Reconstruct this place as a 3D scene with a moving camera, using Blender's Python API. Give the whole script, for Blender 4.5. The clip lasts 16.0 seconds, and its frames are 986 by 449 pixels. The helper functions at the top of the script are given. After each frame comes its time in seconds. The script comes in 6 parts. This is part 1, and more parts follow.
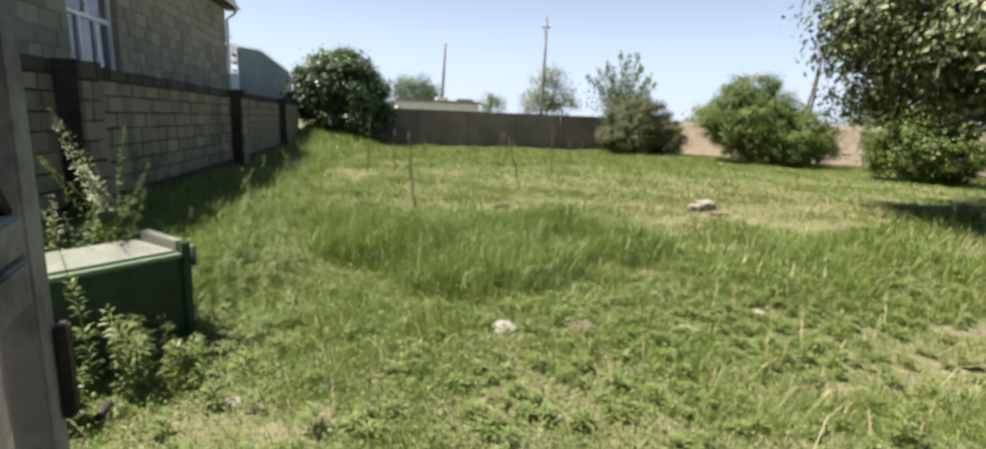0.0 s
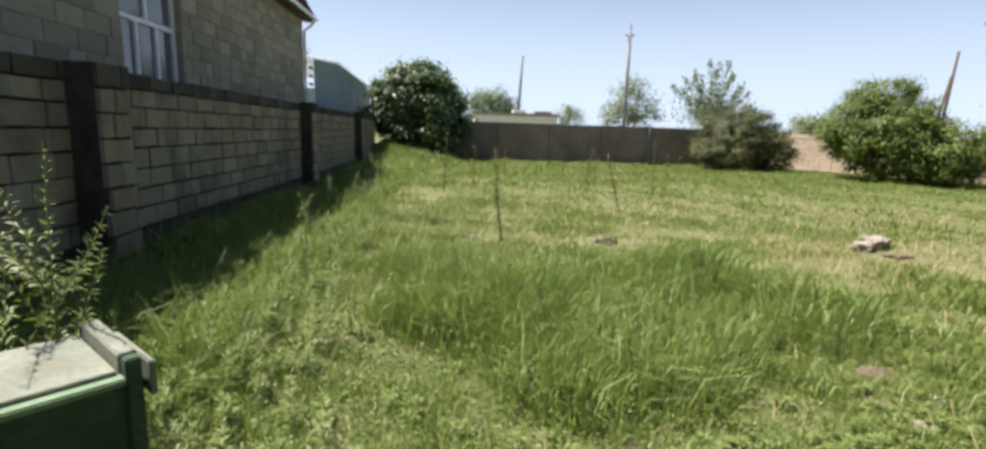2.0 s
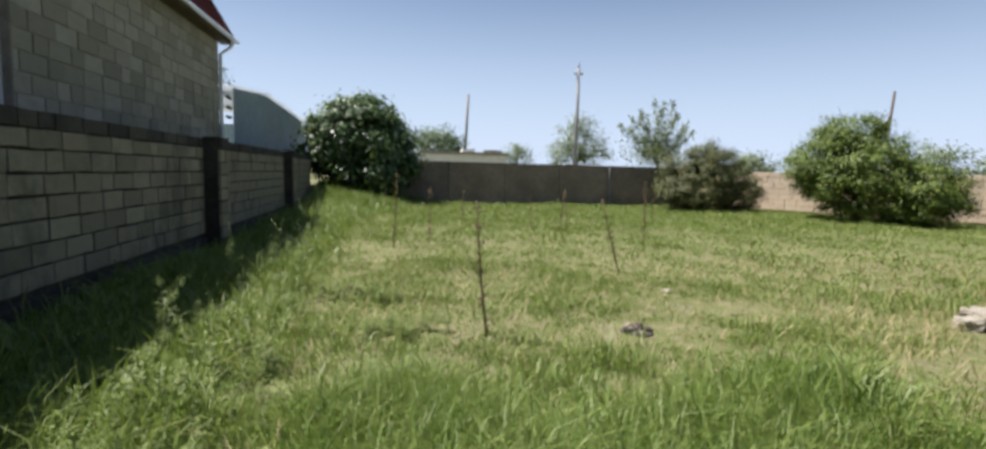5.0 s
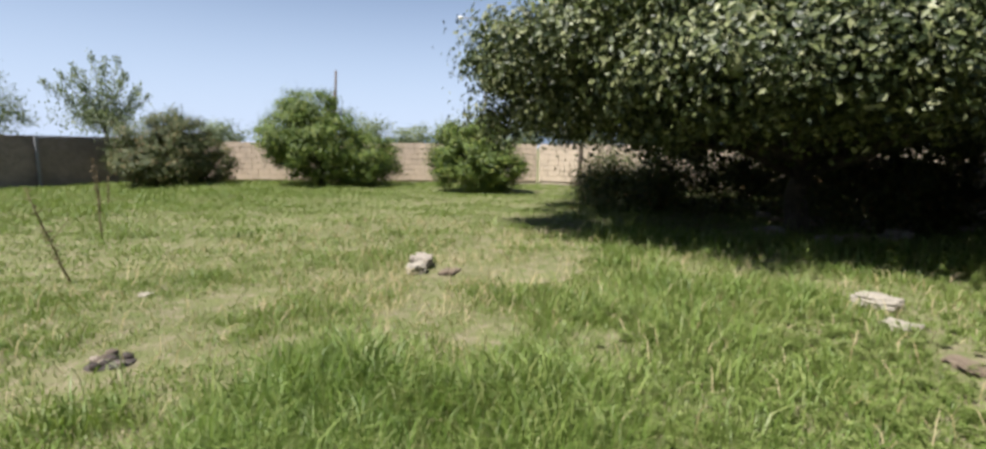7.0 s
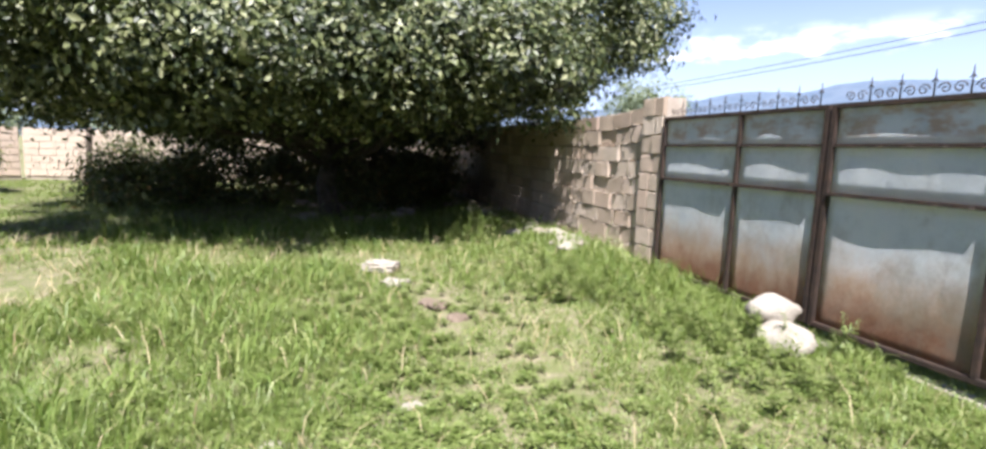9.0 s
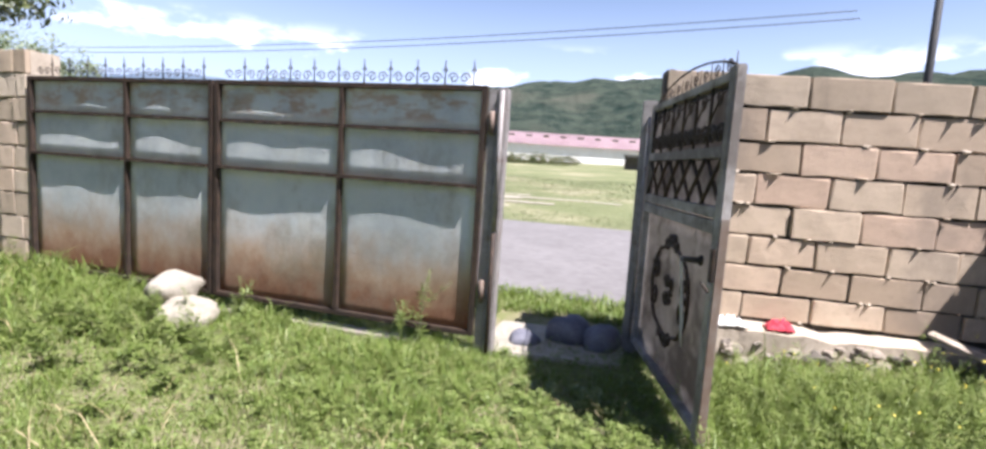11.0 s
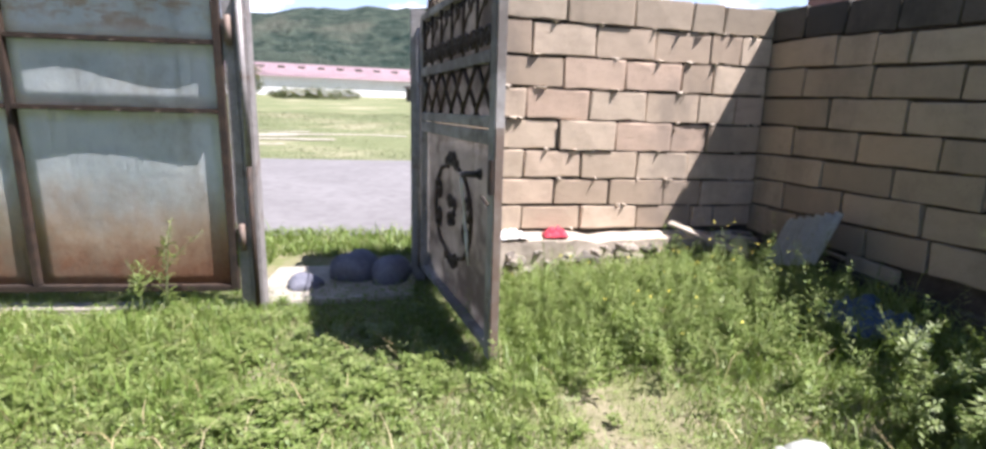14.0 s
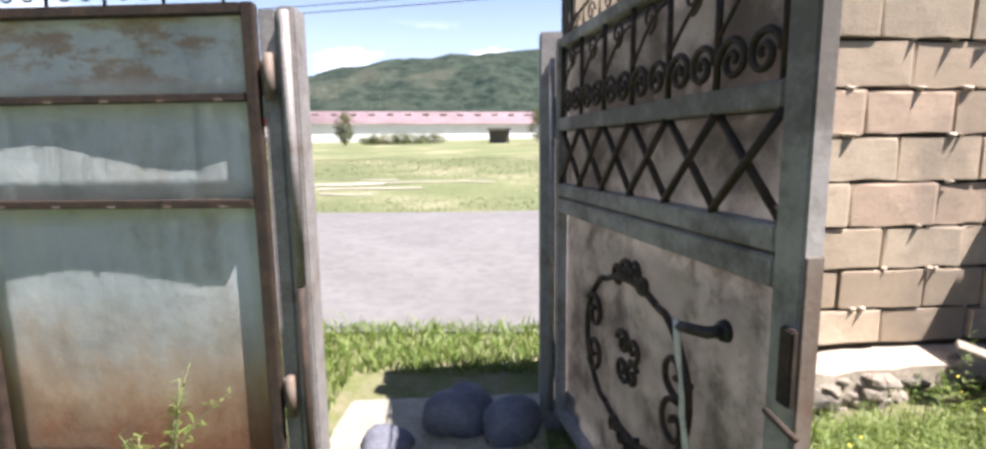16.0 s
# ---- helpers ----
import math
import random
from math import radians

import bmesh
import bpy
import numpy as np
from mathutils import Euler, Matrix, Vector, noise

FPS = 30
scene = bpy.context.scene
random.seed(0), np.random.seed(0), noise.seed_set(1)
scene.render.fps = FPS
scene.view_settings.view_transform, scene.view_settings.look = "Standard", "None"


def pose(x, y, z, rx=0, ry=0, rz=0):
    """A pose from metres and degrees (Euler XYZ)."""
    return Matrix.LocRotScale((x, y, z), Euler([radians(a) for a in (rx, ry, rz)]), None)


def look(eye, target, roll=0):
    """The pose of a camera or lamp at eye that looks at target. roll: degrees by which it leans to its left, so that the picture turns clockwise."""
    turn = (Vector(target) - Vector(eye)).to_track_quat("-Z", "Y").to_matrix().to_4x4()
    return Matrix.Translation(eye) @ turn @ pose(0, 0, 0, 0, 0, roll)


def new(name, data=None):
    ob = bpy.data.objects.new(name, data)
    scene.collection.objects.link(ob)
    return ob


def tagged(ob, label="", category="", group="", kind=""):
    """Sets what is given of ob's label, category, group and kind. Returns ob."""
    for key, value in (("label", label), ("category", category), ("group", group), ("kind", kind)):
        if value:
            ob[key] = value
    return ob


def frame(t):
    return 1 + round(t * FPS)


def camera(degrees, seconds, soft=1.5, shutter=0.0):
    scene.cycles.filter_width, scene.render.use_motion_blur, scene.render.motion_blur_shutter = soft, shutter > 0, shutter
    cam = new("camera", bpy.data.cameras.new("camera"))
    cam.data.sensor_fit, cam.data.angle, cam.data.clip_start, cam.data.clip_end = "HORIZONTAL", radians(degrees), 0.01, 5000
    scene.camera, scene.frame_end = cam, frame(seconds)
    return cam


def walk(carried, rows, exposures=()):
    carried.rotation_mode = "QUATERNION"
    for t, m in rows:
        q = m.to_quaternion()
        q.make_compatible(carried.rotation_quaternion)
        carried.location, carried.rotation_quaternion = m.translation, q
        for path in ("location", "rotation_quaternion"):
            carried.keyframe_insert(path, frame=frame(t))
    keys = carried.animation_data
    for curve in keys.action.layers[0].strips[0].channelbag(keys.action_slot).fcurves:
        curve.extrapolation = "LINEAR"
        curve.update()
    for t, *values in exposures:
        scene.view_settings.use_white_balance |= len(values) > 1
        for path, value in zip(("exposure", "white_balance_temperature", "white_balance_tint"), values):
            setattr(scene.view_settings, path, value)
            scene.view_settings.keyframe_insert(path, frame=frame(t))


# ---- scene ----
cam = camera(85.4, 16.0, soft=3.0)
PATH = [
    (0, (-0.994, -0.099, 1.471), (-0.56, 1.815, 1.085), 2.2),
    (0.5, (-1.031, 0.421, 1.476), (-0.71, 2.356, 1.083), 1.7),
    (1, (-0.867, 0.753, 1.452), (-0.575, 2.684, 1.018), 4.6),
    (1.5, (-1.052, 1.134, 1.433), (-0.677, 3.048, 0.988), 4.4),
    (2, (-1.056, 1.61, 1.47), (-0.887, 3.572, 1.121), 1.8),
    (2.5, (-1.035, 2.004, 1.539), (-0.911, 3.975, 1.217), 4.0),
    (3, (-1.082, 2.355, 1.506), (-0.915, 4.335, 1.283), 1.8),
    (5.5, (-1.178, 4.361, 1.477), (-0.675, 6.287, 1.28), 2.5),
    (6, (-1.054, 4.64, 1.459), (-0.256, 6.461, 1.242), 2.8),
    (6.5, (-0.931, 4.707, 1.468), (0.454, 6.127, 1.215), 0.9),
    (7, (-0.96, 4.41, 1.6), (0.807, 5.304, 1.315), 0.7),
    (7.5, (-1.016, 4.311, 1.563), (0.921, 4.731, 1.294), 0.5),
    (8, (-1.053, 4.275, 1.57), (0.928, 4.281, 1.292), 1.2),
    (8.5, (-1.047, 4.141, 1.592), (0.907, 3.852, 1.28), 2.1),
    (9, (-0.936, 4.03, 1.522), (0.944, 3.403, 1.253), 2.1),
    (9.5, (-0.975, 3.861, 1.531), (0.768, 2.913, 1.284), 0.4),
    (10, (-1.081, 3.73, 1.551), (0.379, 2.384, 1.309), 0.1),
    (10.2, (-1.106, 3.699, 1.531), (0.197, 2.2, 1.296), 1.3),
    (12.3, (-1.375, 3.861, 1.389), (-1.726, 1.906, 1.154), 0.6),
    (12.5, (-1.384, 3.863, 1.397), (-1.783, 1.923, 1.118), -0.1),
    (13, (-1.38, 3.841, 1.384), (-1.862, 1.924, 1.082), -0.1),
    (13.5, (-1.334, 3.739, 1.366), (-1.73, 1.813, 1.001), 1.9),
    (14, (-1.271, 3.441, 1.333), (-1.475, 1.496, 0.914), 1.6),
    (14.5, (-1.215, 3.132, 1.411), (-1.352, 1.181, 0.994), 2.1),
    (15, (-1.114, 2.775, 1.403), (-1.287, 0.814, 1.051), 2.5),
    (15.5, (-1.057, 2.405, 1.446), (-1.141, 0.43, 1.143), 0.9),
    (16, (-0.96, 1.998, 1.478), (-0.859, 0.021, 1.194), -0.7),
]
EXPOSURES = [(0, 1.28, 6500, 11.5), (1.5, 1.28, 6500, 11.5), (3, 1.20, 6400, 11.5), (5.5, 0.98, 6250, 11.5), (6.5, 0.92, 6200, 11.5), (7.2, 1.14, 6150, 13.5), (8.0, 1.68, 5900, 18), (10.2, 1.68, 5850, 20), (12.3, 1.46, 6100, 18), (14.2, 1.78, 5850, 20), (16, 1.80, 6100, 17)]
walk(cam, [(r[0], look(*r[1:])) for r in PATH], EXPOSURES)

# ---- world, sun, exposure ----
SUN_DIR = Vector((-0.5, 0.20, 1.0)).normalized()      # towards the sun
world = bpy.data.worlds.new("world")
scene.world = world
world.use_nodes = True
wn, wl = world.node_tree.nodes, world.node_tree.links
sky = wn.new("ShaderNodeTexSky")
sky.sky_type, sky.sun_disc = "NISHITA", False
sky.sun_elevation, sky.sun_rotation = math.asin(SUN_DIR.z), math.atan2(SUN_DIR.x, SUN_DIR.y)
sky.air_density, sky.dust_density, sky.ozone_density, sky.altitude = 1.0, 0.9, 1.2, 300
wn["Background"].inputs["Strength"].default_value = 0.050
# low white clouds over the hills
geo = wn.new("ShaderNodeTexCoord")
sep = wn.new("ShaderNodeSeparateXYZ")
wl.new(geo.outputs["Generated"], sep.inputs[0])
cl = wn.new("ShaderNodeTexNoise")
cl.inputs["Scale"].default_value, cl.inputs["Detail"].default_value, cl.inputs["Roughness"].default_value = 5.0, 7.0, 0.55
mp = wn.new("ShaderNodeMapping")
mp.inputs["Scale"].default_value = (1.0, 1.0, 2.6)
wl.new(geo.outputs["Generated"], mp.inputs[0])
wl.new(mp.outputs[0], cl.inputs["Vector"])
cr = wn.new("ShaderNodeMapRange")
cr.interpolation_type = "SMOOTHSTEP"
cr.inputs["From Min"].default_value, cr.inputs["From Max"].default_value = 0.545, 0.635
wl.new(cl.outputs["Fac"], cr.inputs["Value"])
band = wn.new("ShaderNodeMapRange")                    # fades out upwards
band.interpolation_type = "SMOOTHSTEP"
band.inputs["From Min"].default_value, band.inputs["From Max"].default_value = 0.225, 0.165
wl.new(sep.outputs["Z"], band.inputs["Value"])
side = wn.new("ShaderNodeMapRange")                    # lie to the south
side.interpolation_type = "SMOOTHSTEP"
side.inputs["From Min"].default_value, side.inputs["From Max"].default_value = -0.15, -0.55
wl.new(sep.outputs["Y"], side.inputs["Value"])
m1 = wn.new("ShaderNodeMath"); m1.operation = "MULTIPLY"
m2 = wn.new("ShaderNodeMath"); m2.operation = "MULTIPLY"
wl.new(cr.outputs[0], m1.inputs[0]); wl.new(band.outputs[0], m1.inputs[1])
wl.new(m1.outputs[0], m2.inputs[0]); wl.new(side.outputs[0], m2.inputs[1])
cmix = wn.new("ShaderNodeMix"); cmix.data_type = "RGBA"
cmix.inputs["B"].default_value = (13.5, 13.7, 14.0, 1)
wl.new(m2.outputs[0], cmix.inputs["Factor"])
hz_band = wn.new("ShaderNodeMapRange")                 # summer haze, thickest at the horizon all round
hz_band.interpolation_type = "SMOOTHSTEP"
hz_band.inputs["From Min"].default_value, hz_band.inputs["From Max"].default_value = 0.42, -0.05
hz_band.inputs["To Max"].default_value = 0.92
wl.new(sep.outputs["Z"], hz_band.inputs["Value"])
hmix = wn.new("ShaderNodeMix"); hmix.data_type = "RGBA"
hmix.inputs["B"].default_value = (7.0, 8.2, 10.2, 1)
wl.new(hz_band.outputs[0], hmix.inputs["Factor"])
wl.new(sky.outputs[0], hmix.inputs["A"])
wl.new(hmix.outputs["Result"], cmix.inputs["A"])
wl.new(cmix.outputs["Result"], wn["Background"].inputs["Color"])

sun = new("sun", bpy.data.lights.new("sun", "SUN"))
sun.data.energy, sun.data.angle, sun.data.color = 5.0, radians(0.53), (1.0, 0.95, 0.86)
sun.matrix_world = look(SUN_DIR * 60, (0, 0, 0))

# ---- materials ----
def nodes_of(name):
    m = bpy.data.materials.new(name)
    m.use_nodes = True
    return m, m.node_tree.nodes, m.node_tree.links, m.node_tree.nodes["Principled BSDF"]


def tex(n, l, scale, detail=4.0, rough=0.6, coord="Object", stretch=None):
    c = n.new("ShaderNodeTexCoord")
    t = n.new("ShaderNodeTexNoise")
    t.inputs["Scale"].default_value, t.inputs["Detail"].default_value, t.inputs["Roughness"].default_value = scale, detail, rough
    if coord == "World":
        src = n.new("ShaderNodeNewGeometry").outputs["Position"]
    else:
        src = c.outputs[coord]
    if stretch:
        mpn = n.new("ShaderNodeMapping")
        mpn.inputs["Scale"].default_value = stretch
        l.new(src, mpn.inputs[0])
        src = mpn.outputs[0]
    l.new(src, t.inputs["Vector"])
    return t.outputs["Fac"]


def ramp(n, l, fac, stops):
    r = n.new("ShaderNodeValToRGB")
    e = r.color_ramp.elements
    while len(e) < len(stops):
        e.new(0.5)
    for k, (pos, col) in enumerate(stops):
        e[k].position, e[k].color = pos, (*col, 1)
    l.new(fac, r.inputs[0])
    return r.outputs["Color"]


def mixc(n, l, fac, a, b, kind="MIX"):
    x = n.new("ShaderNodeMix")
    x.data_type, x.blend_type = "RGBA", kind
    for sock, v in (("Factor", fac), ("A", a), ("B", b)):
        if isinstance(v, bpy.types.NodeSocket):
            l.new(v, x.inputs[sock])
        elif sock == "Factor":
            x.inputs[sock].default_value = v
        else:
            x.inputs[sock].default_value = (*v, 1)
    return x.outputs["Result"]


def rng(n, l, v, a, b, c=0.0, d=1.0):
    x = n.new("ShaderNodeMapRange")
    x.interpolation_type = "SMOOTHSTEP"
    for k, q in zip(("From Min", "From Max", "To Min", "To Max"), (a, b, c, d)):
        x.inputs[k].default_value = q
    l.new(v, x.inputs["Value"])
    return x.outputs[0]


def bumped(n, l, bsdf, height, strength=0.4, dist=0.01):
    b = n.new("ShaderNodeBump")
    b.inputs["Strength"].default_value, b.inputs["Distance"].default_value = strength, dist
    l.new(height, b.inputs["Height"])
    l.new(b.outputs[0], bsdf.inputs["Normal"])


def plain(name, c1, c2, scale=6.0, rough=0.85, metal=0.0, bump=0.3, dist=0.006, coord="Object", grime=0.35, dirt=(0.12, 0.10, 0.08), spec=0.3):
    """Two-scale mottled surface with dirt."""
    m, n, l, b = nodes_of(name)
    fine = tex(n, l, scale * 7, 5, 0.65, coord)
    big = tex(n, l, scale, 4, 0.6, coord)
    col = ramp(n, l, big, [(0.35, c1), (0.68, c2)])
    col = mixc(n, l, rng(n, l, fine, 0.40, 0.72, 0.0, 0.5), col, [0.72 * v for v in c1])
    col = mixc(n, l, rng(n, l, tex(n, l, scale * 0.35, 6, 0.7, coord), 0.52, 0.70, 0.0, grime), col, dirt)
    l.new(col, b.inputs["Base Color"])
    b.inputs["Metallic"].default_value = metal
    b.inputs["Specular IOR Level"].default_value = spec
    l.new(rng(n, l, fine, 0.3, 0.7, rough - 0.1, min(1.0, rough + 0.1)), b.inputs["Roughness"])
    bumped(n, l, b, fine, bump, dist)
    return m


def leafy(name, stops, rough=0.45, through_light=0.35, patch=None, scale=0.35, spec=0.35):
    """Leaves and blades: colour by piece, light shining through."""
    m, n, l, b = nodes_of(name)
    g = n.new("ShaderNodeNewGeometry")
    col = ramp(n, l, g.outputs["Random Per Island"], stops)
    if patch:
        big = tex(n, l, scale, 5, 0.65, "World")
        col = mixc(n, l, rng(n, l, big, 0.42, 0.62, 0.0, 0.75), col, patch, "MIX")
        dry = tex(n, l, scale * 2.6, 6, 0.7, "World")
        col = mixc(n, l, rng(n, l, dry, 0.58, 0.74, 0.0, 0.50), col, (0.235, 0.205, 0.090), "MIX")
        lush = tex(n, l, scale * 1.3, 5, 0.7, "World", (1.0, 1.3, 1.0))
        col = mixc(n, l, rng(n, l, lush, 0.55, 0.68, 0.0, 0.65), col, (0.085, 0.150, 0.022), "MIX")
    l.new(col, b.inputs["Base Color"])
    b.inputs["Roughness"].default_value = rough
    b.inputs["Specular IOR Level"].default_value = spec
    tr = n.new("ShaderNodeBsdfTranslucent")
    tc = mixc(n, l, 0.45, col, (0.30, 0.42, 0.05))
    l.new(tc, tr.inputs["Color"])
    ms = n.new("ShaderNodeMixShader")
    ms.inputs[0].default_value = through_light
    l.new(b.outputs[0], ms.inputs[1]); l.new(tr.outputs[0], ms.inputs[2])
    l.new(ms.outputs[0], n["Material Output"].inputs["Surface"])
    return m


def blockstone(name, lo, hi, tint, grime=0.35, moss=(0.10, 0.10, 0.085), grimescale=1.2):
    """Sawn limestone block, each a little different."""
    m, n, l, b = nodes_of(name)
    oi = n.new("ShaderNodeObjectInfo")
    col = ramp(n, l, oi.outputs["Random"], [(0.0, [0.82 * v for v in lo]), (0.3, lo), (0.6, hi), (0.85, tint), (1.0, [1.08 * v for v in hi])])
    band_ = tex(n, l, 5, 6, 0.7, "World", (1, 1, 2.2))
    col = mixc(n, l, rng(n, l, band_, 0.42, 0.70, 0.0, 0.30), col, [0.68 * v for v in lo])
    pits = tex(n, l, 70, 4, 0.7, "World")
    col = mixc(n, l, rng(n, l, pits, 0.55, 0.72, 0.0, 0.5), col, [0.45 * v for v in lo])
    st = tex(n, l, grimescale, 6, 0.7, "World", (1, 1, 0.6))
    col = mixc(n, l, rng(n, l, st, 0.47, 0.66, 0.0, grime), col, moss)
    l.new(col, b.inputs["Base Color"])
    b.inputs["Roughness"].default_value = 0.92
    b.inputs["Specular IOR Level"].default_value = 0.2
    bumped(n, l, b, mixc(n, l, 0.5, pits, band_), 0.55, 0.012)
    return m


M = {}
M["block_tan"] = blockstone("block_tan", (0.46, 0.37, 0.275), (0.57, 0.48, 0.375), (0.51, 0.39, 0.29), 0.25, (0.25, 0.21, 0.16))
M["block_front"] = blockstone("block_front", (0.42, 0.325, 0.235), (0.53, 0.425, 0.315), (0.50, 0.365, 0.27), 0.45, (0.20, 0.17, 0.14))
M["block_corner"] = blockstone("block_corner", (0.295, 0.245, 0.176), (0.355, 0.30, 0.22), (0.325, 0.257, 0.178), 0.5, (0.15, 0.13, 0.10))
M["block_worn"] = blockstone("block_worn", (0.31, 0.25, 0.18), (0.38, 0.31, 0.23), (0.35, 0.27, 0.19), 0.6, (0.13, 0.11, 0.09))
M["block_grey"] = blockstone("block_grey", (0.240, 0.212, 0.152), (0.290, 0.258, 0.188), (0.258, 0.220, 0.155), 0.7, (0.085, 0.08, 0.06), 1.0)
M["block_house"] = blockstone("block_house", (0.27, 0.245, 0.185), (0.33, 0.300, 0.230), (0.36, 0.33, 0.265), 0.45, (0.25, 0.23, 0.17), 0.8)
M["block_top"] = blockstone("block_top", (0.055, 0.050, 0.042), (0.095, 0.083, 0.066), (0.07, 0.06, 0.048), 0.7, (0.028, 0.028, 0.024))
M["joint_dark"] = plain("joint_dark", (0.045, 0.038, 0.03), (0.08, 0.068, 0.055), 6, 0.95, bump=0.7, dist=0.01)
M["mortar"] = plain("mortar", (0.24, 0.21, 0.17), (0.34, 0.30, 0.25), 5, 0.95, bump=0.7, dist=0.01)
M["mortar_light"] = plain("mortar_light", (0.36, 0.30, 0.23), (0.47, 0.40, 0.32), 6, 0.95, bump=0.7, dist=0.01)
M["concrete"] = plain("concrete", (0.26, 0.24, 0.21), (0.38, 0.35, 0.31), 2.5, 0.92, bump=0.5, grime=0.5)
# near-black mould tone; the shade of pillar sides, footing and gap is in it
M["mould_shade_dark"] = plain("mould_shade_dark", (0.030, 0.027, 0.023), (0.075, 0.064, 0.050), 2.0, 0.95, bump=0.6, grime=0.6, dirt=(0.018, 0.018, 0.016))
M["concrete_dark"] = plain("concrete_dark", (0.10, 0.086, 0.07), (0.175, 0.15, 0.122), 2.5, 0.95, bump=0.6, grime=0.6, dirt=(0.05, 0.05, 0.045))
M["far_wall"] = plain("far_wall", (0.19, 0.155, 0.125), (0.28, 0.23, 0.19), 1.0, 0.95, bump=0.6, grime=0.55, dirt=(0.09, 0.08, 0.07), coord="Object")
M["asphalt"] = plain("asphalt", (0.140, 0.130, 0.126), (0.172, 0.161, 0.156), 0.8, 0.9, bump=0.35, dist=0.006, grime=0.2, dirt=(0.13, 0.125, 0.12))
M["rock_pale"] = plain("rock_pale", (0.26, 0.232, 0.185), (0.385, 0.348, 0.285), 7, 0.9, bump=0.7, dist=0.02, grime=0.3, dirt=(0.3, 0.24, 0.17))
M["rock_dark"] = plain("rock_dark", (0.11, 0.11, 0.135), (0.18, 0.18, 0.21), 9, 0.9, bump=0.6, dist=0.012, grime=0.3)
M["rock_brown"] = plain("rock_brown", (0.24, 0.20, 0.16), (0.36, 0.31, 0.25), 8, 0.95, bump=0.8, dist=0.02)
M["wood_grey"] = plain("wood_grey", (0.22, 0.18, 0.14), (0.36, 0.31, 0.25), 9, 0.85, bump=0.5)
M["wood_dark"] = plain("wood_dark", (0.07, 0.055, 0.04), (0.13, 0.10, 0.08), 9, 0.9, bump=0.5)
M["bark"] = plain("bark", (0.06, 0.05, 0.04), (0.13, 0.11, 0.09), 9, 0.95, bump=0.9, dist=0.02)
M["stem_dry"] = plain("stem_dry", (0.10, 0.075, 0.04), (0.20, 0.15, 0.08), 20, 0.9)
M["stem_green"] = plain("stem_green", (0.16, 0.20, 0.08), (0.24, 0.26, 0.12), 20, 0.8)
M["iron"] = plain("iron", (0.036, 0.028, 0.023), (0.075, 0.050, 0.036), 14, 0.7, metal=0.3, bump=0.4, grime=0.4, dirt=(0.075, 0.042, 0.028))
M["iron_grey"] = plain("iron_grey", (0.23, 0.21, 0.20), (0.34, 0.315, 0.295), 11, 0.6, metal=0.25, bump=0.25, grime=0.85, dirt=(0.14, 0.072, 0.045))
M["hinge"] = plain("hinge", (0.22, 0.18, 0.15), (0.15, 0.095, 0.068), 10, 0.65, metal=0.2, bump=0.3)
M["pvc"] = plain("pvc", (0.74, 0.75, 0.78), (0.80, 0.81, 0.83), 3, 0.35, bump=0.02, grime=0.1, spec=0.5)
M["roof_maroon"] = plain("roof_maroon", (0.10, 0.022, 0.026), (0.15, 0.035, 0.038), 1.5, 0.5, metal=0.1, bump=0.15, grime=0.3)
M["roof_red"] = plain("roof_red", (0.20, 0.105, 0.085), (0.27, 0.15, 0.125), 1.2, 0.7, bump=0.3, grime=0.4)
M["roof_redbright"] = plain("roof_redbright", (0.50, 0.12, 0.12), (0.58, 0.17, 0.17), 0.6, 0.7, bump=0.1, grime=0.1)
M["roof_pink"] = plain("roof_pink", (0.42, 0.30, 0.32), (0.50, 0.37, 0.39), 0.3, 0.8, bump=0.1, grime=0.2, dirt=(0.3, 0.2, 0.2))
M["whitewash"] = plain("whitewash", (0.74, 0.72, 0.68), (0.82, 0.80, 0.77), 0.4, 0.9, bump=0.2, grime=0.15, dirt=(0.5, 0.47, 0.42))
M["shed_metal"] = plain("shed_metal", (0.48, 0.60, 0.76), (0.60, 0.70, 0.84), 0.8, 0.45, metal=0.0, bump=0.1, grime=0.35, dirt=(0.26, 0.30, 0.33))
M["zinc"] = plain("zinc", (0.62, 0.65, 0.69), (0.70, 0.73, 0.76), 6, 0.5, metal=0.05, bump=0.2, grime=0.4, dirt=(0.22, 0.22, 0.22))
M["paint_green"] = plain("paint_green", (0.125, 0.195, 0.110), (0.175, 0.24, 0.145), 5, 0.6, bump=0.25, grime=0.45, dirt=(0.18, 0.17, 0.12))
M["paint_red"] = plain("paint_red", (0.055, 0.016, 0.012), (0.10, 0.028, 0.02), 5, 0.7, bump=0.3, grime=0.4, dirt=(0.05, 0.03, 0.02))
M["paint_faded"] = plain("paint_faded", (0.155, 0.168, 0.13), (0.22, 0.225, 0.18), 5, 0.7, bump=0.3, grime=0.6, dirt=(0.15, 0.12, 0.085))
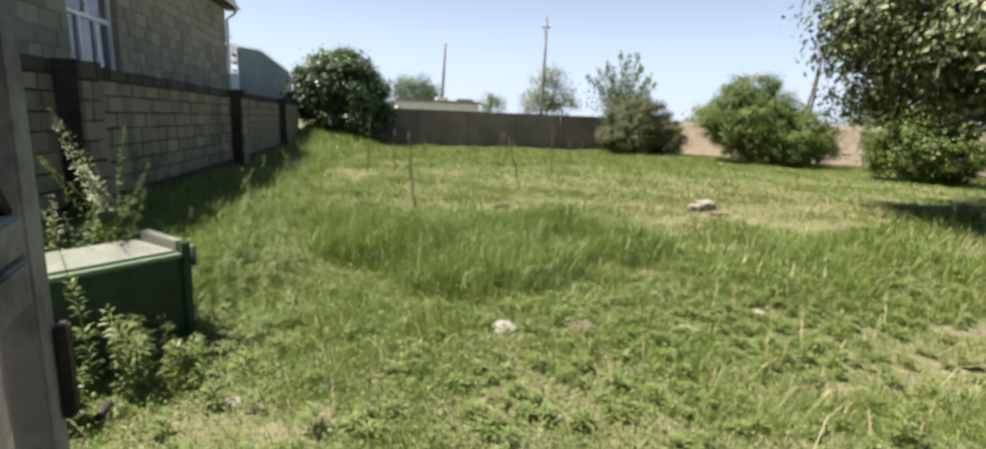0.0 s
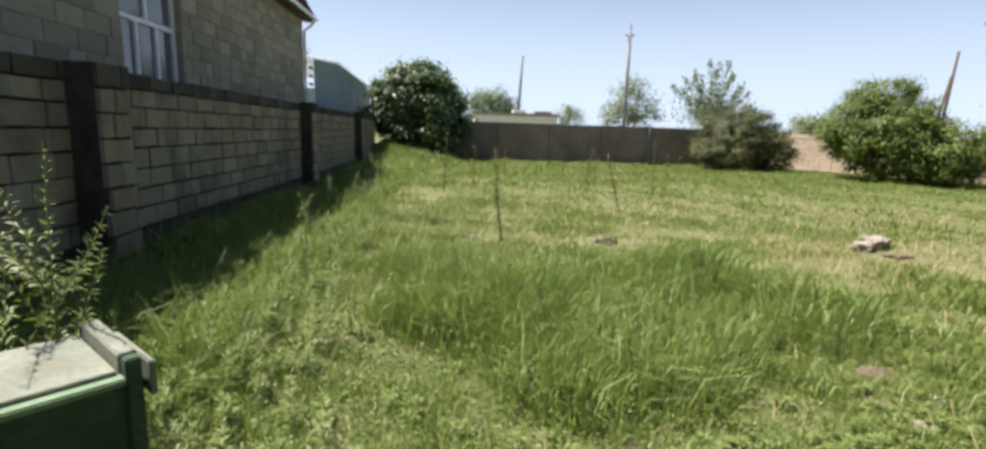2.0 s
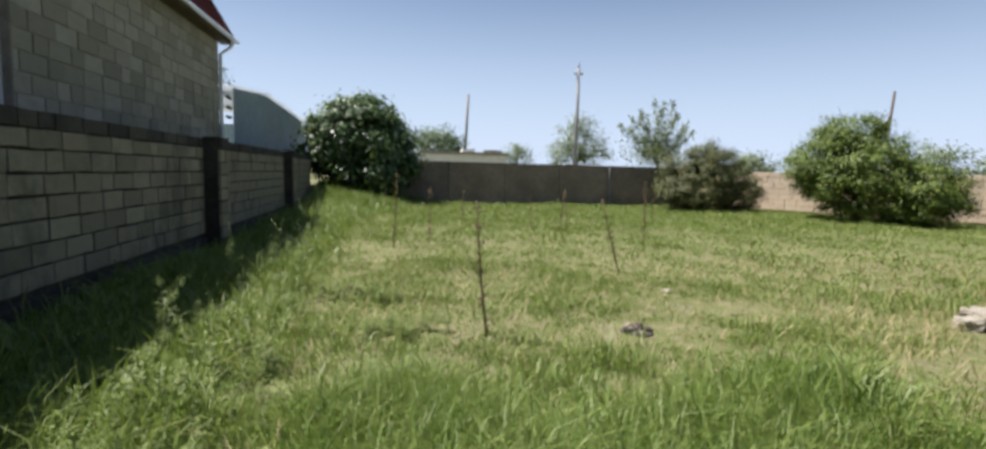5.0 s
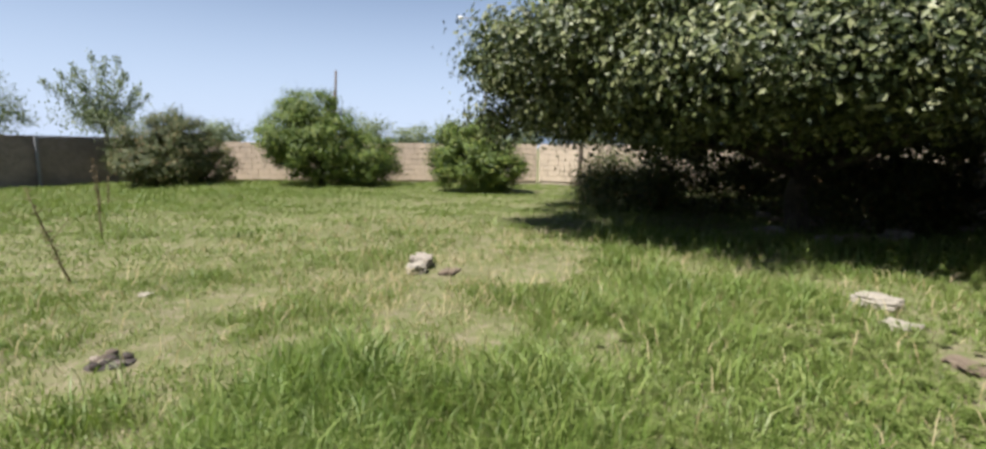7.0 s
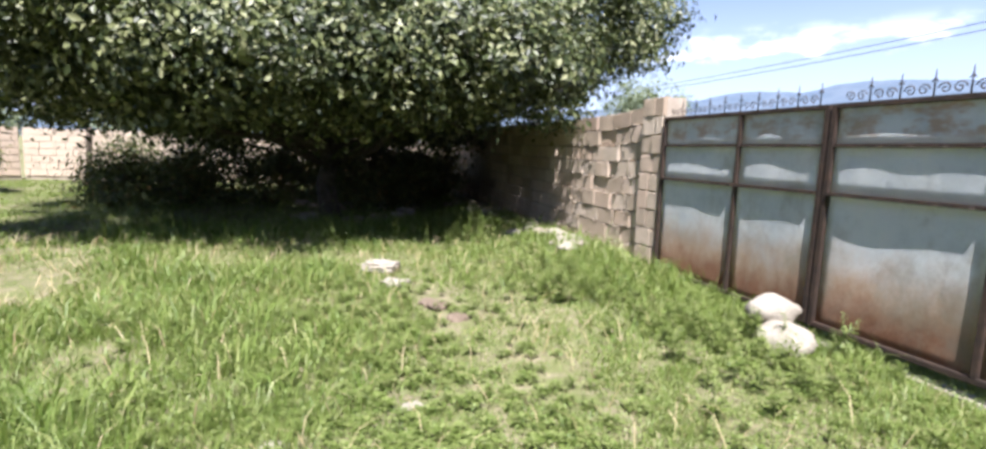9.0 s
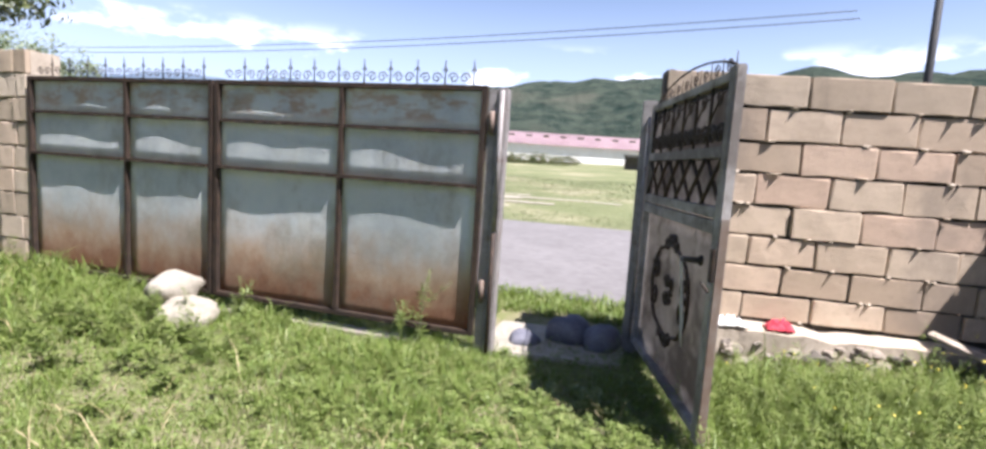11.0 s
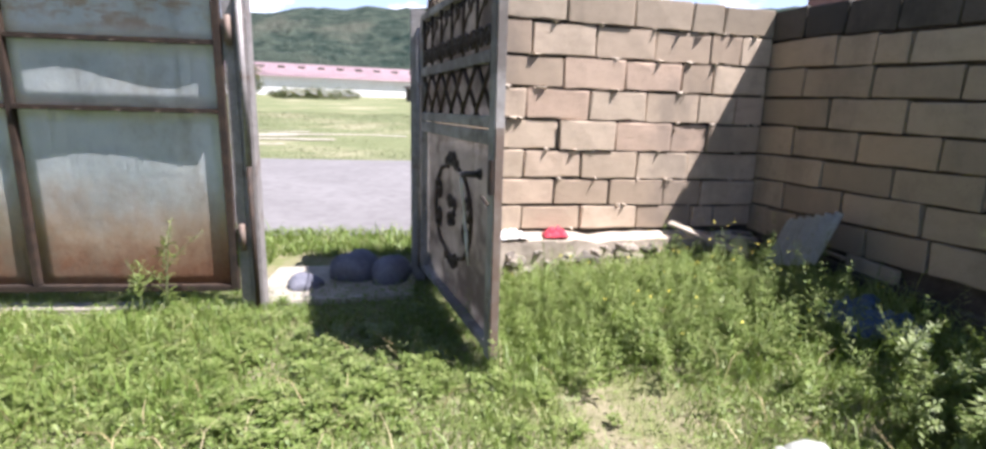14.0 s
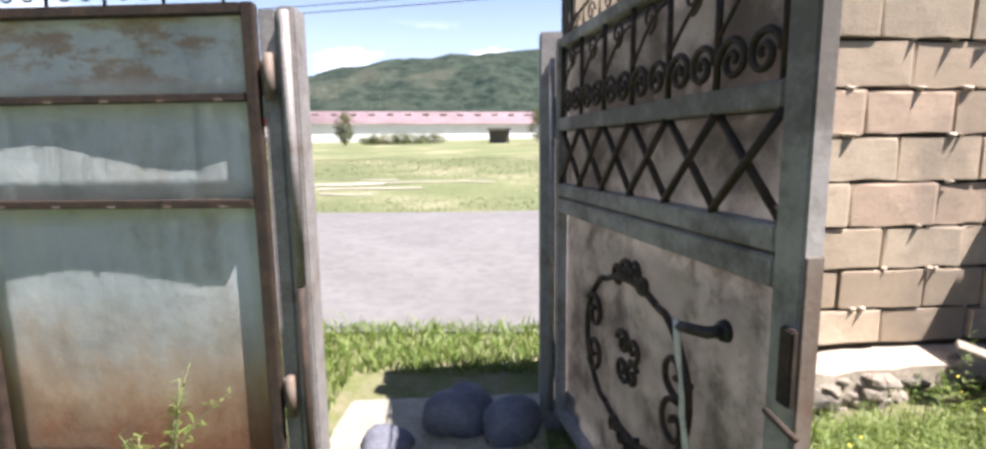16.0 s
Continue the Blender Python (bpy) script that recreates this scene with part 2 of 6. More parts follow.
# shaded copy of the crate's green: the shade is put into the colour
M["paint_green_shade"] = plain("paint_green_shade", (0.022, 0.050, 0.028), (0.042, 0.085, 0.048), 5, 0.6, bump=0.25, grime=0.45, dirt=(0.10, 0.06, 0.04))
M["paint_pink"] = plain("paint_pink", (0.17, 0.102, 0.076), (0.22, 0.138, 0.105), 4, 0.75, bump=0.25, grime=0.35, dirt=(0.30, 0.17, 0.12))
M["pipe_white"] = plain("pipe_white", (0.27, 0.275, 0.24), (0.34, 0.345, 0.31), 8, 0.5, bump=0.15, grime=0.4, dirt=(0.16, 0.14, 0.10), spec=0.4)
M["soil_clod"] = plain("soil_clod", (0.13, 0.098, 0.068), (0.20, 0.155, 0.11), 9, 0.97, bump=0.8, dist=0.02)
M["red_cloth"] = plain("red_cloth", (0.36, 0.03, 0.05), (0.48, 0.06, 0.08), 12, 0.9, bump=0.6, grime=0.1)
M["white_cloth"] = plain("white_cloth", (0.60, 0.58, 0.54), (0.72, 0.70, 0.66), 12, 0.9, bump=0.6, grime=0.3, dirt=(0.35, 0.3, 0.25))
M["blue_sack"] = plain("blue_sack", (0.03, 0.055, 0.11), (0.05, 0.09, 0.165), 8, 0.55, bump=0.6, grime=0.2)
M["ash"] = plain("ash", (0.03, 0.026, 0.024), (0.09, 0.07, 0.06), 14, 0.95, bump=0.8, grime=0.3, dirt=(0.35, 0.3, 0.27))
M["chrome_dark"] = plain("chrome_dark", (0.03, 0.028, 0.026), (0.06, 0.05, 0.045), 10, 0.55, metal=0.4)
M["pole_grey"] = plain("pole_grey", (0.20, 0.20, 0.21), (0.28, 0.28, 0.29), 2, 0.8)
M["cable"] = plain("cable", (0.03, 0.03, 0.03), (0.05, 0.05, 0.05), 4, 0.7)

GREENS = [(0.0, (0.066, 0.108, 0.018)), (0.30, (0.112, 0.170, 0.030)), (0.55, (0.158, 0.220, 0.045)), (0.80, (0.210, 0.252, 0.070)), (1.0, (0.28, 0.28, 0.11))]
M["grass"] = leafy("grass", GREENS, 0.5, 0.26, (0.155, 0.208, 0.048), 0.5)
M["grass_tall"] = leafy("grass_tall", [(0.0, (0.07, 0.125, 0.016)), (0.4, (0.12, 0.20, 0.034)), (0.75, (0.18, 0.255, 0.065)), (1.0, (0.33, 0.35, 0.16))], 0.45, 0.30)
M["meadow"] = leafy("meadow", [(0.0, (0.10, 0.118, 0.056)), (0.5, (0.14, 0.156, 0.08)), (1.0, (0.22, 0.205, 0.125))], 0.6, 0.15)
M["clover"] = leafy("clover", [(0.0, (0.085, 0.135, 0.026)), (0.5, (0.135, 0.195, 0.042)), (1.0, (0.20, 0.25, 0.075))], 0.5, 0.26, (0.20, 0.23, 0.08), 0.5)
M["weed"] = leafy("weed", [(0.0, (0.085, 0.125, 0.024)), (0.5, (0.145, 0.19, 0.045)), (1.0, (0.24, 0.27, 0.10))], 0.5, 0.25)
M["walnut"] = leafy("walnut", [(0.0, (0.014, 0.022, 0.007)), (0.45, (0.044, 0.058, 0.018)), (0.8, (0.125, 0.142, 0.052)), (1.0, (0.26, 0.265, 0.135))], 0.46, 0.08, spec=0.32)
M["fig"] = leafy("fig", [(0.0, (0.035, 0.065, 0.022)), (0.6, (0.060, 0.105, 0.035)), (1.0, (0.11, 0.15, 0.06))], 0.38, 0.18)
M["bush"] = leafy("bush", [(0.0, (0.034, 0.060, 0.009)), (0.5, (0.078, 0.122, 0.016)), (0.85, (0.150, 0.200, 0.028)), (1.0, (0.27, 0.29, 0.06))], 0.5, 0.13)
M["bush_dull"] = leafy("bush_dull", [(0.0, (0.030, 0.044, 0.012)), (0.5, (0.066, 0.084, 0.023)), (0.85, (0.115, 0.118, 0.038)), (1.0, (0.22, 0.135, 0.06))], 0.55, 0.10)
M["tree_far"] = leafy("tree_far", [(0.0, (0.10, 0.13, 0.075)), (0.5, (0.16, 0.19, 0.115)), (1.0, (0.24, 0.27, 0.17))], 0.6, 0.25)
M["flower"] = leafy("flower", [(0.0, (0.75, 0.58, 0.05)), (1.0, (0.85, 0.75, 0.15))], 0.6, 0.3)
M["straw"] = leafy("straw", [(0.0, (0.30, 0.23, 0.11)), (1.0, (0.48, 0.40, 0.24))], 0.7, 0.25)


def glass_mat():
    m, n, l, b = nodes_of("window_glass")
    b.inputs["Base Color"].default_value = (0.10, 0.11, 0.13, 1)
    b.inputs["Roughness"].default_value = 0.04
    b.inputs["Specular IOR Level"].default_value = 0.7
    bumped(n, l, b, tex(n, l, 1.3), 0.02, 0.02)
    return m


M["glass"] = glass_mat()


def ground_mat():
    m, n, l, b = nodes_of("ground_soil")
    p = n.new("ShaderNodeNewGeometry").outputs["Position"]
    big = tex(n, l, 0.35, 6, 0.65, "World")
    mid = tex(n, l, 4.2, 7, 0.7, "World")
    fine = tex(n, l, 34, 5, 0.7, "World")
    soil = ramp(n, l, mid, [(0.30, (0.145, 0.115, 0.072)), (0.65, (0.27, 0.225, 0.155))])
    turf = ramp(n, l, big, [(0.35, (0.085, 0.115, 0.034)), (0.55, (0.125, 0.155, 0.048)), (0.75, (0.185, 0.19, 0.08))])
    col = mixc(n, l, rng(n, l, mid, 0.40, 0.62, 0.76, 0.20), soil, turf)
    sp = n.new("ShaderNodeSeparateXYZ")
    l.new(p, sp.inputs[0])
    meadow = ramp(n, l, tex(n, l, 0.16, 6, 0.7, "World"), [(0.3, (0.105, 0.120, 0.058)), (0.5, (0.15, 0.16, 0.082)), (0.66, (0.27, 0.245, 0.16))])
    out = rng(n, l, sp.outputs["Y"], -1.6, -2.4)
    col = mixc(n, l, out, col, meadow)
    col = mixc(n, l, rng(n, l, fine, 0.42, 0.70, 0.0, 0.45), col, (0.10, 0.11, 0.04))
    l.new(col, b.inputs["Base Color"])
    b.inputs["Roughness"].default_value = 0.97
    b.inputs["Specular IOR Level"].default_value = 0.1
    bumped(n, l, b, fine, 0.7, 0.03)
    return m


M["ground"] = ground_mat()


def hill_mat(name, a, c, d, scale):
    m, n, l, b = nodes_of(name)
    f = tex(n, l, scale, 8, 0.72, "World")
    k = tex(n, l, scale * 0.18, 5, 0.6, "World")
    col = ramp(n, l, f, [(0.34, a), (0.60, c)])
    col = mixc(n, l, rng(n, l, k, 0.55, 0.70, 0.0, 0.6), col, d)
    l.new(col, b.inputs["Base Color"])
    b.inputs["Roughness"].default_value = 1.0
    b.inputs["Specular IOR Level"].default_value = 0.0
    bumped(n, l, b, f, 1.0, 6.0)
    return m


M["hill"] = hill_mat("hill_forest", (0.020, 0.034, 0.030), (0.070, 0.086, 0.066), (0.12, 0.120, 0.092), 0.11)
# distance haze is put into the mountain's blue-grey base colours
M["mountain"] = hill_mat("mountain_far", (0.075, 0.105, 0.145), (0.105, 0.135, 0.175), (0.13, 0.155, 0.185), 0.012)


def gate_paint():
    """Pale blue-grey sheet with rust creeping up from its foot and brown streaks under the top edge."""
    m, n, l, b = nodes_of("gate_paint")
    p = n.new("ShaderNodeNewGeometry").outputs["Position"]
    sp = n.new("ShaderNodeSeparateXYZ")
    l.new(p, sp.inputs[0])
    big = tex(n, l, 2.2, 6, 0.65, "World")
    fine = tex(n, l, 45, 5, 0.7, "World")
    col = ramp(n, l, big, [(0.34, (0.52, 0.555, 0.55)), (0.52, (0.63, 0.66, 0.645)), (0.72, (0.68, 0.685, 0.65))])
    ad = n.new("ShaderNodeMath"); ad.operation = "MULTIPLY_ADD"
    l.new(tex(n, l, 3.2, 7, 0.75, "World", (1, 1, 0.7)), ad.inputs[0]); ad.inputs[1].default_value = -0.75
    l.new(sp.outputs["Z"], ad.inputs[2])
    low = rng(n, l, ad.outputs[0], 0.20, -0.14, 0.0, 0.82)
    rust = ramp(n, l, fine, [(0.30, (0.17, 0.055, 0.024)), (0.65, (0.32, 0.14, 0.068))])
    warm = rng(n, l, ad.outputs[0], 0.60, 0.05, 0.0, 0.88)
    col = mixc(n, l, warm, col, (0.46, 0.315, 0.185))
    col = mixc(n, l, low, col, rust)
    top = rng(n, l, sp.outputs["Z"], 1.70, 1.78)
    blot = rng(n, l, tex(n, l, 3.4, 6, 0.75, "World", (1, 1, 2.4)), 0.46, 0.60, 0.0, 0.72)
    tb = n.new("ShaderNodeMath"); tb.operation = "MULTIPLY"
    l.new(top, tb.inputs[0]); l.new(blot, tb.inputs[1])
    col = mixc(n, l, tb.outputs[0], col, (0.44, 0.30, 0.19))
    smoke = tex(n, l, 1.3, 7, 0.75, "World", (1, 1, 0.7))
    col = mixc(n, l, rng(n, l, smoke, 0.48, 0.68, 0.0, 0.55), col, (0.29, 0.27, 0.20))
    col = mixc(n, l, rng(n, l, fine, 0.58, 0.75, 0.0, 0.35), col, (0.16, 0.13, 0.11))
    l.new(col, b.inputs["Base Color"])
    b.inputs["Roughness"].default_value = 0.7
    bumped(n, l, b, big, 0.25, 0.03)
    return m


M["gate_paint"] = gate_paint()


def leaf_paint():
    """Silver-grey paint with soot marks round the handle."""
    m, n, l, b = nodes_of("door_paint")
    big = tex(n, l, 3.0, 6, 0.7, "Object")
    fine = tex(n, l, 40, 5, 0.7, "Object")
    blot = tex(n, l, 1.6, 7, 0.75, "Object")
    col = ramp(n, l, big, [(0.34, (0.245, 0.228, 0.212)), (0.66, (0.37, 0.347, 0.325))])
    col = mixc(n, l, rng(n, l, blot, 0.42, 0.60, 0.0, 0.85), col, (0.115, 0.098, 0.085))
    col = mixc(n, l, rng(n, l, fine, 0.58, 0.74, 0.0, 0.5), col, (0.17, 0.12, 0.09))
    l.new(col, b.inputs["Base Color"])
    b.inputs["Roughness"].default_value = 0.72
    b.inputs["Specular IOR Level"].default_value = 0.2
    bumped(n, l, b, big, 0.3, 0.02)
    return m


M["door_paint"] = leaf_paint()

# ---- builders ----
def part(name, bm, material, parent=None, label=""):
    me = bpy.data.meshes.new(name)
    bm.to_mesh(me)
    bm.free()
    me.materials.append(M[material])
    ob = new(name, me)
    if parent is not None:
        ob.parent = parent
    return tagged(ob, label)


def thing(name, m, label, category, group="", kind=""):
    ob = new(name)
    ob.empty_display_size = 0.1
    ob.matrix_world = m
    return tagged(ob, label, category, group, kind)


def solo(name, bm, material, label, category, group="", kind=""):
    return tagged(part(name, bm, material), label, category, group, kind)


def cube(bm, x0, y0, z0, x1, y1, z1, m=None, bevel=0.0):
    b2 = bmesh.new()
    bmesh.ops.create_cube(b2, size=1.0)
    b2.transform(Matrix.Translation(((x0 + x1) / 2, (y0 + y1) / 2, (z0 + z1) / 2)) @ Matrix.Diagonal((x1 - x0, y1 - y0, z1 - z0, 1)))
    if bevel:
        bmesh.ops.bevel(b2, geom=b2.edges[:], offset=bevel, segments=2, affect="EDGES")
    if m is not None:
        b2.transform(m)
    join(bm, b2)
    return bm


def join(bm, b2):
    me = bpy.data.meshes.new("tmp")
    b2.to_mesh(me)
    b2.free()
    bm.from_mesh(me)
    bpy.data.meshes.remove(me)


def boxed(x0, y0, z0, x1, y1, z1, m=None, bevel=0.004):
    return cube(bmesh.new(), x0, y0, z0, x1, y1, z1, m, bevel)


def tube(bm, pts, r0, r1=None, sides=7):
    """A tapering tube along points."""
    r1 = r0 if r1 is None else r1
    pts = [Vector(p) for p in pts]
    rings = []
    prev = None
    for k, p in enumerate(pts):
        d = (pts[min(k + 1, len(pts) - 1)] - pts[max(k - 1, 0)]).normalized()
        ref = prev if prev is not None else (Vector((1, 0, 0)) if abs(d.x) < 0.8 else Vector((0, 1, 0)))
        u = (ref - d * ref.dot(d)).normalized()
        prev = u
        v = d.cross(u)
        r = r0 + (r1 - r0) * k / max(1, len(pts) - 1)
        rings.append([bm.verts.new(p + (u * math.cos(a) + v * math.sin(a)) * r) for a in [2 * math.pi * j / sides for j in range(sides)]])
    for a, b in zip(rings, rings[1:]):
        for j in range(sides):
            bm.faces.new((a[j], a[(j + 1) % sides], b[(j + 1) % sides], b[j]))
    bm.faces.new(rings[0][::-1])
    bm.faces.new(rings[-1])
    for f in bm.faces:
        f.smooth = True
    return bm


def rock(r, seed, squash=0.7, sub=3, rough=0.22):
    bm = bmesh.new()
    bmesh.ops.create_icosphere(bm, subdivisions=sub, radius=r)
    off = Vector((seed * 3.1, seed * 1.7, seed * 0.9))
    for v in bm.verts:
        n1 = noise.noise(v.co / r * 0.9 + off)
        n2 = noise.noise(v.co / r * 2.6 + off)
        v.co *= 1 + rough * n1 + rough * 0.4 * n2
        v.co.z = max(v.co.z * squash, -r * squash * 0.45)
    for f in bm.faces:
        f.smooth = True
    return bm


def mesh_arrays(name, verts, tris, material):
    """A mesh of triangles straight from arrays."""
    me = bpy.data.meshes.new(name)
    nv, nt = len(verts), len(tris)
    me.vertices.add(nv)
    me.vertices.foreach_set("co", np.asarray(verts, np.float32).ravel())
    me.loops.add(nt * 3)
    me.loops.foreach_set("vertex_index", np.asarray(tris, np.int32).ravel())
    me.polygons.add(nt)
    me.polygons.foreach_set("loop_start", np.arange(0, nt * 3, 3, dtype=np.int32))
    me.update(calc_edges=True)
    me.materials.append(M[material])
    return me


def sstep(v, a, b):
    t = np.clip((v - a) / (b - a), 0, 1)
    return t * t * (3 - 2 * t)


def height(x, y):
    """The lie of the land."""
    x, y = np.asarray(x, float), np.asarray(y, float)
    z = 0.025 * np.sin(x * 1.3 + 0.7 * y) + 0.02 * np.sin(2.1 * y - 0.9 * x + 1.0) + 0.012 * np.sin(4.7 * x + 1.9 * y)
    yard = sstep(y, -1.6, -0.6)
    z = z * yard
    z = z + 0.16 * sstep(x, 1.2, 4.5) * sstep(y, 2.2, 0.4) * yard * sstep(x, 14, 9)     # bank under the gate
    z = z + 0.10 * sstep(x, -2.7, -3.9) * sstep(y, -1.4, 0.5)
    z = z + 0.12 * sstep(x, -1.9, -3.2) * sstep(y, 1.6, -0.4) * yard                    # weedy corner
    z = z + 0.5 * sstep(y, 22, 27) * sstep(x, 1.5, -3.0) * sstep(y, 60, 34)             # mound by the fig
    z = z + np.maximum(0, -14 - y) * 0.036 * (1 - sstep(y, -600, -900))
    return z


def hz(x, y):
    return float(height(x, y))




def blades(px, py, h, w, lean, seed=1, segs=2):
    """Grass blades: bent tapering strips."""
    r = np.random.default_rng(seed)
    nb = len(px)
    a = r.uniform(0, 2 * np.pi, nb)
    la = r.uniform(0, 2 * np.pi, nb)
    dx, dy = np.cos(a) * w / 2, np.sin(a) * w / 2
    bx, by = np.cos(la) * lean * h, np.sin(la) * lean * h
    z0 = height(px, py) - 0.01
    V = np.zeros((nb, 5, 3), np.float32)
    V[:, 0] = np.stack([px - dx, py - dy, z0], 1)
    V[:, 1] = np.stack([px + dx, py + dy, z0], 1)
    V[:, 2] = np.stack([px + bx * 0.3 - dx * 0.8, py + by * 0.3 - dy * 0.8, z0 + h * 0.58], 1)
    V[:, 3] = np.stack([px + bx * 0.3 + dx * 0.8, py + by * 0.3 + dy * 0.8, z0 + h * 0.58], 1)
    V[:, 4] = np.stack([px + bx, py + by, z0 + h * (1 - 0.35 * np.minimum(lean, 1))], 1)
    base = (np.arange(nb) * 5)[:, None, None]
    T = (np.array([[0, 1, 3], [0, 3, 2], [2, 3, 4]])[None] + base)
    return V.reshape(-1, 3), T.reshape(-1, 3)


def leaves(pos, nrm, size, seed=1, aspect=0.55, fold=0.25):
    """Folded kite-shaped leaves at the given places, facing roughly along nrm."""
    r = np.random.default_rng(seed)
    nl = len(pos)
    nrm = nrm / (np.linalg.norm(nrm, axis=1, keepdims=True) + 1e-9)
    t = r.normal(size=(nl, 3))
    t -= nrm * (t * nrm).sum(1, keepdims=True)
    t /= np.linalg.norm(t, axis=1, keepdims=True) + 1e-9
    s = np.cross(nrm, t)
    L = np.broadcast_to(np.asarray(size, float), (nl,))[:, None]
    V = np.zeros((nl, 4, 3), np.float32)
    V[:, 0] = pos - t * L * 0.5
    V[:, 1] = pos + s * L * aspect * 0.5 + nrm * L * fold * 0.3
    V[:, 2] = pos + t * L * 0.5 - nrm * L * fold * 0.4
    V[:, 3] = pos - s * L * aspect * 0.5 + nrm * L * fold * 0.3
    base = (np.arange(nl) * 4)[:, None, None]
    T = np.array([[0, 1, 2], [0, 2, 3]])[None] + base
    return V.reshape(-1, 3), T.reshape(-1, 3)


def crown_points(lobes, clumps, per, clump_r, seed, inner=0.35):
    """Leaf places and facings in clumps that fill the outer parts of ellipsoid lobes."""
    r = np.random.default_rng(seed)
    P, N = [], []
    vol = np.array([l[3] * l[4] * l[5] for l in lobes]) ** 0.67
    counts = np.maximum(1, (clumps * vol / vol.sum()).astype(int))
    for (cx, cy, cz, rx, ry, rz), cnt in zip(lobes, counts):
        d = r.normal(size=(cnt, 3))
        d /= np.linalg.norm(d, axis=1, keepdims=True)
        q = r.uniform(inner, 1.06, cnt)[:, None] ** 0.5
        c = d * q * np.array([rx, ry, rz]) + np.array([cx, cy, cz])
        for k in range(cnt):
            npk = int(per * r.uniform(0.5, 1.4))
            o = r.normal(size=(npk, 3)) * clump_r * r.uniform(0.6, 1.25) * np.array([1, 1, 0.7])
            P.append(c[k] + o)
            N.append(d[k] * 0.8 + o / clump_r * 0.5 + np.array([0, 0, 0.65]) + r.normal(size=(npk, 3)) * 0.55)
    return np.concatenate(P), np.concatenate(N)


def wander(a, b, n, amp, seed):
    r = random.Random(seed)
    a, b = Vector(a), Vector(b)
    return [a.lerp(b, k / n) + Vector((r.uniform(-1, 1), r.uniform(-1, 1), r.uniform(-0.5, 0.5))) * amp * (0 < k < n) for k in range(n + 1)]

# ---- ground, road, hills ----
def axis(*spans):
    out = []
    for a, b, n in spans:
        out += list(np.linspace(a, b, n, endpoint=False))
    return np.array(out + [spans[-1][1]])


def build_ground():
    xs = axis((-2500, -300, 6), (-300, -30, 14), (-30, -6, 24), (-6, 16, 88), (16, 30, 28), (30, 300, 20), (300, 2500, 6))
    ys = axis((-2500, -300, 6), (-300, -20, 28), (-20, -3, 24), (-3, 12, 60), (12, 34, 50), (34, 300, 20), (300, 2500, 6))
    X, Y = np.meshgrid(xs, ys)
    Z = height(X, Y)
    V = np.stack([X, Y, Z], -1).reshape(-1, 3)
    nx, ny = len(xs), len(ys)
    i = (np.arange(ny - 1)[:, None] * nx + np.arange(nx - 1)[None]).ravel()
    T = np.concatenate([np.stack([i, i + 1, i + nx + 1], 1), np.stack([i, i + nx + 1, i + nx], 1)])
    me = mesh_arrays("ground", V, T, "ground")
    me.polygons.foreach_set("use_smooth", np.ones(len(T), bool))
    tagged(new("ground", me), "sandy soil with worn thin turf and meadow", "ground", kind="structure")


build_ground()


def strip(name, y0, y1, x0, x1, dz, material, label, wob=0.0, n=120):
    bm = bmesh.new()
    rows = []
    for k in range(n + 1):
        x = x0 + (x1 - x0) * k / n
        wa, wb = (wob * noise.noise((x * 0.35, y, 3.3)) for y in (y0, y1))
        ya, yb = y0 + wa, y1 + wb
        rows.append((bm.verts.new((x, ya, hz(x, ya) + dz)), bm.verts.new((x, (ya + yb) / 2, hz(x, (ya + yb) / 2) + dz + 0.03)), bm.verts.new((x, yb, hz(x, yb) + dz))))
    for a, b in zip(rows, rows[1:]):
        bm.faces.new((a[0], b[0], b[1], a[1]))
        bm.faces.new((a[1], b[1], b[2], a[2]))
    return tagged(part(name, bm, material), label, name, kind="structure")


strip("road", -10.3, -2.0, -160, 160, 0.02, "asphalt", "worn pale grey asphalt road behind the gate", 0.25, 240)


def hill(name, dist, depth, prof, material, label, seed, bumps):
    """A ridge round part of the horizon: prof gives height over bearing."""
    bm = bmesh.new()
    n, m = 150, 16
    grid = []
    a0, a1 = prof[0][0], prof[-1][0]
    for i in range(n + 1):
        a = a0 + (a1 - a0) * i / n
        h = np.interp(a, [p[0] for p in prof], [p[1] for p in prof])
        col = []
        for j in range(m + 1):
            f = j / m
            d = dist + depth * f
            x, y = math.sin(radians(a)) * d, -math.cos(radians(a)) * d
            rise = math.sin(min(f * 1.25, 1.0) * math.pi / 2) ** 1.3
            q = Vector((x / (dist * 0.16), y / (dist * 0.16), seed))
            nz = noise.fractal(q, 1.0, 2.1, 5) * bumps * (0.15 + rise)
            col.append(bm.verts.new((x, y, hz(0, -dist * 0.5) * 0.6 - 4 + (h * rise + nz * h) * (1 if f < 0.85 else 0.9))))
        grid.append(col)
    for a, b in zip(grid, grid[1:]):
        for j in range(m):
            f = bm.faces.new((a[j], b[j], b[j + 1], a[j + 1]))
            f.smooth = True
    tagged(part(name, bm, material), label, "hill", kind="structure")


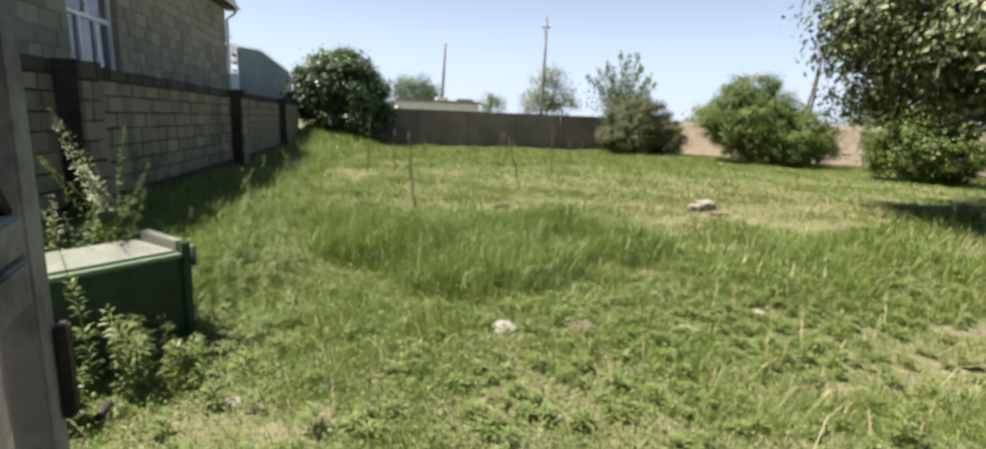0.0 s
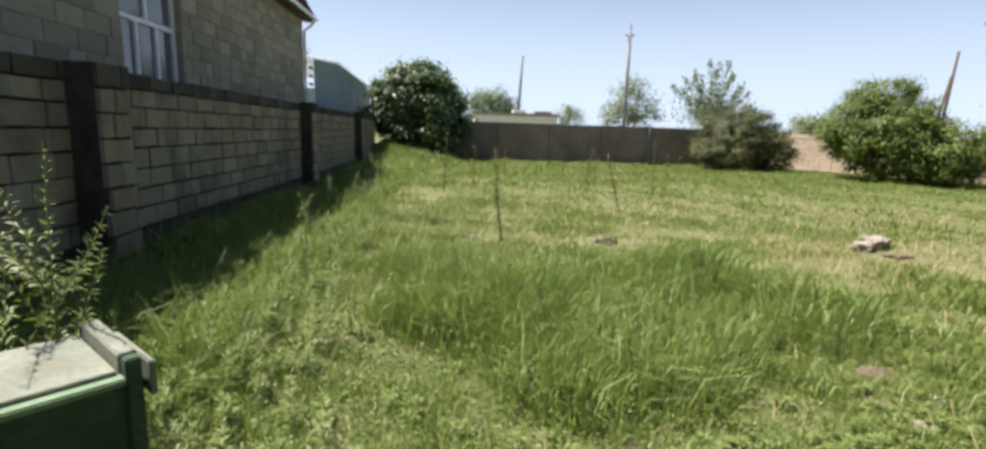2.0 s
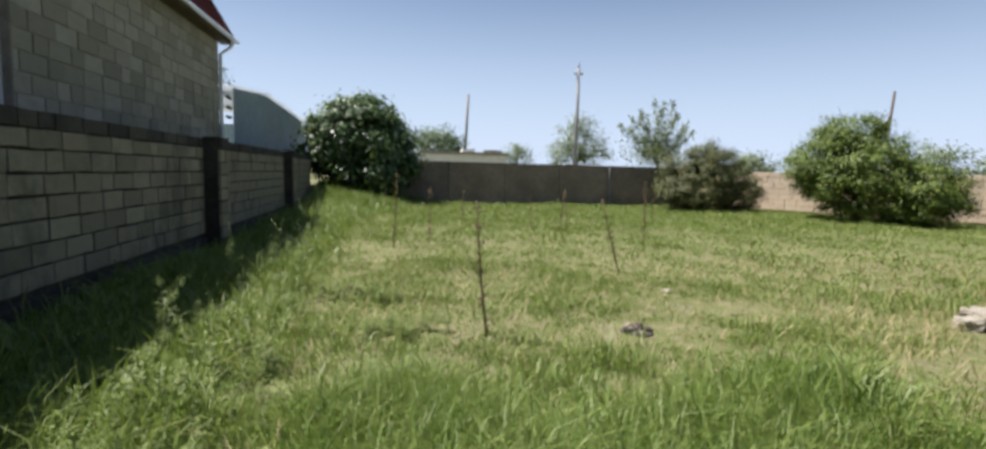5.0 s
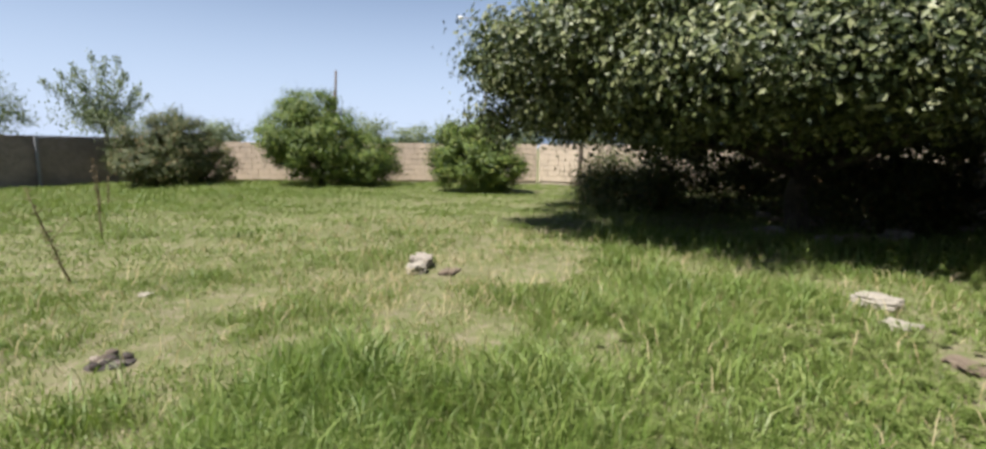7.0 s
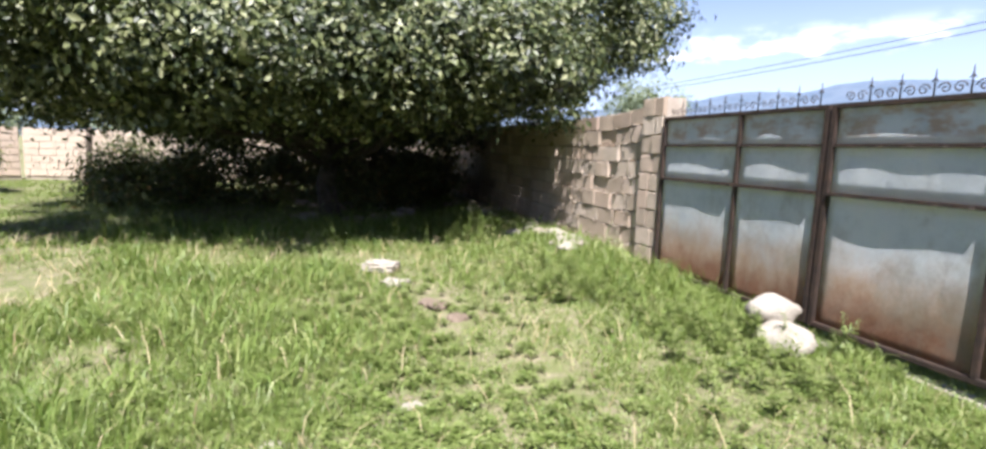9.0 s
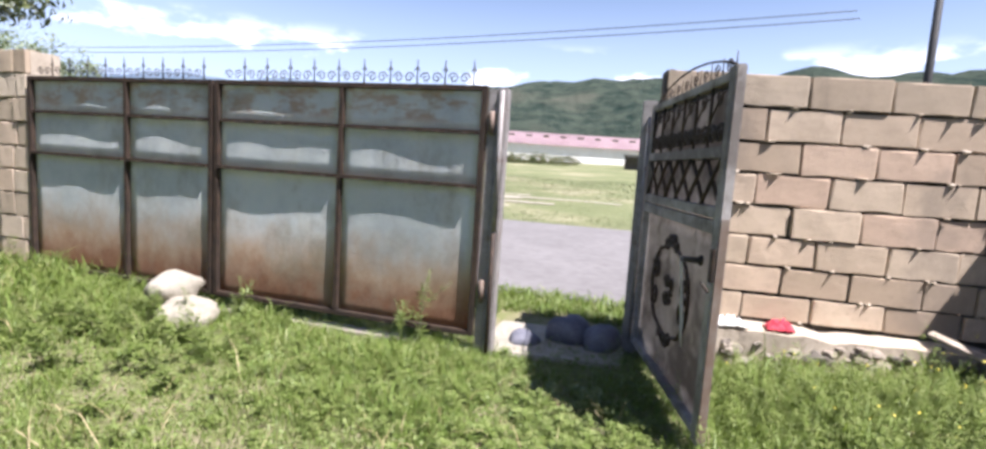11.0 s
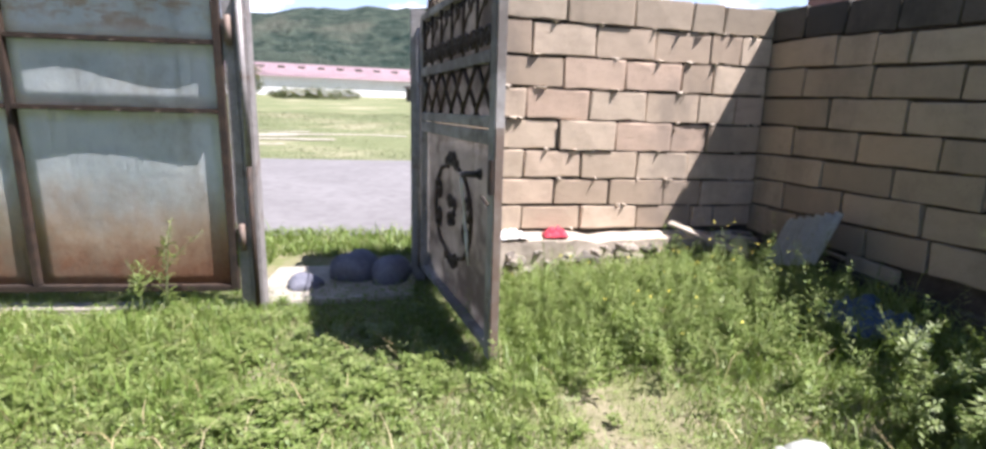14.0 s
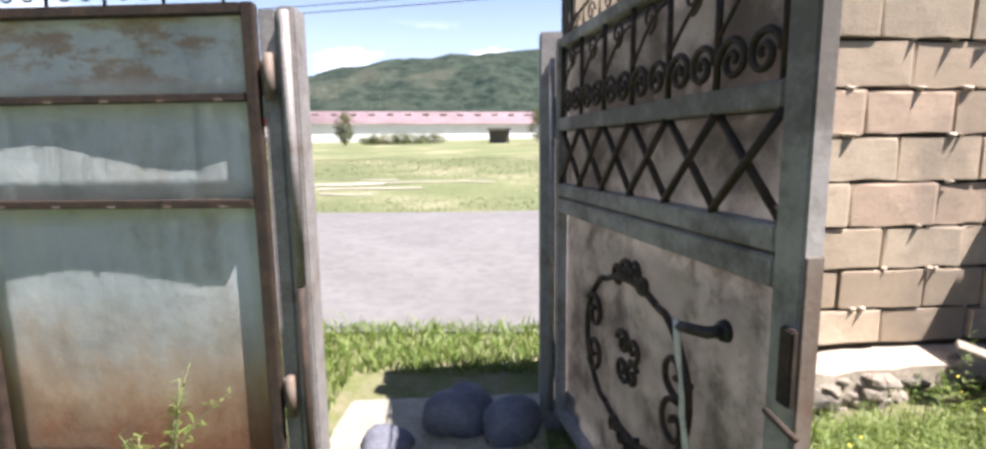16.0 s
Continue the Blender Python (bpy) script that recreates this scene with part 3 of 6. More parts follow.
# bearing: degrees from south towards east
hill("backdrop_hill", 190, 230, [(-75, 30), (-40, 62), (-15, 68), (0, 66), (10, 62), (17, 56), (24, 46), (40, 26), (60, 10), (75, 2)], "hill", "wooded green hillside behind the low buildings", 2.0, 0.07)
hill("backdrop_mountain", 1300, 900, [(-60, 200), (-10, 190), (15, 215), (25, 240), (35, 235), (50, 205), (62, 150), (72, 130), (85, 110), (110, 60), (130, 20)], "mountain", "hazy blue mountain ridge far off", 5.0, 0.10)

# ---- block walls ----
def block_mesh(seed):
    """A unit block with chipped edges."""
    bm = bmesh.new()
    bmesh.ops.create_cube(bm, size=1.0)
    bmesh.ops.subdivide_edges(bm, edges=[e for e in bm.edges if abs(e.verts[0].co.x - e.verts[1].co.x) > 0.5], cuts=2)
    bmesh.ops.bevel(bm, geom=[e for e in bm.edges if e.calc_face_angle() > 0.5], offset=0.03, segments=1, affect="EDGES")
    r = random.Random(seed)
    for v in bm.verts:
        v.co += Vector((r.uniform(-1, 1) * 0.014, r.uniform(-1, 1) * 0.03, r.uniform(-1, 1) * 0.026))
    me = bpy.data.meshes.new("brick")
    bm.to_mesh(me)
    bm.free()
    return me


BLOCKS = {}


def block_set(material):
    if material not in BLOCKS:
        BLOCKS[material] = []
        for k in range(6):
            me = block_mesh(k + 11)
            me.materials.append(M[material])
            BLOCKS[material].append(me)
    return BLOCKS[material]


def block_wall(name, p0, p1, z0, tops, course, length, thick, material, top_material, core_material, label, seed,
               pick=None, loose=0.006, drips=0, topn=1, beds=(), joints=(), swap=None):
    """A wall from p0 to p1; its face towards the left of that way carries the blocks. tops: (fraction, height) pairs."""
    r = random.Random(seed)
    a, b = Vector((*p0, 0)), Vector((*p1, 0))
    u = (b - a).normalized()
    nrm = Vector((-u.y, u.x, 0))
    L = (b - a).length
    fx, fz = [t[0] * L for t in tops], [t[1] for t in tops]
    top = lambda s: float(np.interp(s, fx, fz))
    bs = [t[0] for t in beds]

    def bed(row, s):
        """Height of the bed joint above the given course."""
        if beds and row < len(beds[0][1]):
            return float(np.interp(s, bs, [t[1][row] for t in beds]))
        return top(s) - row * course
    ang = math.atan2(u.y, u.x)
    core = bmesh.new()
    n = max(2, int(L / 0.5))
    ring = []
    for k in range(n + 1):
        s = L * k / n
        q = a + u * s
        f, bk = q - nrm * 0.035, q - nrm * thick
        ring.append([core.verts.new((f.x, f.y, z0 - 0.5)), core.verts.new((f.x, f.y, top(s) - 0.012)),
                     core.verts.new((bk.x, bk.y, top(s) - 0.012)), core.verts.new((bk.x, bk.y, z0 - 0.5))])
    for g, h in zip(ring, ring[1:]):
        for j in range(4):
            core.faces.new((g[j], g[(j + 1) % 4], h[(j + 1) % 4], h[j]))
    core.faces.new(ring[0][::-1])
    core.faces.new(ring[-1])
    bmesh.ops.recalc_face_normals(core, faces=core.faces[:])
    wall = tagged(part(name, core, core_material), label, "wall", kind="structure")
    rest = []
    rows = int((max(fz) - z0) / course + 1.5)
    drip = bmesh.new()
    for row in range(rows):
        s = -r.uniform(0, length)
        fixed = joints[row] if row < len(joints) else []
        if fixed and fixed[0] < 1.0:
            s = 0.0
        while s < L:
            w = length * r.choice((1, 1, 1, 1, 0.97, 1.05, 0.55)) * r.uniform(0.95, 1.05)
            ahead = [q for q in fixed if q > s + 0.02]
            if ahead and (s + w > ahead[0] - 0.14 or ahead[0] != fixed[0] or fixed[0] < 1.0):
                w = ahead[0] - s
            elif fixed and not ahead and fixed[0] > 1.0:
                w = L - s
            s0, s1 = max(s, 0.0), min(s + w, L)
            s += w
            if s1 - s0 < 0.08:
                continue
            mid = (s0 + s1) / 2
            zt = bed(row, mid)
            high = zt - bed(row + 1, mid)
            if zt - high < z0 - 0.05:
                continue
            joint = r.uniform(0.013, 0.027)
            d = 0.10
            out = r.gauss(0, loose)
            c = a + u * mid + nrm * (out + 0.004 - d / 2)
            slope = (bed(row, mid + 0.1) + bed(row + 1, mid + 0.1) - bed(row, mid - 0.1) - bed(row + 1, mid - 0.1)) / 0.4
            m = (Matrix.Translation((c.x, c.y, zt - high / 2)) @ Matrix.Rotation(ang + r.gauss(0, loose * 0.6), 4, "Z")
                 @ Matrix.Rotation(r.gauss(0, 0.004) - math.atan(slope), 4, "Y") @ Matrix.Diagonal((s1 - s0 - joint, d, high - joint * r.uniform(0.7, 1.3), 1)))
            # beyond a given distance along the wall, blocks take a second material
            mt = top_material if row < topn else swap[1] if swap and mid > swap[0] else material
            if pick is None or pick(c.x, c.y):
                ob = new("brick", r.choice(block_set(mt)))
                ob.parent = wall
                ob.matrix_world = m
            else:
                rest.append((m, r.choice(block_set(mt)), mt))
            for _ in range(drips if row > 0 else 0):
                if r.random() < 0.55:
                    q = a + u * r.uniform(s0, s1) + nrm * 0.004
                    sz, hh = r.uniform(0.012, 0.045), r.uniform(0.006, 0.014)
                    z = zt - high * (0 if r.random() < 0.85 else 1) + 0.004
                    pts = [(-sz, 0, hh), (sz, 0, hh), (sz * 0.6, 0, -hh), (-sz * 0.5, 0, -hh * 1.5), (r.uniform(-.4, .4) * sz, r.uniform(0.012, 0.042), r.uniform(-.4, .5) * hh)]
                    vs = [drip.verts.new(q + u * p[0] + nrm * p[1] + Vector((0, 0, z + p[2]))) for p in pts]
                    for i, j in ((0, 1), (1, 2), (2, 3), (3, 0)):
                        drip.faces.new((vs[i], vs[j], vs[4]))
    if drips:
        tagged(part("mortar", drip, "mortar_light", wall, "pale mortar squeezed out of the joints"), kind="stuff")
    else:
        drip.free()
    for mt in {x[2] for x in rest}:
        bm = bmesh.new()
        for m, me, k in rest:
            if k == mt:
                i0 = len(bm.verts)
                bm.from_mesh(me)
                bm.verts.ensure_lookup_table()
                for v in list(bm.verts)[i0:]:
                    v.co = m @ v.co
        tagged(part("brickwork", bm, mt, wall), kind="stuff")
    return wall


# ---- house behind the wall ----
def window_unit(parent_m, w, h, label):
    """Three lights with a row of two over them, set back in the wall; local x along, y out, z up."""
    win = thing("window_1", parent_m, label, "window", kind="structure")
    f = bmesh.new()
    for x in (0, w * 0.32, w * 0.65, w - 0.07):
        cube(f, x, -0.05, 0, x + 0.07, 0.02, h if x in (0, w - 0.07) else h * 0.62, None, 0.006)
    cube(f, w * 0.48, -0.05, h * 0.62, w * 0.48 + 0.07, 0.02, h, None, 0.006)
    for z in (0, h * 0.62, h - 0.07):
        cube(f, 0.06, -0.048, z, w - 0.06, 0.018, z + 0.07, None, 0.006)
    part("window_frame", f, "pvc", win, "white plastic frame")
    for x0, x1, z0, z1 in ((0.06, w * 0.33, 0.06, h * 0.63), (w * 0.36, w * 0.66, 0.06, h * 0.63), (w * 0.69, w - 0.05, 0.06, h * 0.63),
                           (0.06, w * 0.49, h * 0.68, h - 0.05), (w * 0.52, w - 0.05, h * 0.68, h - 0.05)):
        part("pane", boxed(x0, -0.035, z0, x1, -0.023, z1, None, 0), "glass", win)
    part("window_sill", boxed(-0.05, -0.05, -0.05, w + 0.05, 0.08, -0.005), "pvc", win)


def build_house():
    hx, y0, y1, zt = -5.4, 5.5, 18.45, 4.45
    house = thing("house", pose(hx, 10, 0), "two-storey block house with white windows and maroon metal roof", "house")
    W0, W1, WZ0, WZ1 = 9.40 - 10, 11.05 - 10, 1.86, 3.42
    w = bmesh.new()
    A, B = y0 - 10, y1 - 10
    for s0, s1, a, b in ((A, W0, -0.3, zt), (W1, B, -0.3, zt), (W0, W1, -0.3, WZ0), (W0, W1, WZ1, zt)):
        cube(w, -0.4, s0, a, -0.01, s1, b)
    cube(w, -9, B - 0.3, -0.3, -0.41, B - 0.01, zt)
    cube(w, -9, A + 0.01, -0.3, -0.41, A + 0.3, zt)
    cube(w, -1.4, W0 - 0.3, WZ0 - 0.2, -1.38, W1 + 0.3, WZ1 + 0.2)
    part("wall", w, "mortar", house)
    r = random.Random(5)
    z, row = 1.75, 0
    while z < zt - 0.05:
        s = A - r.uniform(0, 0.5)
        h = min(0.245, zt - z)
        while s < B:
            ln = r.choice((0.5, 0.5, 0.52, 0.3)) * r.uniform(0.95, 1.05)
            a, b = max(s, A), min(s + ln, B)
            s += ln
            mid = (a + b) / 2
            if b - a < 0.1:
                continue
            if z + h > WZ0 and z < WZ1:
                if a < W0 < b: b = W0
                elif a < W1 < b: a = W1
                elif W0 <= a and b <= W1: continue
                if b - a < 0.06: continue
                mid = (a + b) / 2
            ob = new("brick", r.choice(block_set("block_house")))
            ob.parent = house
            ob.matrix_local = (Matrix.Translation((-0.045 + r.gauss(0, 0.003), mid, z + h / 2)) @ Matrix.Rotation(math.pi / 2, 4, "Z")
                               @ Matrix.Diagonal((b - a - 0.014, 0.1, h - 0.014, 1)))
        z += h
    win_m = Matrix.Translation((hx - 0.12, 10 + W1, WZ0)) @ Matrix.Rotation(-math.pi / 2, 4, "Z")
    window_unit(win_m, W1 - W0, WZ1 - WZ0, "white plastic window with three lights and dark glass")
    # steep metal roof with a boxed eave and gutter
    ro = bmesh.new()
    e = 0.30
    lo = [(e, A - e, zt + 0.12), (e, B + e + 0.05, zt + 0.12), (-9, B + e + 0.05, zt + 0.12), (-9, A - e, zt + 0.12)]
    hi = [(-1.0, A + 1.2, zt + 2.6), (-1.0, B - 0.6, zt + 2.6), (-8, B - 0.6, zt + 2.6), (-8, A + 1.2, zt + 2.6)]
    lv, hv = [ro.verts.new(p) for p in lo], [ro.verts.new(p) for p in hi]
    for k in range(4):
        ro.faces.new((lv[k], lv[(k + 1) % 4], hv[(k + 1) % 4], hv[k]))
    ro.faces.new(hv)
    ro.faces.new(lv[::-1])
    roof = part("roof", ro, "roof_maroon", house, "maroon metal roof")
    for k in range(46):
        f = k / 45
        p, q = Vector(lo[0]).lerp(Vector(lo[1]), f), Vector(hi[0]).lerp(Vector(hi[1]), f)
        rib = tube(bmesh.new(), [p + Vector((0.01, 0, 0.01)), q + Vector((0.01, 0, 0.01))], 0.02, None, 4)
        part("roof_rib", rib, "roof_maroon", roof)
    part("soffit", boxed(-0.02, A - e + 0.02, zt, e - 0.03, B + e + 0.03, zt + 0.10), "wood_dark", house, "dark boxed eave")
    g = tube(bmesh.new(), [(e + 0.05, A - e, zt + 0.1), (e + 0.05, B + e + 0.08, zt + 0.08)], 0.05, None, 8)
    part("gutter", g, "pvc", house, "white gutter")
    d = tube(bmesh.new(), [(e + 0.04, B + 0.12, zt + 0.05), (e - 0.04, B + 0.06, zt - 0.12), (0.07, B - 0.06, zt - 0.30), (0.06, B - 0.06, 0.2)], 0.04, None, 8)
    part("downpipe", d, "pvc", house)


build_house()


def corrugated(w, h, pitch, depth, seed=0):
    """A ribbed sheet: x across, z up."""
    bm = bmesh.new()
    n = int(w / pitch * 6)
    lo, hi = [], []
    for k in range(n + 1):
        x = w * k / n
        y = depth * math.sin(2 * math.pi * x / pitch)
        lo.append(bm.verts.new((x, y, 0)))
        hi.append(bm.verts.new((x, y, h(x) if callable(h) else h)))
    for k in range(n):
        bm.faces.new((lo[k], lo[k + 1], hi[k + 1], hi[k])).smooth = True
    bmesh.ops.solidify(bm, geom=bm.faces[:], thickness=0.006)
    return bm


def build_shed():
    shed = thing("shed", pose(-5.2, 18.9, 0), "pale blue corrugated metal shed beyond the wall", "shed")
    L = 11.6
    ht = lambda x: float(np.interp(x, [0, 3.6, L], [3.42, 3.70, 3.42]))
    side_ = corrugated(L, ht, 0.22, 0.022)
    side_.transform(Matrix.Rotation(math.pi / 2, 4, "Z"))
    part("wall_sheet", side_, "shed_metal", shed)
    end = corrugated(5, 3.3, 0.22, 0.022)
    end.transform(Matrix.Translation((-5.05, L, 0)))
    part("end_sheet", end, "shed_metal", shed)
    front = corrugated(4.6, 3.3, 0.22, 0.022)
    front.transform(Matrix.Translation((-5.05, 0.0, 0)))
    part("end_sheet", front, "shed_metal", shed)
    ro = bmesh.new()
    pr = [(0, 3.46), (3.6, 3.74), (L + 0.2, 3.46)]
    for (a, za), (b, zb) in zip(pr, pr[1:]):
        q = [ro.verts.new(p) for p in ((0.12, a - 0.1, za), (0.12, b, zb), (-5.2, b, zb + 0.6), (-5.2, a - 0.1, za + 0.6))]
        ro.faces.new(q)
    bmesh.ops.solidify(ro, geom=ro.faces[:], thickness=0.05)
    part("roof", ro, "zinc", shed, "dull metal roof sheet")
    # added dark sheet: it stands for the shade inside the gap
    part("gap_shade", boxed(-0.40, -0.44, 0.0, -0.37, 0.0, 3.25), "mould_shade_dark", shed, "dark sheet standing in for the deep shade of the gap beside the house")
    for k in range(3):
        part("slat", boxed(-0.06, -0.44, 2.62 + 0.24 * k, -0.03, -0.005, 2.70 + 0.24 * k, None, 0.004), "wood_dark", shed)


build_shed()


def build_red_house():
    """Neighbour beyond the front corner: hipped tile roof over a brown wall."""
    ho = thing("house", pose(-9.93, -8.47, 0, 0, 0, -75.4), "neighbouring house with reddish brown tiled hip roof", "house")
    part("wall", boxed(-9.5, -6, -0.2, -0.2, -0.2, 3.75, None, 0.02), "roof_red", ho, "brown painted wall")
    ro = bmesh.new()
    lo = [(-10, -6.6, 4.0), (0.35, -6.6, 4.0), (0.35, 0.35, 4.0), (-10, 0.35, 4.0)]
    hi = [(-7, -3.1, 7.2), (-2.6, -3.1, 7.2)]
    lv, hv = [ro.verts.new(p) for p in lo], [ro.verts.new(p) for p in hi]
    ro.faces.new((lv[0], lv[1], hv[1], hv[0]))
    ro.faces.new((lv[1], lv[2], hv[1]))
    ro.faces.new((lv[2], lv[3], hv[0], hv[1]))
    ro.faces.new((lv[3], lv[0], hv[0]))
    ro.faces.new(lv[::-1])
    roof = part("roof", ro, "roof_red", ho, "red-brown tiled roof")
    for k in range(1, 22):
        f = k / 22
        a = Vector(lo[2]).lerp(Vector(hi[1]), f)
        b = Vector(lo[3]).lerp(Vector(hi[0]), f)
        c = Vector(lo[1]).lerp(Vector(hi[1]), f)
        t = tube(bmesh.new(), [a + Vector((0, 0.03, 0.0)), b + Vector((0, 0.03, 0.0))], 0.02, None, 4)
        part("tile_course", t, "roof_red", roof)
        t = tube(bmesh.new(), [a + Vector((0.03, 0, 0)), c + Vector((0.03, 0, 0))], 0.02, None, 4)
        part("tile_course", t, "roof_red", roof)
    part("fascia", boxed(-10, 0.2, 3.72, 0.3, 0.3, 3.98), "roof_red", ho)
    part("fascia", boxed(0.2, -6.6, 3.72, 0.3, 0.19, 3.98), "roof_red", ho)


build_red_house()

# ---- left wall piers, foundation, far wall ----
FRONT_A, CORNER = (-1.22, -0.73), (-4.2, -1.24)
solo("foundation", boxed(-4.55, -1.0, -0.3, -4.14, 25, 0.30, None, 0.02), "mould_shade_dark", "dark concrete footing under the block wall", "foundation", kind="structure")

fw = bmesh.new()
for k in range(6):
    cube(fw, -1.3 + k * 2.55, 27.66, -0.6, -1.3 + k * 2.55 + 2.53, 27.9, 1.76 + 0.012 * (k % 2), None, 0.012)
cube(fw, -1.35, 27.63, 1.765, 14.0, 27.93, 1.83, None, 0.01)
solo("wall_north", fw, "far_wall", "dark weathered brown block wall along the far end", "wall", kind="structure")
pst = boxed(8.74, 27.5, -0.2, 8.83, 27.62, 1.78, None, 0.01)
solo("fence_post", pst, "pole_grey", "thin pale concrete post against the far wall", "post")

# ---- gates ----
GATE_Z0, GATE_Z1, R1, R2 = 0.15, 2.01, 1.28, 1.675


def sheet(w, h, seed, warp=0.022):
    """A slightly buckled steel sheet, x across, z up, facing +y."""
    bm = bmesh.new()
    nx, nz = max(4, int(w / 0.09)), max(4, int(h / 0.09))
    g = [[bm.verts.new((w * i / nx, warp * noise.noise((w * i / nx * 1.6, h * j / nz * 1.6, seed)) * min(1, 3 * min(i / nx, 1 - i / nx) + .2), h * j / nz)) for j in range(nz + 1)] for i in range(nx + 1)]
    for i in range(nx):
        for j in range(nz):
            bm.faces.new((g[i][j], g[i][j + 1], g[i + 1][j + 1], g[i + 1][j])).smooth = True
    bmesh.ops.solidify(bm, geom=bm.faces[:], thickness=-0.003)
    return bm


def scroll(cx, cz, r, turns, start, flip=1, plane="x"):
    pts = []
    n = int(16 * turns)
    for k in range(n + 1):
        f = k / n
        a = start + flip * turns * 2 * math.pi * f
        rr = r * (1 - 0.85 * f)
        p = (cx + math.cos(a) * rr, 0.0, cz + math.sin(a) * rr)
        pts.append(p)
    return pts


def big_gate(x0, x1, divs, seed, group):
    g = thing("metal_gate", pose(x0, 0, 0), "closed steel gate of pale blue-grey sheets, rusty at the foot", "gate", group)
    W = x1 - x0
    xs = [0.02] + [d - x0 for d in divs] + [W - 0.02]
    fr = bmesh.new()
    for x in (0.0, W - 0.045):
        cube(fr, x, -0.012, GATE_Z0, x + 0.045, 0.033, GATE_Z1, None, 0.004)
    for z in (GATE_Z0, GATE_Z1 - 0.04):
        cube(fr, 0.046, -0.012, z, W - 0.046, 0.033, z + 0.04, None, 0.004)
    part("gate_frame", fr, "iron", g, "rusty dark steel frame")
    for d in divs:
        part("upright", boxed(d - x0 - 0.02, -0.012, GATE_Z0 + 0.041, d - x0 + 0.02, 0.031, GATE_Z1 - 0.041, None, 0.004), "iron", g)
    for z in (R1, R2):
        for a, b in zip(xs, xs[1:]):
            part("rail", boxed(a + 0.026, -0.010, z - 0.015, b - 0.026, 0.050 if z == R1 else 0.028, z + 0.015, None, 0.004), "iron", g)
            for k in range(int((b - a) / 0.22)):
                w = boxed(a + 0.12 + 0.22 * k, 0.0275, z - 0.012, a + 0.15 + 0.22 * k, 0.0295 if z != R1 else 0.0515, z - 0.004, None, 0)
                part("weld", w, "hinge", g)
    k = 0
    for a, b in zip(xs, xs[1:]):
        for z0, z1 in ((GATE_Z0 + 0.01, R1), (R1, R2), (R2, GATE_Z1 - 0.01)):
            s = sheet(b - a, z1 - z0, seed + k * 7.7)
            s.transform(Matrix.Translation((a, -0.014, z0)))
            part("panel", s, "gate_paint", g, "pale blue-grey rust-stained sheet")
            k += 1
    n = int(W / 0.225)
    for j in range(n):
        x = 0.12 + j * 0.225
        f = tube(bmesh.new(), [(x, 0, GATE_Z1), (x, 0, GATE_Z1 + 0.16), (x, 0, GATE_Z1 + 0.185)], 0.007, 0.002, 5)
        tube(f, [(x - 0.02, 0, GATE_Z1 + 0.10), (x, 0, GATE_Z1 + 0.13), (x + 0.02, 0, GATE_Z1 + 0.10)], 0.005, None, 4)
        part("spike", f, "iron", g)
        for sgn in (-1, 1):
            c = tube(bmesh.new(), scroll(x + 0.1125 + sgn * 0.045, GATE_Z1 + 0.05, 0.042, 1.4, math.pi / 2 * (1 - sgn), sgn), 0.005, None, 4)
            part("scroll", c, "iron", g)
    return g


big_gate(0.0, 2.43, [1.20], 1.0, "leaves of the wide gate")
big_gate(2.45, 4.68, [3.435], 40.0, "leaves of the wide gate")

# steel post between the wide gate and the wicket, with its hinges
gp = thing("gate_post", pose(-0.09, -0.05, 0), "weathered grey steel gate post with rusty hinges", "post", "gate posts")
part("post", boxed(-0.050, -0.06, -0.2, 0.02, 0.05, 2.0, None, 0.008), "iron_grey", gp)
part("edge_bar", boxed(0.024, 0.0, 0.05, 0.088, 0.045, 1.99, None, 0.004), "iron_grey", gp)
part("pipe", tube(bmesh.new(), [(-0.02, 0.07, 0.0), (-0.02, 0.07, 0.95)], 0.016, None, 8), "iron", gp, "rusty pipe")
part("pipe", tube(bmesh.new(), [(-0.02, 0.065, 0.96), (-0.02, 0.065, 1.98)], 0.018, None, 8), "iron_grey", gp)
for z in (0.42, 1.66):
    part("hinge", tube(bmesh.new(), [(0.045, 0.075, z), (0.045, 0.075, z + 0.17)], 0.018, None, 9), "hinge", gp, "painted barrel hinge")
    part("hinge_plate", boxed(0.03, 0.045, z + 0.02, 0.085, 0.058, z + 0.15), "hinge", gp)

hp = thing("gate_post", pose(-1.12, -0.74, 0), "grey steel post that carries the wicket door", "post", "gate posts")
part("post", boxed(-0.05, -0.06, -0.2, 0.06, 0.05, 2.03, None, 0.008), "iron_grey", hp)
part("pipe", tube(bmesh.new(), [(0.0, 0.065, 0.1), (0.0, 0.065, 1.9)], 0.014, None, 8), "iron_grey", hp)


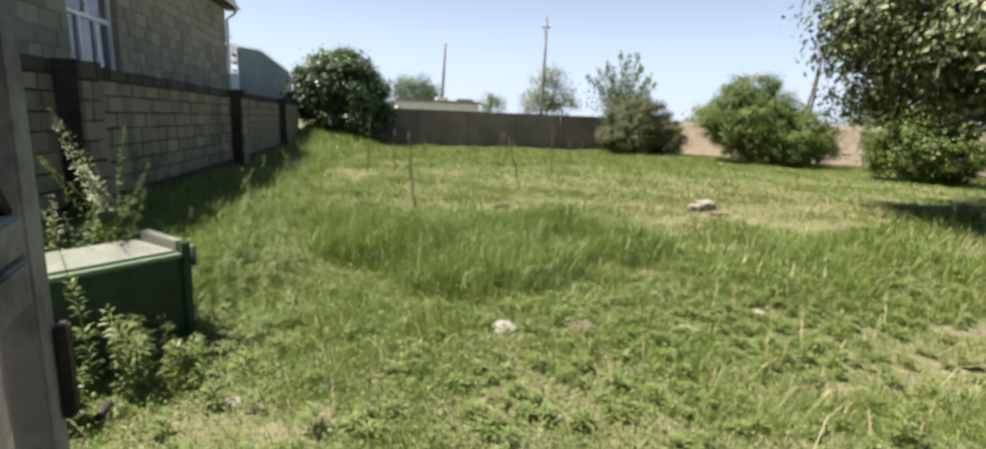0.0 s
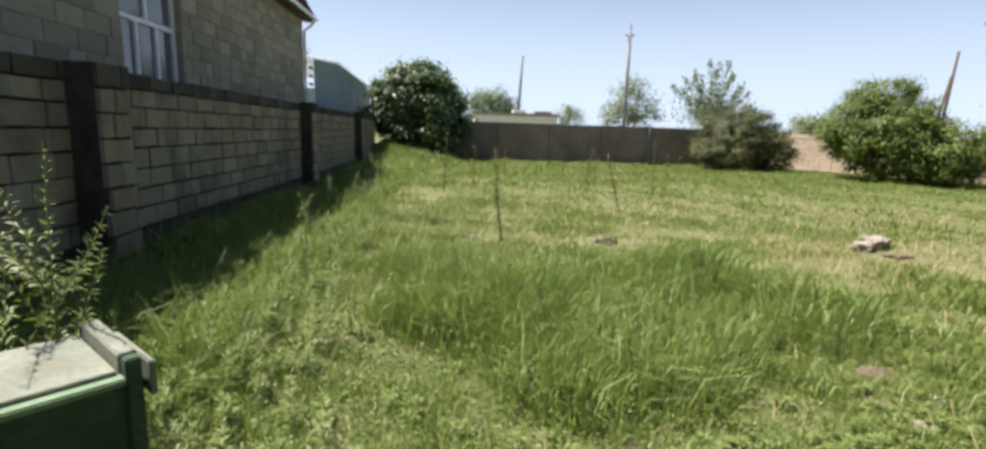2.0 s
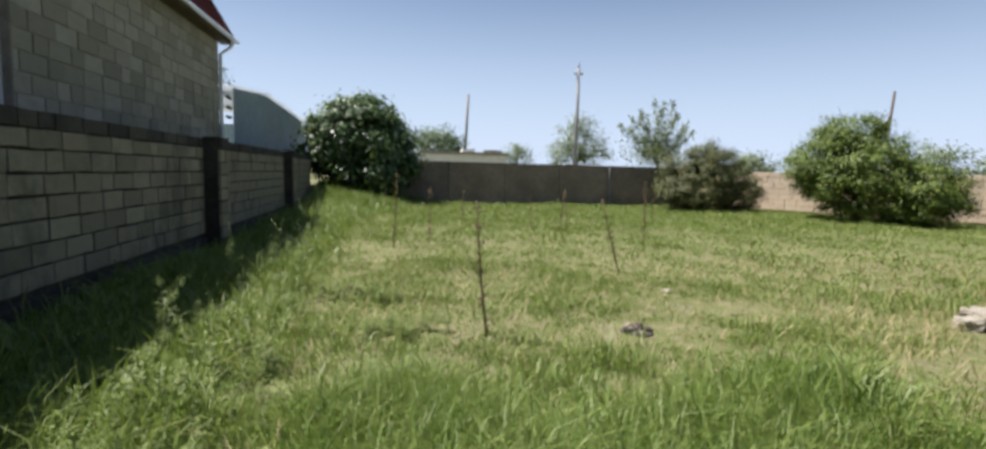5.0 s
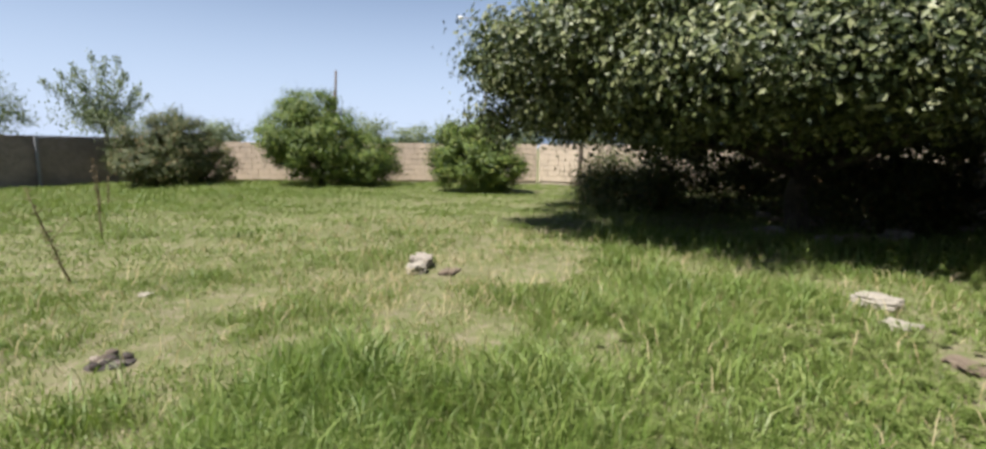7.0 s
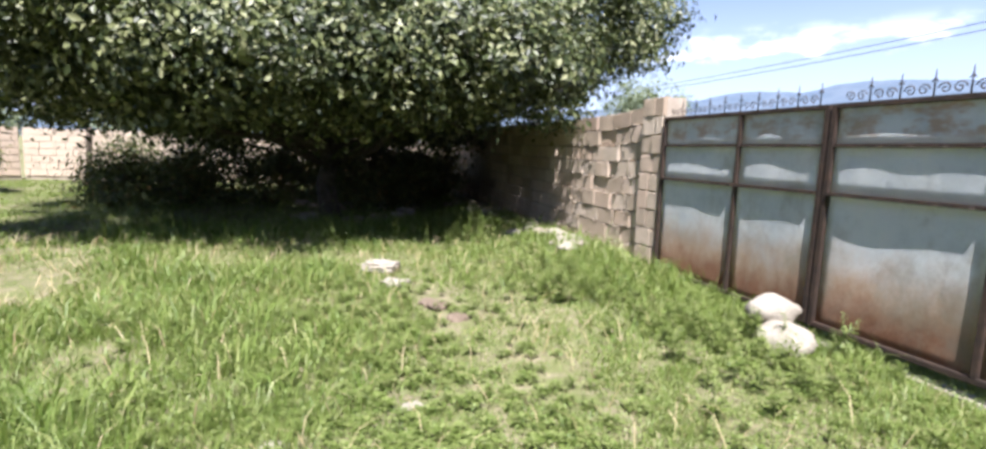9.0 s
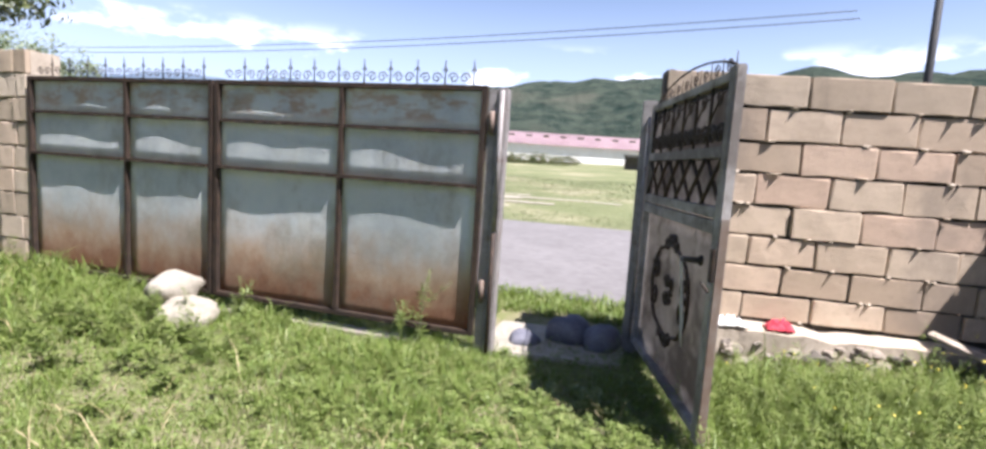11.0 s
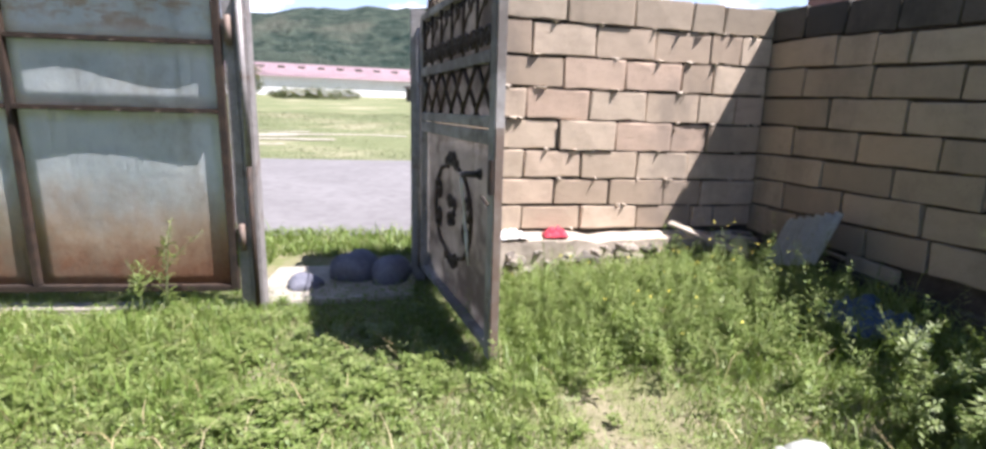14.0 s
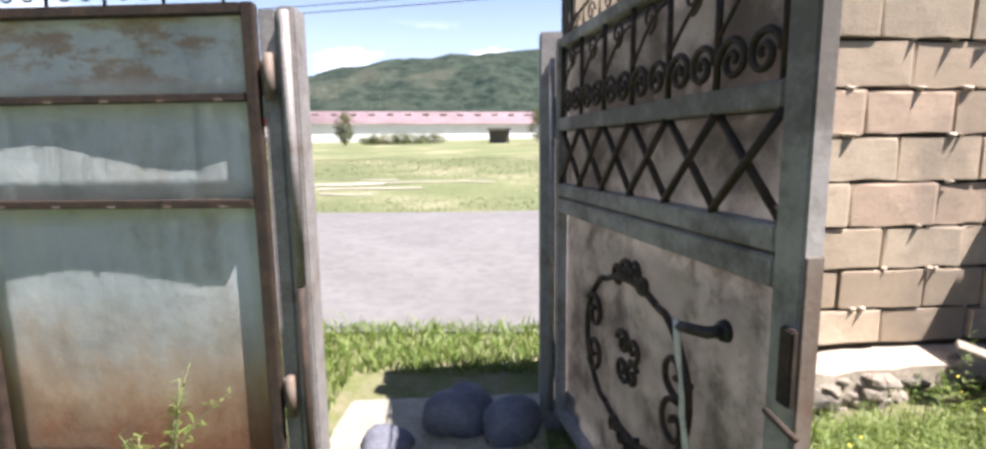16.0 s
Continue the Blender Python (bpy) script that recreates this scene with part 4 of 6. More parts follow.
def wicket():
    """The open door: local x along the leaf from hinge to free edge, y towards the passage, z up."""
    hinge, free = Vector((-1.165, -0.66, 0)), Vector((-1.565, 0.90, 0))
    L = (free - hinge).length
    a = math.atan2(free.y - hinge.y, free.x - hinge.x)
    m = Matrix.Translation((hinge.x, hinge.y, 0.0)) @ Matrix.Rotation(a, 4, "Z")
    d = thing("door_1", m, "open grey steel wicket door with forged scrolls and lattice", "door")
    Z0, Z1 = 0.09, 1.985
    fr = bmesh.new()
    cube(fr, 0, -0.03, Z0, 0.05, 0.03, Z1, None, 0.005)
    cube(fr, L - 0.085, -0.035, Z0 - 0.02, L, 0.018, Z1 + 0.02, None, 0.006)
    for z, h in ((Z0, 0.05), (Z1 - 0.05, 0.05)):
        cube(fr, 0.051, -0.028, z, L - 0.086, 0.028, z + h, None, 0.005)
    part("edge_strip", boxed(L - 0.002, -0.030, Z0, L + 0.006, 0.013, 1.25, None, 0.002), "hinge", d, "rusty door edge")
    part("door_frame", fr, "door_paint", d, "grey steel tube frame")
    for z, h in ((1.165, 0.07), (1.245, 0.06), (1.555, 0.06)):
        part("rail", boxed(0.052, -0.034, z, L - 0.087, 0.02, z + h, None, 0.005), "door_paint", d)
    for z0, z1, k in ((Z0 + 0.05, 1.165, 3.0), (1.30, 1.56, 5.0), (1.61, Z1 - 0.05, 8.0)):
        t = sheet(L - 0.14, z1 - z0, k, 0.006)
        t.transform(Matrix.Translation((0.052, 0.016, z0)) )
        part("panel", t, "door_paint", d, "grey painted sheet")
    # lattice of flat bars
    x0, x1, z0, z1 = 0.055, L - 0.09, 1.308, 1.553
    step = (x1 - x0) / 6
    for k in range(-1, 7):
        for sg in (1, -1):
            xa, xb = x0 + k * step + (0 if sg > 0 else step), x0 + k * step + (step if sg > 0 else 0)
            pa, pb = Vector((xa, -0.018 - 0.006 * sg, z0)), Vector((xb, -0.018 - 0.006 * sg, z1))
            if min(xa, xb) < x0 - 0.01 or max(xa, xb) > x1 + 0.01:
                continue
            part("lattice_bar", tube(bmesh.new(), [pa, pb], 0.012, None, 5), "iron", d, "dark forged bar")
    # forged panel at the top: uprights with scrolls
    z0, z1 = 1.615, Z1 - 0.05
    n = 6
    for k in range(n + 1):
        x = 0.07 + (L - 0.175) * k / n
        part("bar", tube(bmesh.new(), [(x, -0.018, z0), (x, -0.018, z1)], 0.010, None, 5), "iron", d)
        if k == n:
            continue
        w = (L - 0.175) / n
        for sg in (-1, 1):
            c = scroll(x + w / 2 + sg * w * 0.23, z0 + 0.065, w * 0.24, 1.6, math.pi / 2 - sg * math.pi / 2 * 1.0, sg)
            c = [(p[0], -0.02, p[2]) for p in c]
            part("scroll", tube(bmesh.new(), c, 0.010, 0.008, 6), "iron", d, "dark forged scroll")
        c = [(x + 0.012 + (w - 0.024) * t, -0.022, z0 + 0.13 + 0.15 * math.sin(t * math.pi / 2) * (1 if k % 2 else 0.9)) for t in [q / 8 for q in range(9)]]
        part("scroll", tube(bmesh.new(), c, 0.006, None, 5), "iron", d)
        c = [(p[0], -0.02, p[2]) for p in scroll(x + w * 0.5, z1 - 0.06, w * 0.20, 1.4, -math.pi / 2, 1)]
        part("scroll", tube(bmesh.new(), c, 0.006, None, 5), "iron", d)
    # oval ornament on the lower sheet
    cx, cz, rx, rz = L * 0.485, 0.70, L * 0.25, 0.32
    for a0, a1 in ((-60, 60), (120, 240), (62, 118), (242, 298)):
        pts = []
        for q in range(15):
            t = radians(a0 + (a1 - a0) * q / 14)
            pts.append((cx + math.cos(t) * rx, -0.004, cz + math.sin(t) * rz * (1.0 if abs(math.sin(t)) < 0.86 else 0.93)))
        part("oval_bar", tube(bmesh.new(), pts, 0.013, None, 6), "iron", d, "dark forged oval bar")
    spots = [(cx + rx * 0.80, cz + 0.085, 0.075), (cx + rx * 0.80, cz - 0.085, 0.075), (cx - rx * 0.80, cz + 0.085, 0.075), (cx - rx * 0.80, cz - 0.085, 0.075)]
    spots += [(cx - 0.10, cz + rz * 0.96, 0.035), (cx - 0.035, cz + rz * 1.02, 0.04), (cx + 0.035, cz + rz * 1.02, 0.04), (cx + 0.10, cz + rz * 0.96, 0.035)]
    spots += [(cx - 0.10, cz - rz * 0.96, 0.035), (cx - 0.035, cz - rz * 1.02, 0.04), (cx + 0.035, cz - rz * 1.02, 0.04), (cx + 0.10, cz - rz * 0.96, 0.035)]
    spots += [(cx - 0.04, cz + 0.05, 0.045), (cx + 0.04, cz + 0.05, 0.045), (cx - 0.04, cz - 0.05, 0.045), (cx + 0.04, cz - 0.05, 0.045)]
    for k, (x, z, r) in enumerate(spots):
        c = [(p[0], -0.006, p[2]) for p in scroll(x, z, r * 1.15, 1.25, k * 1.3, 1 if k % 2 else -1)]
        part("scroll", tube(bmesh.new(), c, 0.011, None, 6), "iron", d, "dark forged scroll")
    # handle, bolt and tied string
    hd = part("door_handle", tube(bmesh.new(), [(L * 0.83, 0.0, 1.0), (L * 0.83, -0.06, 1.0), (L * 0.80, -0.075, 0.995), (L * 0.765, -0.075, 0.985)], 0.019, 0.015, 8), "chrome_dark", d, "black lever handle")
    part("rosette", tube(bmesh.new(), [(L * 0.83, -0.005, 1.0), (L * 0.83, -0.022, 1.0)], 0.032, 0.026, 12), "chrome_dark", hd)
    st = bmesh.new()
    for k in range(3):
        tube(st, wander((L * 0.76 + 0.006 * k, -0.085, 1.0), (L * 0.765 + 0.012 * k, -0.04, 0.58 - 0.05 * k), 7, 0.006, k), 0.006, None, 5)
    part("string", st, "white_cloth", d, "white string tied to the handle")
    bl = boxed(L - 0.03, -0.055, 0.93, L + 0.010, -0.037, 1.10, None, 0.004)
    part("bolt_plate", bl, "iron", d)
    part("bolt", tube(bmesh.new(), [(L - 0.02, -0.085, 0.92), (L + 0.07, -0.085, 0.90)], 0.008, None, 6), "iron", d)
    for z in (0.35, 1.6):
        part("hinge", tube(bmesh.new(), [(-0.012, 0.0, z), (-0.012, 0.0, z + 0.15)], 0.016, None, 8), "iron", d)
    # forged crest with spikes
    n = 9
    for k in range(n):
        x = 0.1 + (L - 0.2) * k / (n - 1)
        f = tube(bmesh.new(), [(x, 0, Z1), (x, 0, Z1 + 0.10)], 0.006, 0.002, 5)
        part("spike", f, "iron", d)
        if k < n - 1:
            c = [(p[0], 0, p[2]) for p in scroll(x + (L - 0.2) / (n - 1) / 2, Z1 + 0.04, 0.042, 1.3, 0, 1)]
            part("scroll", tube(bmesh.new(), c, 0.005, None, 4), "iron", d)
    c = [(0.05 + (L - 0.1) * q / 20, 0, Z1 + 0.012 + 0.12 * math.sin(q / 20 * math.pi) ** 0.7) for q in range(21)]
    part("arch_bar", tube(bmesh.new(), c, 0.007, None, 5), "iron", d)


wicket()

# ---- trees and bushes ----
def woody(name, base, label, category, lobes, clumps, per, clump_r, leaf, material, trunk_r, trunk_top, limbs, seed, group="", inner=0.35, aspect=0.55, twigs=0):
    t = thing(name, pose(*base), label, category, group)
    r = random.Random(seed)
    tr = bmesh.new()
    tube(tr, wander((0, 0, -0.15), trunk_top, 6, trunk_r * 0.35, seed), trunk_r, trunk_r * 0.6, 10)
    part("trunk", tr, "bark", t)
    for k in range(limbs):
        c = lobes[k % len(lobes)]
        d = Vector((r.gauss(0, 1), r.gauss(0, 1), r.gauss(0.3, 0.6))).normalized()
        end = Vector(c[:3]) + Vector((d.x * c[3], d.y * c[4], d.z * c[5])) * 0.8
        st = Vector(trunk_top) * r.uniform(0.55, 1.0)
        b = bmesh.new()
        pts = wander(st, end, 6, 0.10 * (end - st).length ** 0.7, seed + k)
        tube(b, pts, trunk_r * r.uniform(0.28, 0.48), 0.012, 6)
        for q in range(3):
            e2 = pts[3 + q] + Vector((r.gauss(0, 1), r.gauss(0, 1), r.gauss(0.1, 0.7))) * c[3] * 0.28
            tube(b, wander(pts[3 + q], e2, 3, 0.08, seed + k * 7 + q), trunk_r * 0.12, 0.006, 5)
        part("limb", b, "bark", t)
    P, N = crown_points(lobes, clumps, per, clump_r, seed, inner)
    L = np.random.default_rng(seed).uniform(0.65, 1.3, len(P)) * leaf
    V, T = leaves(P, N, L, seed, aspect)
    ob = new("crown", mesh_arrays("crown", V, T, material))
    ob.parent = t
    tagged(ob, kind="stuff")
    if twigs:
        b = bmesh.new()
        for k in range(twigs):
            c = lobes[k % len(lobes)]
            d = Vector((r.gauss(0, 0.6), r.gauss(0, 0.6), r.uniform(0.5, 1.2))).normalized()
            p0 = Vector(c[:3]) + Vector((d.x * c[3], d.y * c[4], d.z * c[5])) * 0.6
            tube(b, wander(p0, p0 + d * c[5] * r.uniform(0.5, 0.9), 3, 0.05, seed + k), 0.014, 0.004, 4)
        tagged(part("twig_mass", b, "stem_green", t), kind="stuff")
    return t


# walnut whose low crown shades the corner of the yard
woody("walnut_tree", (11.6, 3.7, hz(11.6, 3.7)), "broad dark green walnut tree with low spreading crown", "tree",
      [(0.3, 0.3, 4.3, 4.4, 5.4, 2.6), (-2.9, 3.2, 3.35, 2.5, 2.7, 1.5), (-3.1, 0.4, 3.2, 2.2, 2.6, 1.4), (-2.6, -2.4, 3.4, 2.2, 2.4, 1.3), (-2.0, -4.7, 4.15, 2.1, 2.1, 1.15), (0.6, -5.6, 4.3, 2.3, 1.8, 1.1),
       (0.8, 4.9, 3.4, 3.0, 2.1, 1.5), (3.2, 0.6, 3.3, 2.8, 4.4, 1.8), (-1.8, 1.2, 5.6, 3.2, 4.2, 2.0), (0.2, -2.8, 5.2, 3.2, 3.2, 1.9), (-2.7, 4.3, 3.2, 1.5, 1.6, 0.9), (3.5, -3.5, 3.3, 2.5, 2.5, 1.3), (-4.0, 1.2, 2.9, 1.7, 2.6, 0.95), (-3.8, -2.2, 2.9, 1.6, 2.2, 0.95), (-1.2, 0.0, 2.9, 2.8, 4.5, 0.9), (1.6, 2.0, 2.6, 3.0, 3.5, 0.9), (2.0, -2.0, 2.6, 3.0, 3.5, 0.9), (-3.6, 2.6, 2.2, 0.8, 0.7, 0.55), (-4.3, -0.4, 2.35, 0.7, 0.9, 0.5), (-3.5, -3.6, 3.1, 0.8, 0.8, 0.5), (-2.6, 5.6, 2.6, 0.7, 0.7, 0.6), (-2.2, -6.3, 4.3, 0.9, 1.0, 0.6), (-1.0, -7.2, 4.9, 0.9, 0.7, 0.5), (-4.9, 3.3, 3.4, 0.6, 0.7, 0.6), (4.2, 1.2, 1.9, 1.8, 3.2, 1.2), (3.8, -2.2, 1.8, 1.8, 2.0, 1.1)],
      1500, 215, 0.29, 0.122, "walnut", 0.26, (-0.1, 0.1, 1.7), 16, 3)
woody("bush", (12.0, 25.0, hz(12.0, 25.0)), "round dull green bush with brown lower twigs by the far wall", "bush",
      [(0, 0, 1.35, 2.0, 1.6, 1.3), (-0.6, -0.4, 0.8, 1.7, 1.4, 0.85), (0.9, -0.5, 0.8, 1.5, 1.3, 0.8), (0.3, 0, 2.1, 1.1, 1.1, 0.8)],
      420, 120, 0.16, 0.088, "bush_dull", 0.08, (0, 0, 0.8), 8, 11, "bushes along the boundary", twigs=40)
woody("bush", (15.0, 20.2, hz(15.0, 20.2)), "large leafy bright green bush by the boundary", "bush",
      [(0, 0, 1.6, 1.9, 1.9, 1.5), (0.9, -1.1, 1.1, 1.6, 1.5, 1.05), (-0.7, 0.8, 1.9, 1.4, 1.4, 1.2), (-0.2, 0.3, 2.95, 1.1, 1.1, 0.9), (1.0, -1.6, 0.8, 1.3, 1.2, 0.7)],
      560, 130, 0.17, 0.095, "bush", 0.10, (0, 0, 1.0), 10, 17, "bushes along the boundary", twigs=30)
woody("bush", (16.0, 13.7, hz(16.0, 13.7)), "mixed green bush with sparse pale side by the boundary", "bush",
      [(0, 0, 1.2, 1.2, 1.2, 1.15), (0.2, -0.8, 0.9, 1.0, 0.9, 0.85), (-0.2, 1.0, 1.3, 0.7, 0.7, 1.2), (0, -0.3, 2.0, 0.8, 0.8, 0.7)],
      420, 120, 0.15, 0.088, "bush", 0.08, (0, 0, 0.9), 8, 23, "bushes along the boundary", twigs=30)
woody("fig_tree", (-2.5, 27.0, hz(-2.5, 27.0)), "dense dark fig tree over the corner of the walls", "tree",
      [(0, 0, 2.1, 2.1, 1.9, 1.6), (-1.0, -0.4, 1.6, 1.4, 1.4, 1.1), (1.0, -0.3, 1.5, 1.4, 1.3, 1.1), (0.1, 0, 3.0, 1.4, 1.3, 0.8), (0.3, -0.8, 0.8, 2.0, 1.2, 0.7)],
      430, 80, 0.22, 0.17, "fig", 0.16, (0, 0, 1.4), 10, 31, aspect=0.8)

# ---- grass ----


def path_dist(x, y):
    yy = np.clip(y, -0.1, 4.3)
    return np.hypot(x + 1.05, y - yy)


BARE = [(2.6, 9.3, 0.9, 0.4), (6.3, 8.4, 0.8, 0.45), (3.1, 6.4, 0.5, 0.25), (2.3, 2.5, 0.7, 0.28), (3.65, 2.87, 0.45, 0.2), (5.25, 6.95, 0.7, 0.3), (3.05, 5.5, 0.5, 0.25), (-1.75, 2.35, 0.45, 0.25), (1.15, 8.6, 0.7, 0.4), (4.6, 7.9, 0.9, 0.5), (5.7, 7.0, 1.0, 0.5), (3.4, 7.4, 0.6, 0.3), (-1.95, 1.7, 0.4, 0.5), (-2.3, 1.2, 0.35, 0.35), (4.3, 2.9, 0.9, 0.22), (-0.6, -0.55, 0.75, 0.5)]


def density(x, y):
    d = np.ones_like(x)
    for cx, cy, rx, ry in BARE:
        q = np.hypot((x - cx) / rx, (y - cy) / ry)
        q = q + 0.22 * np.sin(5.1 * x + 2.2 * y) + 0.18 * np.sin(7.7 * y - 4.1 * x)
        d *= 0.24 + 0.76 * sstep(q, 0.30, 1.25)
    n = np.sin(x * 1.7 + 1.3 * np.sin(y * 0.9)) * np.sin(y * 1.9 + 1.1 * np.sin(x * 1.3))
    d *= 0.80 + 0.20 * sstep(n, -0.6, 0.4)
    under = sstep(x, 8.6, 9.6) * sstep(y, 9.0, 7.5)
    d *= 1 - 0.55 * under
    d *= (y > -0.55 - 0.17 * np.maximum(0, -1.15 - x)) | ((x > -4.2) & (y < -0.9) & (y > -2.0))
    d *= ~((x > -4.4) & (x < -4.05))
    d *= ~((x > 4.6) & (y < 0.15)) | (y < -0.9)
    d *= ~((x < -1.1) & (y < -0.55))
    return d


def tallness(x, y):
    """Height of the sward in metres."""
    h = 0.072 + 0.03 * np.sin(x * 2.3 + y) * np.sin(1.9 * y - 0.7 * x)
    h = h * (0.70 + 0.62 * sstep(np.sin(5.3 * x + 2 * np.sin(3.1 * y)) * np.sin(4.7 * y + 2 * np.sin(2.9 * x)), -0.4, 0.6))
    wob = 0.28 * np.sin(2.3 * x + 1.1 * y) + 0.22 * np.sin(3.7 * y - 1.9 * x + 1.0) + 0.12 * np.sin(7 * x + 5 * y)
    tall = sstep(np.hypot((x + 0.0) / 1.75, (y - 5.9) / 1.55) + wob, 1.25, 0.55)
    h = h + 0.20 * tall
    strip_ = sstep(x, -1.9, -2.5) * sstep(y, 2.9, 4.2)
    h = h + 0.16 * strip_
    h = h + 0.09 * sstep(np.hypot((x - 4.2) / 2.6, (y - 5.2) / 1.7) + 1.1 * wob, 1.5, 0.3)
    h = h + 0.12 * sstep(y, 1.6, 0.4) * sstep(x, 1.5, 3.6)
    h = h + 0.06 * sstep(x, -1.3, -2.0) * sstep(y, 2.4, 0.8)
    h = h + 0.14 * sstep(x, 7.2, 8.4) * sstep(x, 11, 9) * sstep(y, 0.5, 1.2) * sstep(y, 8, 6.5)
    h = h + 0.04 * sstep(y, 13, 20)
    h = h + 0.25 * sstep(y, 19, 24) * sstep(x, 0, -2.5)
    h = h * (1 - 0.14 * sstep(np.hypot((x - 1.9) / 2.6, (y - 2.6) / 1.7) + 0.4 * wob, 1.25, 0.6))      # trodden turf by the gate
    for cx, cy, rx, ry in BARE:
        h = h * (1 - 0.40 * sstep(np.hypot((x - cx) / rx, (y - cy) / ry), 1.7, 0.9))
    h = h * (1 - 0.12 * sstep(y, 9, 11) * sstep(y, 19, 14))
    return h


def scatter(n, x0, x1, y0, y1, keep, seed):
    r = np.random.default_rng(seed)
    x, y = r.uniform(x0, x1, n), r.uniform(y0, y1, n)
    k = (r.uniform(0, 1, n) < keep(x, y)) & (r.uniform(0, 1, n) < density(x, y))
    return x[k], y[k], r


def sward():
    # close to the path, further off, far off
    for name, n, box, lo, hi, wd, hmul in (("grass_near", 330000, (-4.1, 3.4, -0.9, 7.6), -1, 3.2, 0.0052, 0.95),
                                            ("grass_mid", 430000, (-4.1, 9.5, -0.9, 12.5), 3.1, 8.5, 0.0080, 0.85),
                                            ("grass_far", 400000, (-4.1, 21.5, -0.6, 27.5), 8.4, 40, 0.015, 0.85)):
        x, y, r = scatter(n, *box, lambda a, b: ((path_dist(a, b) >= lo) & (path_dist(a, b) < hi)).astype(float), 3 + len(name))
        h = tallness(x, y) * r.lognormal(0.0, 0.36, len(x)) * hmul
        h = np.clip(h, 0.02, 0.55)
        w = wd * r.uniform(0.6, 1.4, len(x)) * (1 + 0.5 * (h > 0.2))
        V, T = blades(x, y, h, w, r.uniform(0.15, 1.15, len(x)), 5)
        tagged(new(name, mesh_arrays(name, V, T, "grass")), "thick yellow-green yard grass", "grass", kind="stuff")
    x, y, r = scatter(40000, -2.4, 2.4, 3.8, 8.2, lambda a, b: sstep(np.hypot(a / 1.75, (b - 5.9) / 1.55) + 0.28 * np.sin(2.3 * a + 1.1 * b) + 0.22 * np.sin(3.7 * b - 1.9 * a + 1.0), 1.2, 0.45), 77)
    h = r.uniform(0.18, 0.42, len(x))
    V, T = blades(x, y, h, r.uniform(0.005, 0.010, len(x)), r.uniform(0.15, 0.9, len(x)), 8)
    tagged(new("grass_tuft", mesh_arrays("grass_tuft", V, T, "grass_tall")), "patch of taller deep green grass", "grass", kind="stuff")
    # low broad leaves between the blades
    x, y, r = scatter(200000, -4.1, 6.0, -0.9, 9.0, lambda a, b: np.clip(1.15 - path_dist(a, b) / 4.0, 0, 1), 21)
    z = height(x, y) + r.uniform(0.01, 0.07, len(x)) * (1 + 1.2 * (tallness(x, y) > 0.14))
    N = r.normal(size=(len(x), 3)) * 0.55 + np.array([0, 0, 1.0])
    V, T = leaves(np.stack([x, y, z], 1), N, r.uniform(0.010, 0.028, len(x)), 4, 0.7)
    tagged(new("clover", mesh_arrays("clover", V, T, "clover")), "low clover and broad-leaved weeds in the turf", "grass", kind="stuff")
    # dry straw
    x, y, r = scatter(26000, -3.5, 8.5, 0.3, 12, lambda a, b: 0.22 + 0.6 * sstep(np.hypot((a - 4.2) / 2.6, (b - 7.6) / 1.8), 1.2, 0.3), 31)
    h = r.uniform(0.06, 0.30, len(x))
    V, T = blades(x, y, h, 0.005 + 0.0006 * path_dist(x, y), r.uniform(0.3, 1.6, len(x)), 9)
    tagged(new("dry_grass", mesh_arrays("dry_grass", V, T, "straw")), "dry straw-coloured grass stalks", "grass", kind="stuff")
    # verge and meadow outside the gate
    r = np.random.default_rng(12)
    x, y = r.uniform(-3.5, 7.5, 30000), r.uniform(-2.25, -0.75, 30000)
    h = r.lognormal(0, 0.35, len(x)) * 0.09
    k = ~((np.abs(x + 0.6) < 0.75) & (y > -1.35))
    x, y, h = x[k], y[k], h[k]
    V, T = blades(x, y, h, r.uniform(0.008, 0.016, len(x)), r.uniform(0.2, 1, len(x)), 14)
    tagged(new("verge_grass", mesh_arrays("verge_grass", V, T, "grass")), "grass verge between gate and road", "grass", kind="stuff")
    x, y = r.uniform(-12, 30, 60000), -10.2 - 26 * r.uniform(0, 1, 60000) ** 1.3
    h = r.lognormal(0, 0.4, len(x)) * 0.05
    k = (r.uniform(0, 1, len(x)) < np.where((y < -14) & (y > -20), 0.35, 1))
    x, y, h = x[k], y[k], h[k]
    V, T = blades(x, y, h, 0.015 + 0.0012 * (-10 - y), r.uniform(0.2, 1, len(x)), 15)
    tagged(new("meadow_grass", mesh_arrays("meadow_grass", V, T, "meadow")), "pale green meadow across the road", "grass", kind="stuff")


sward()

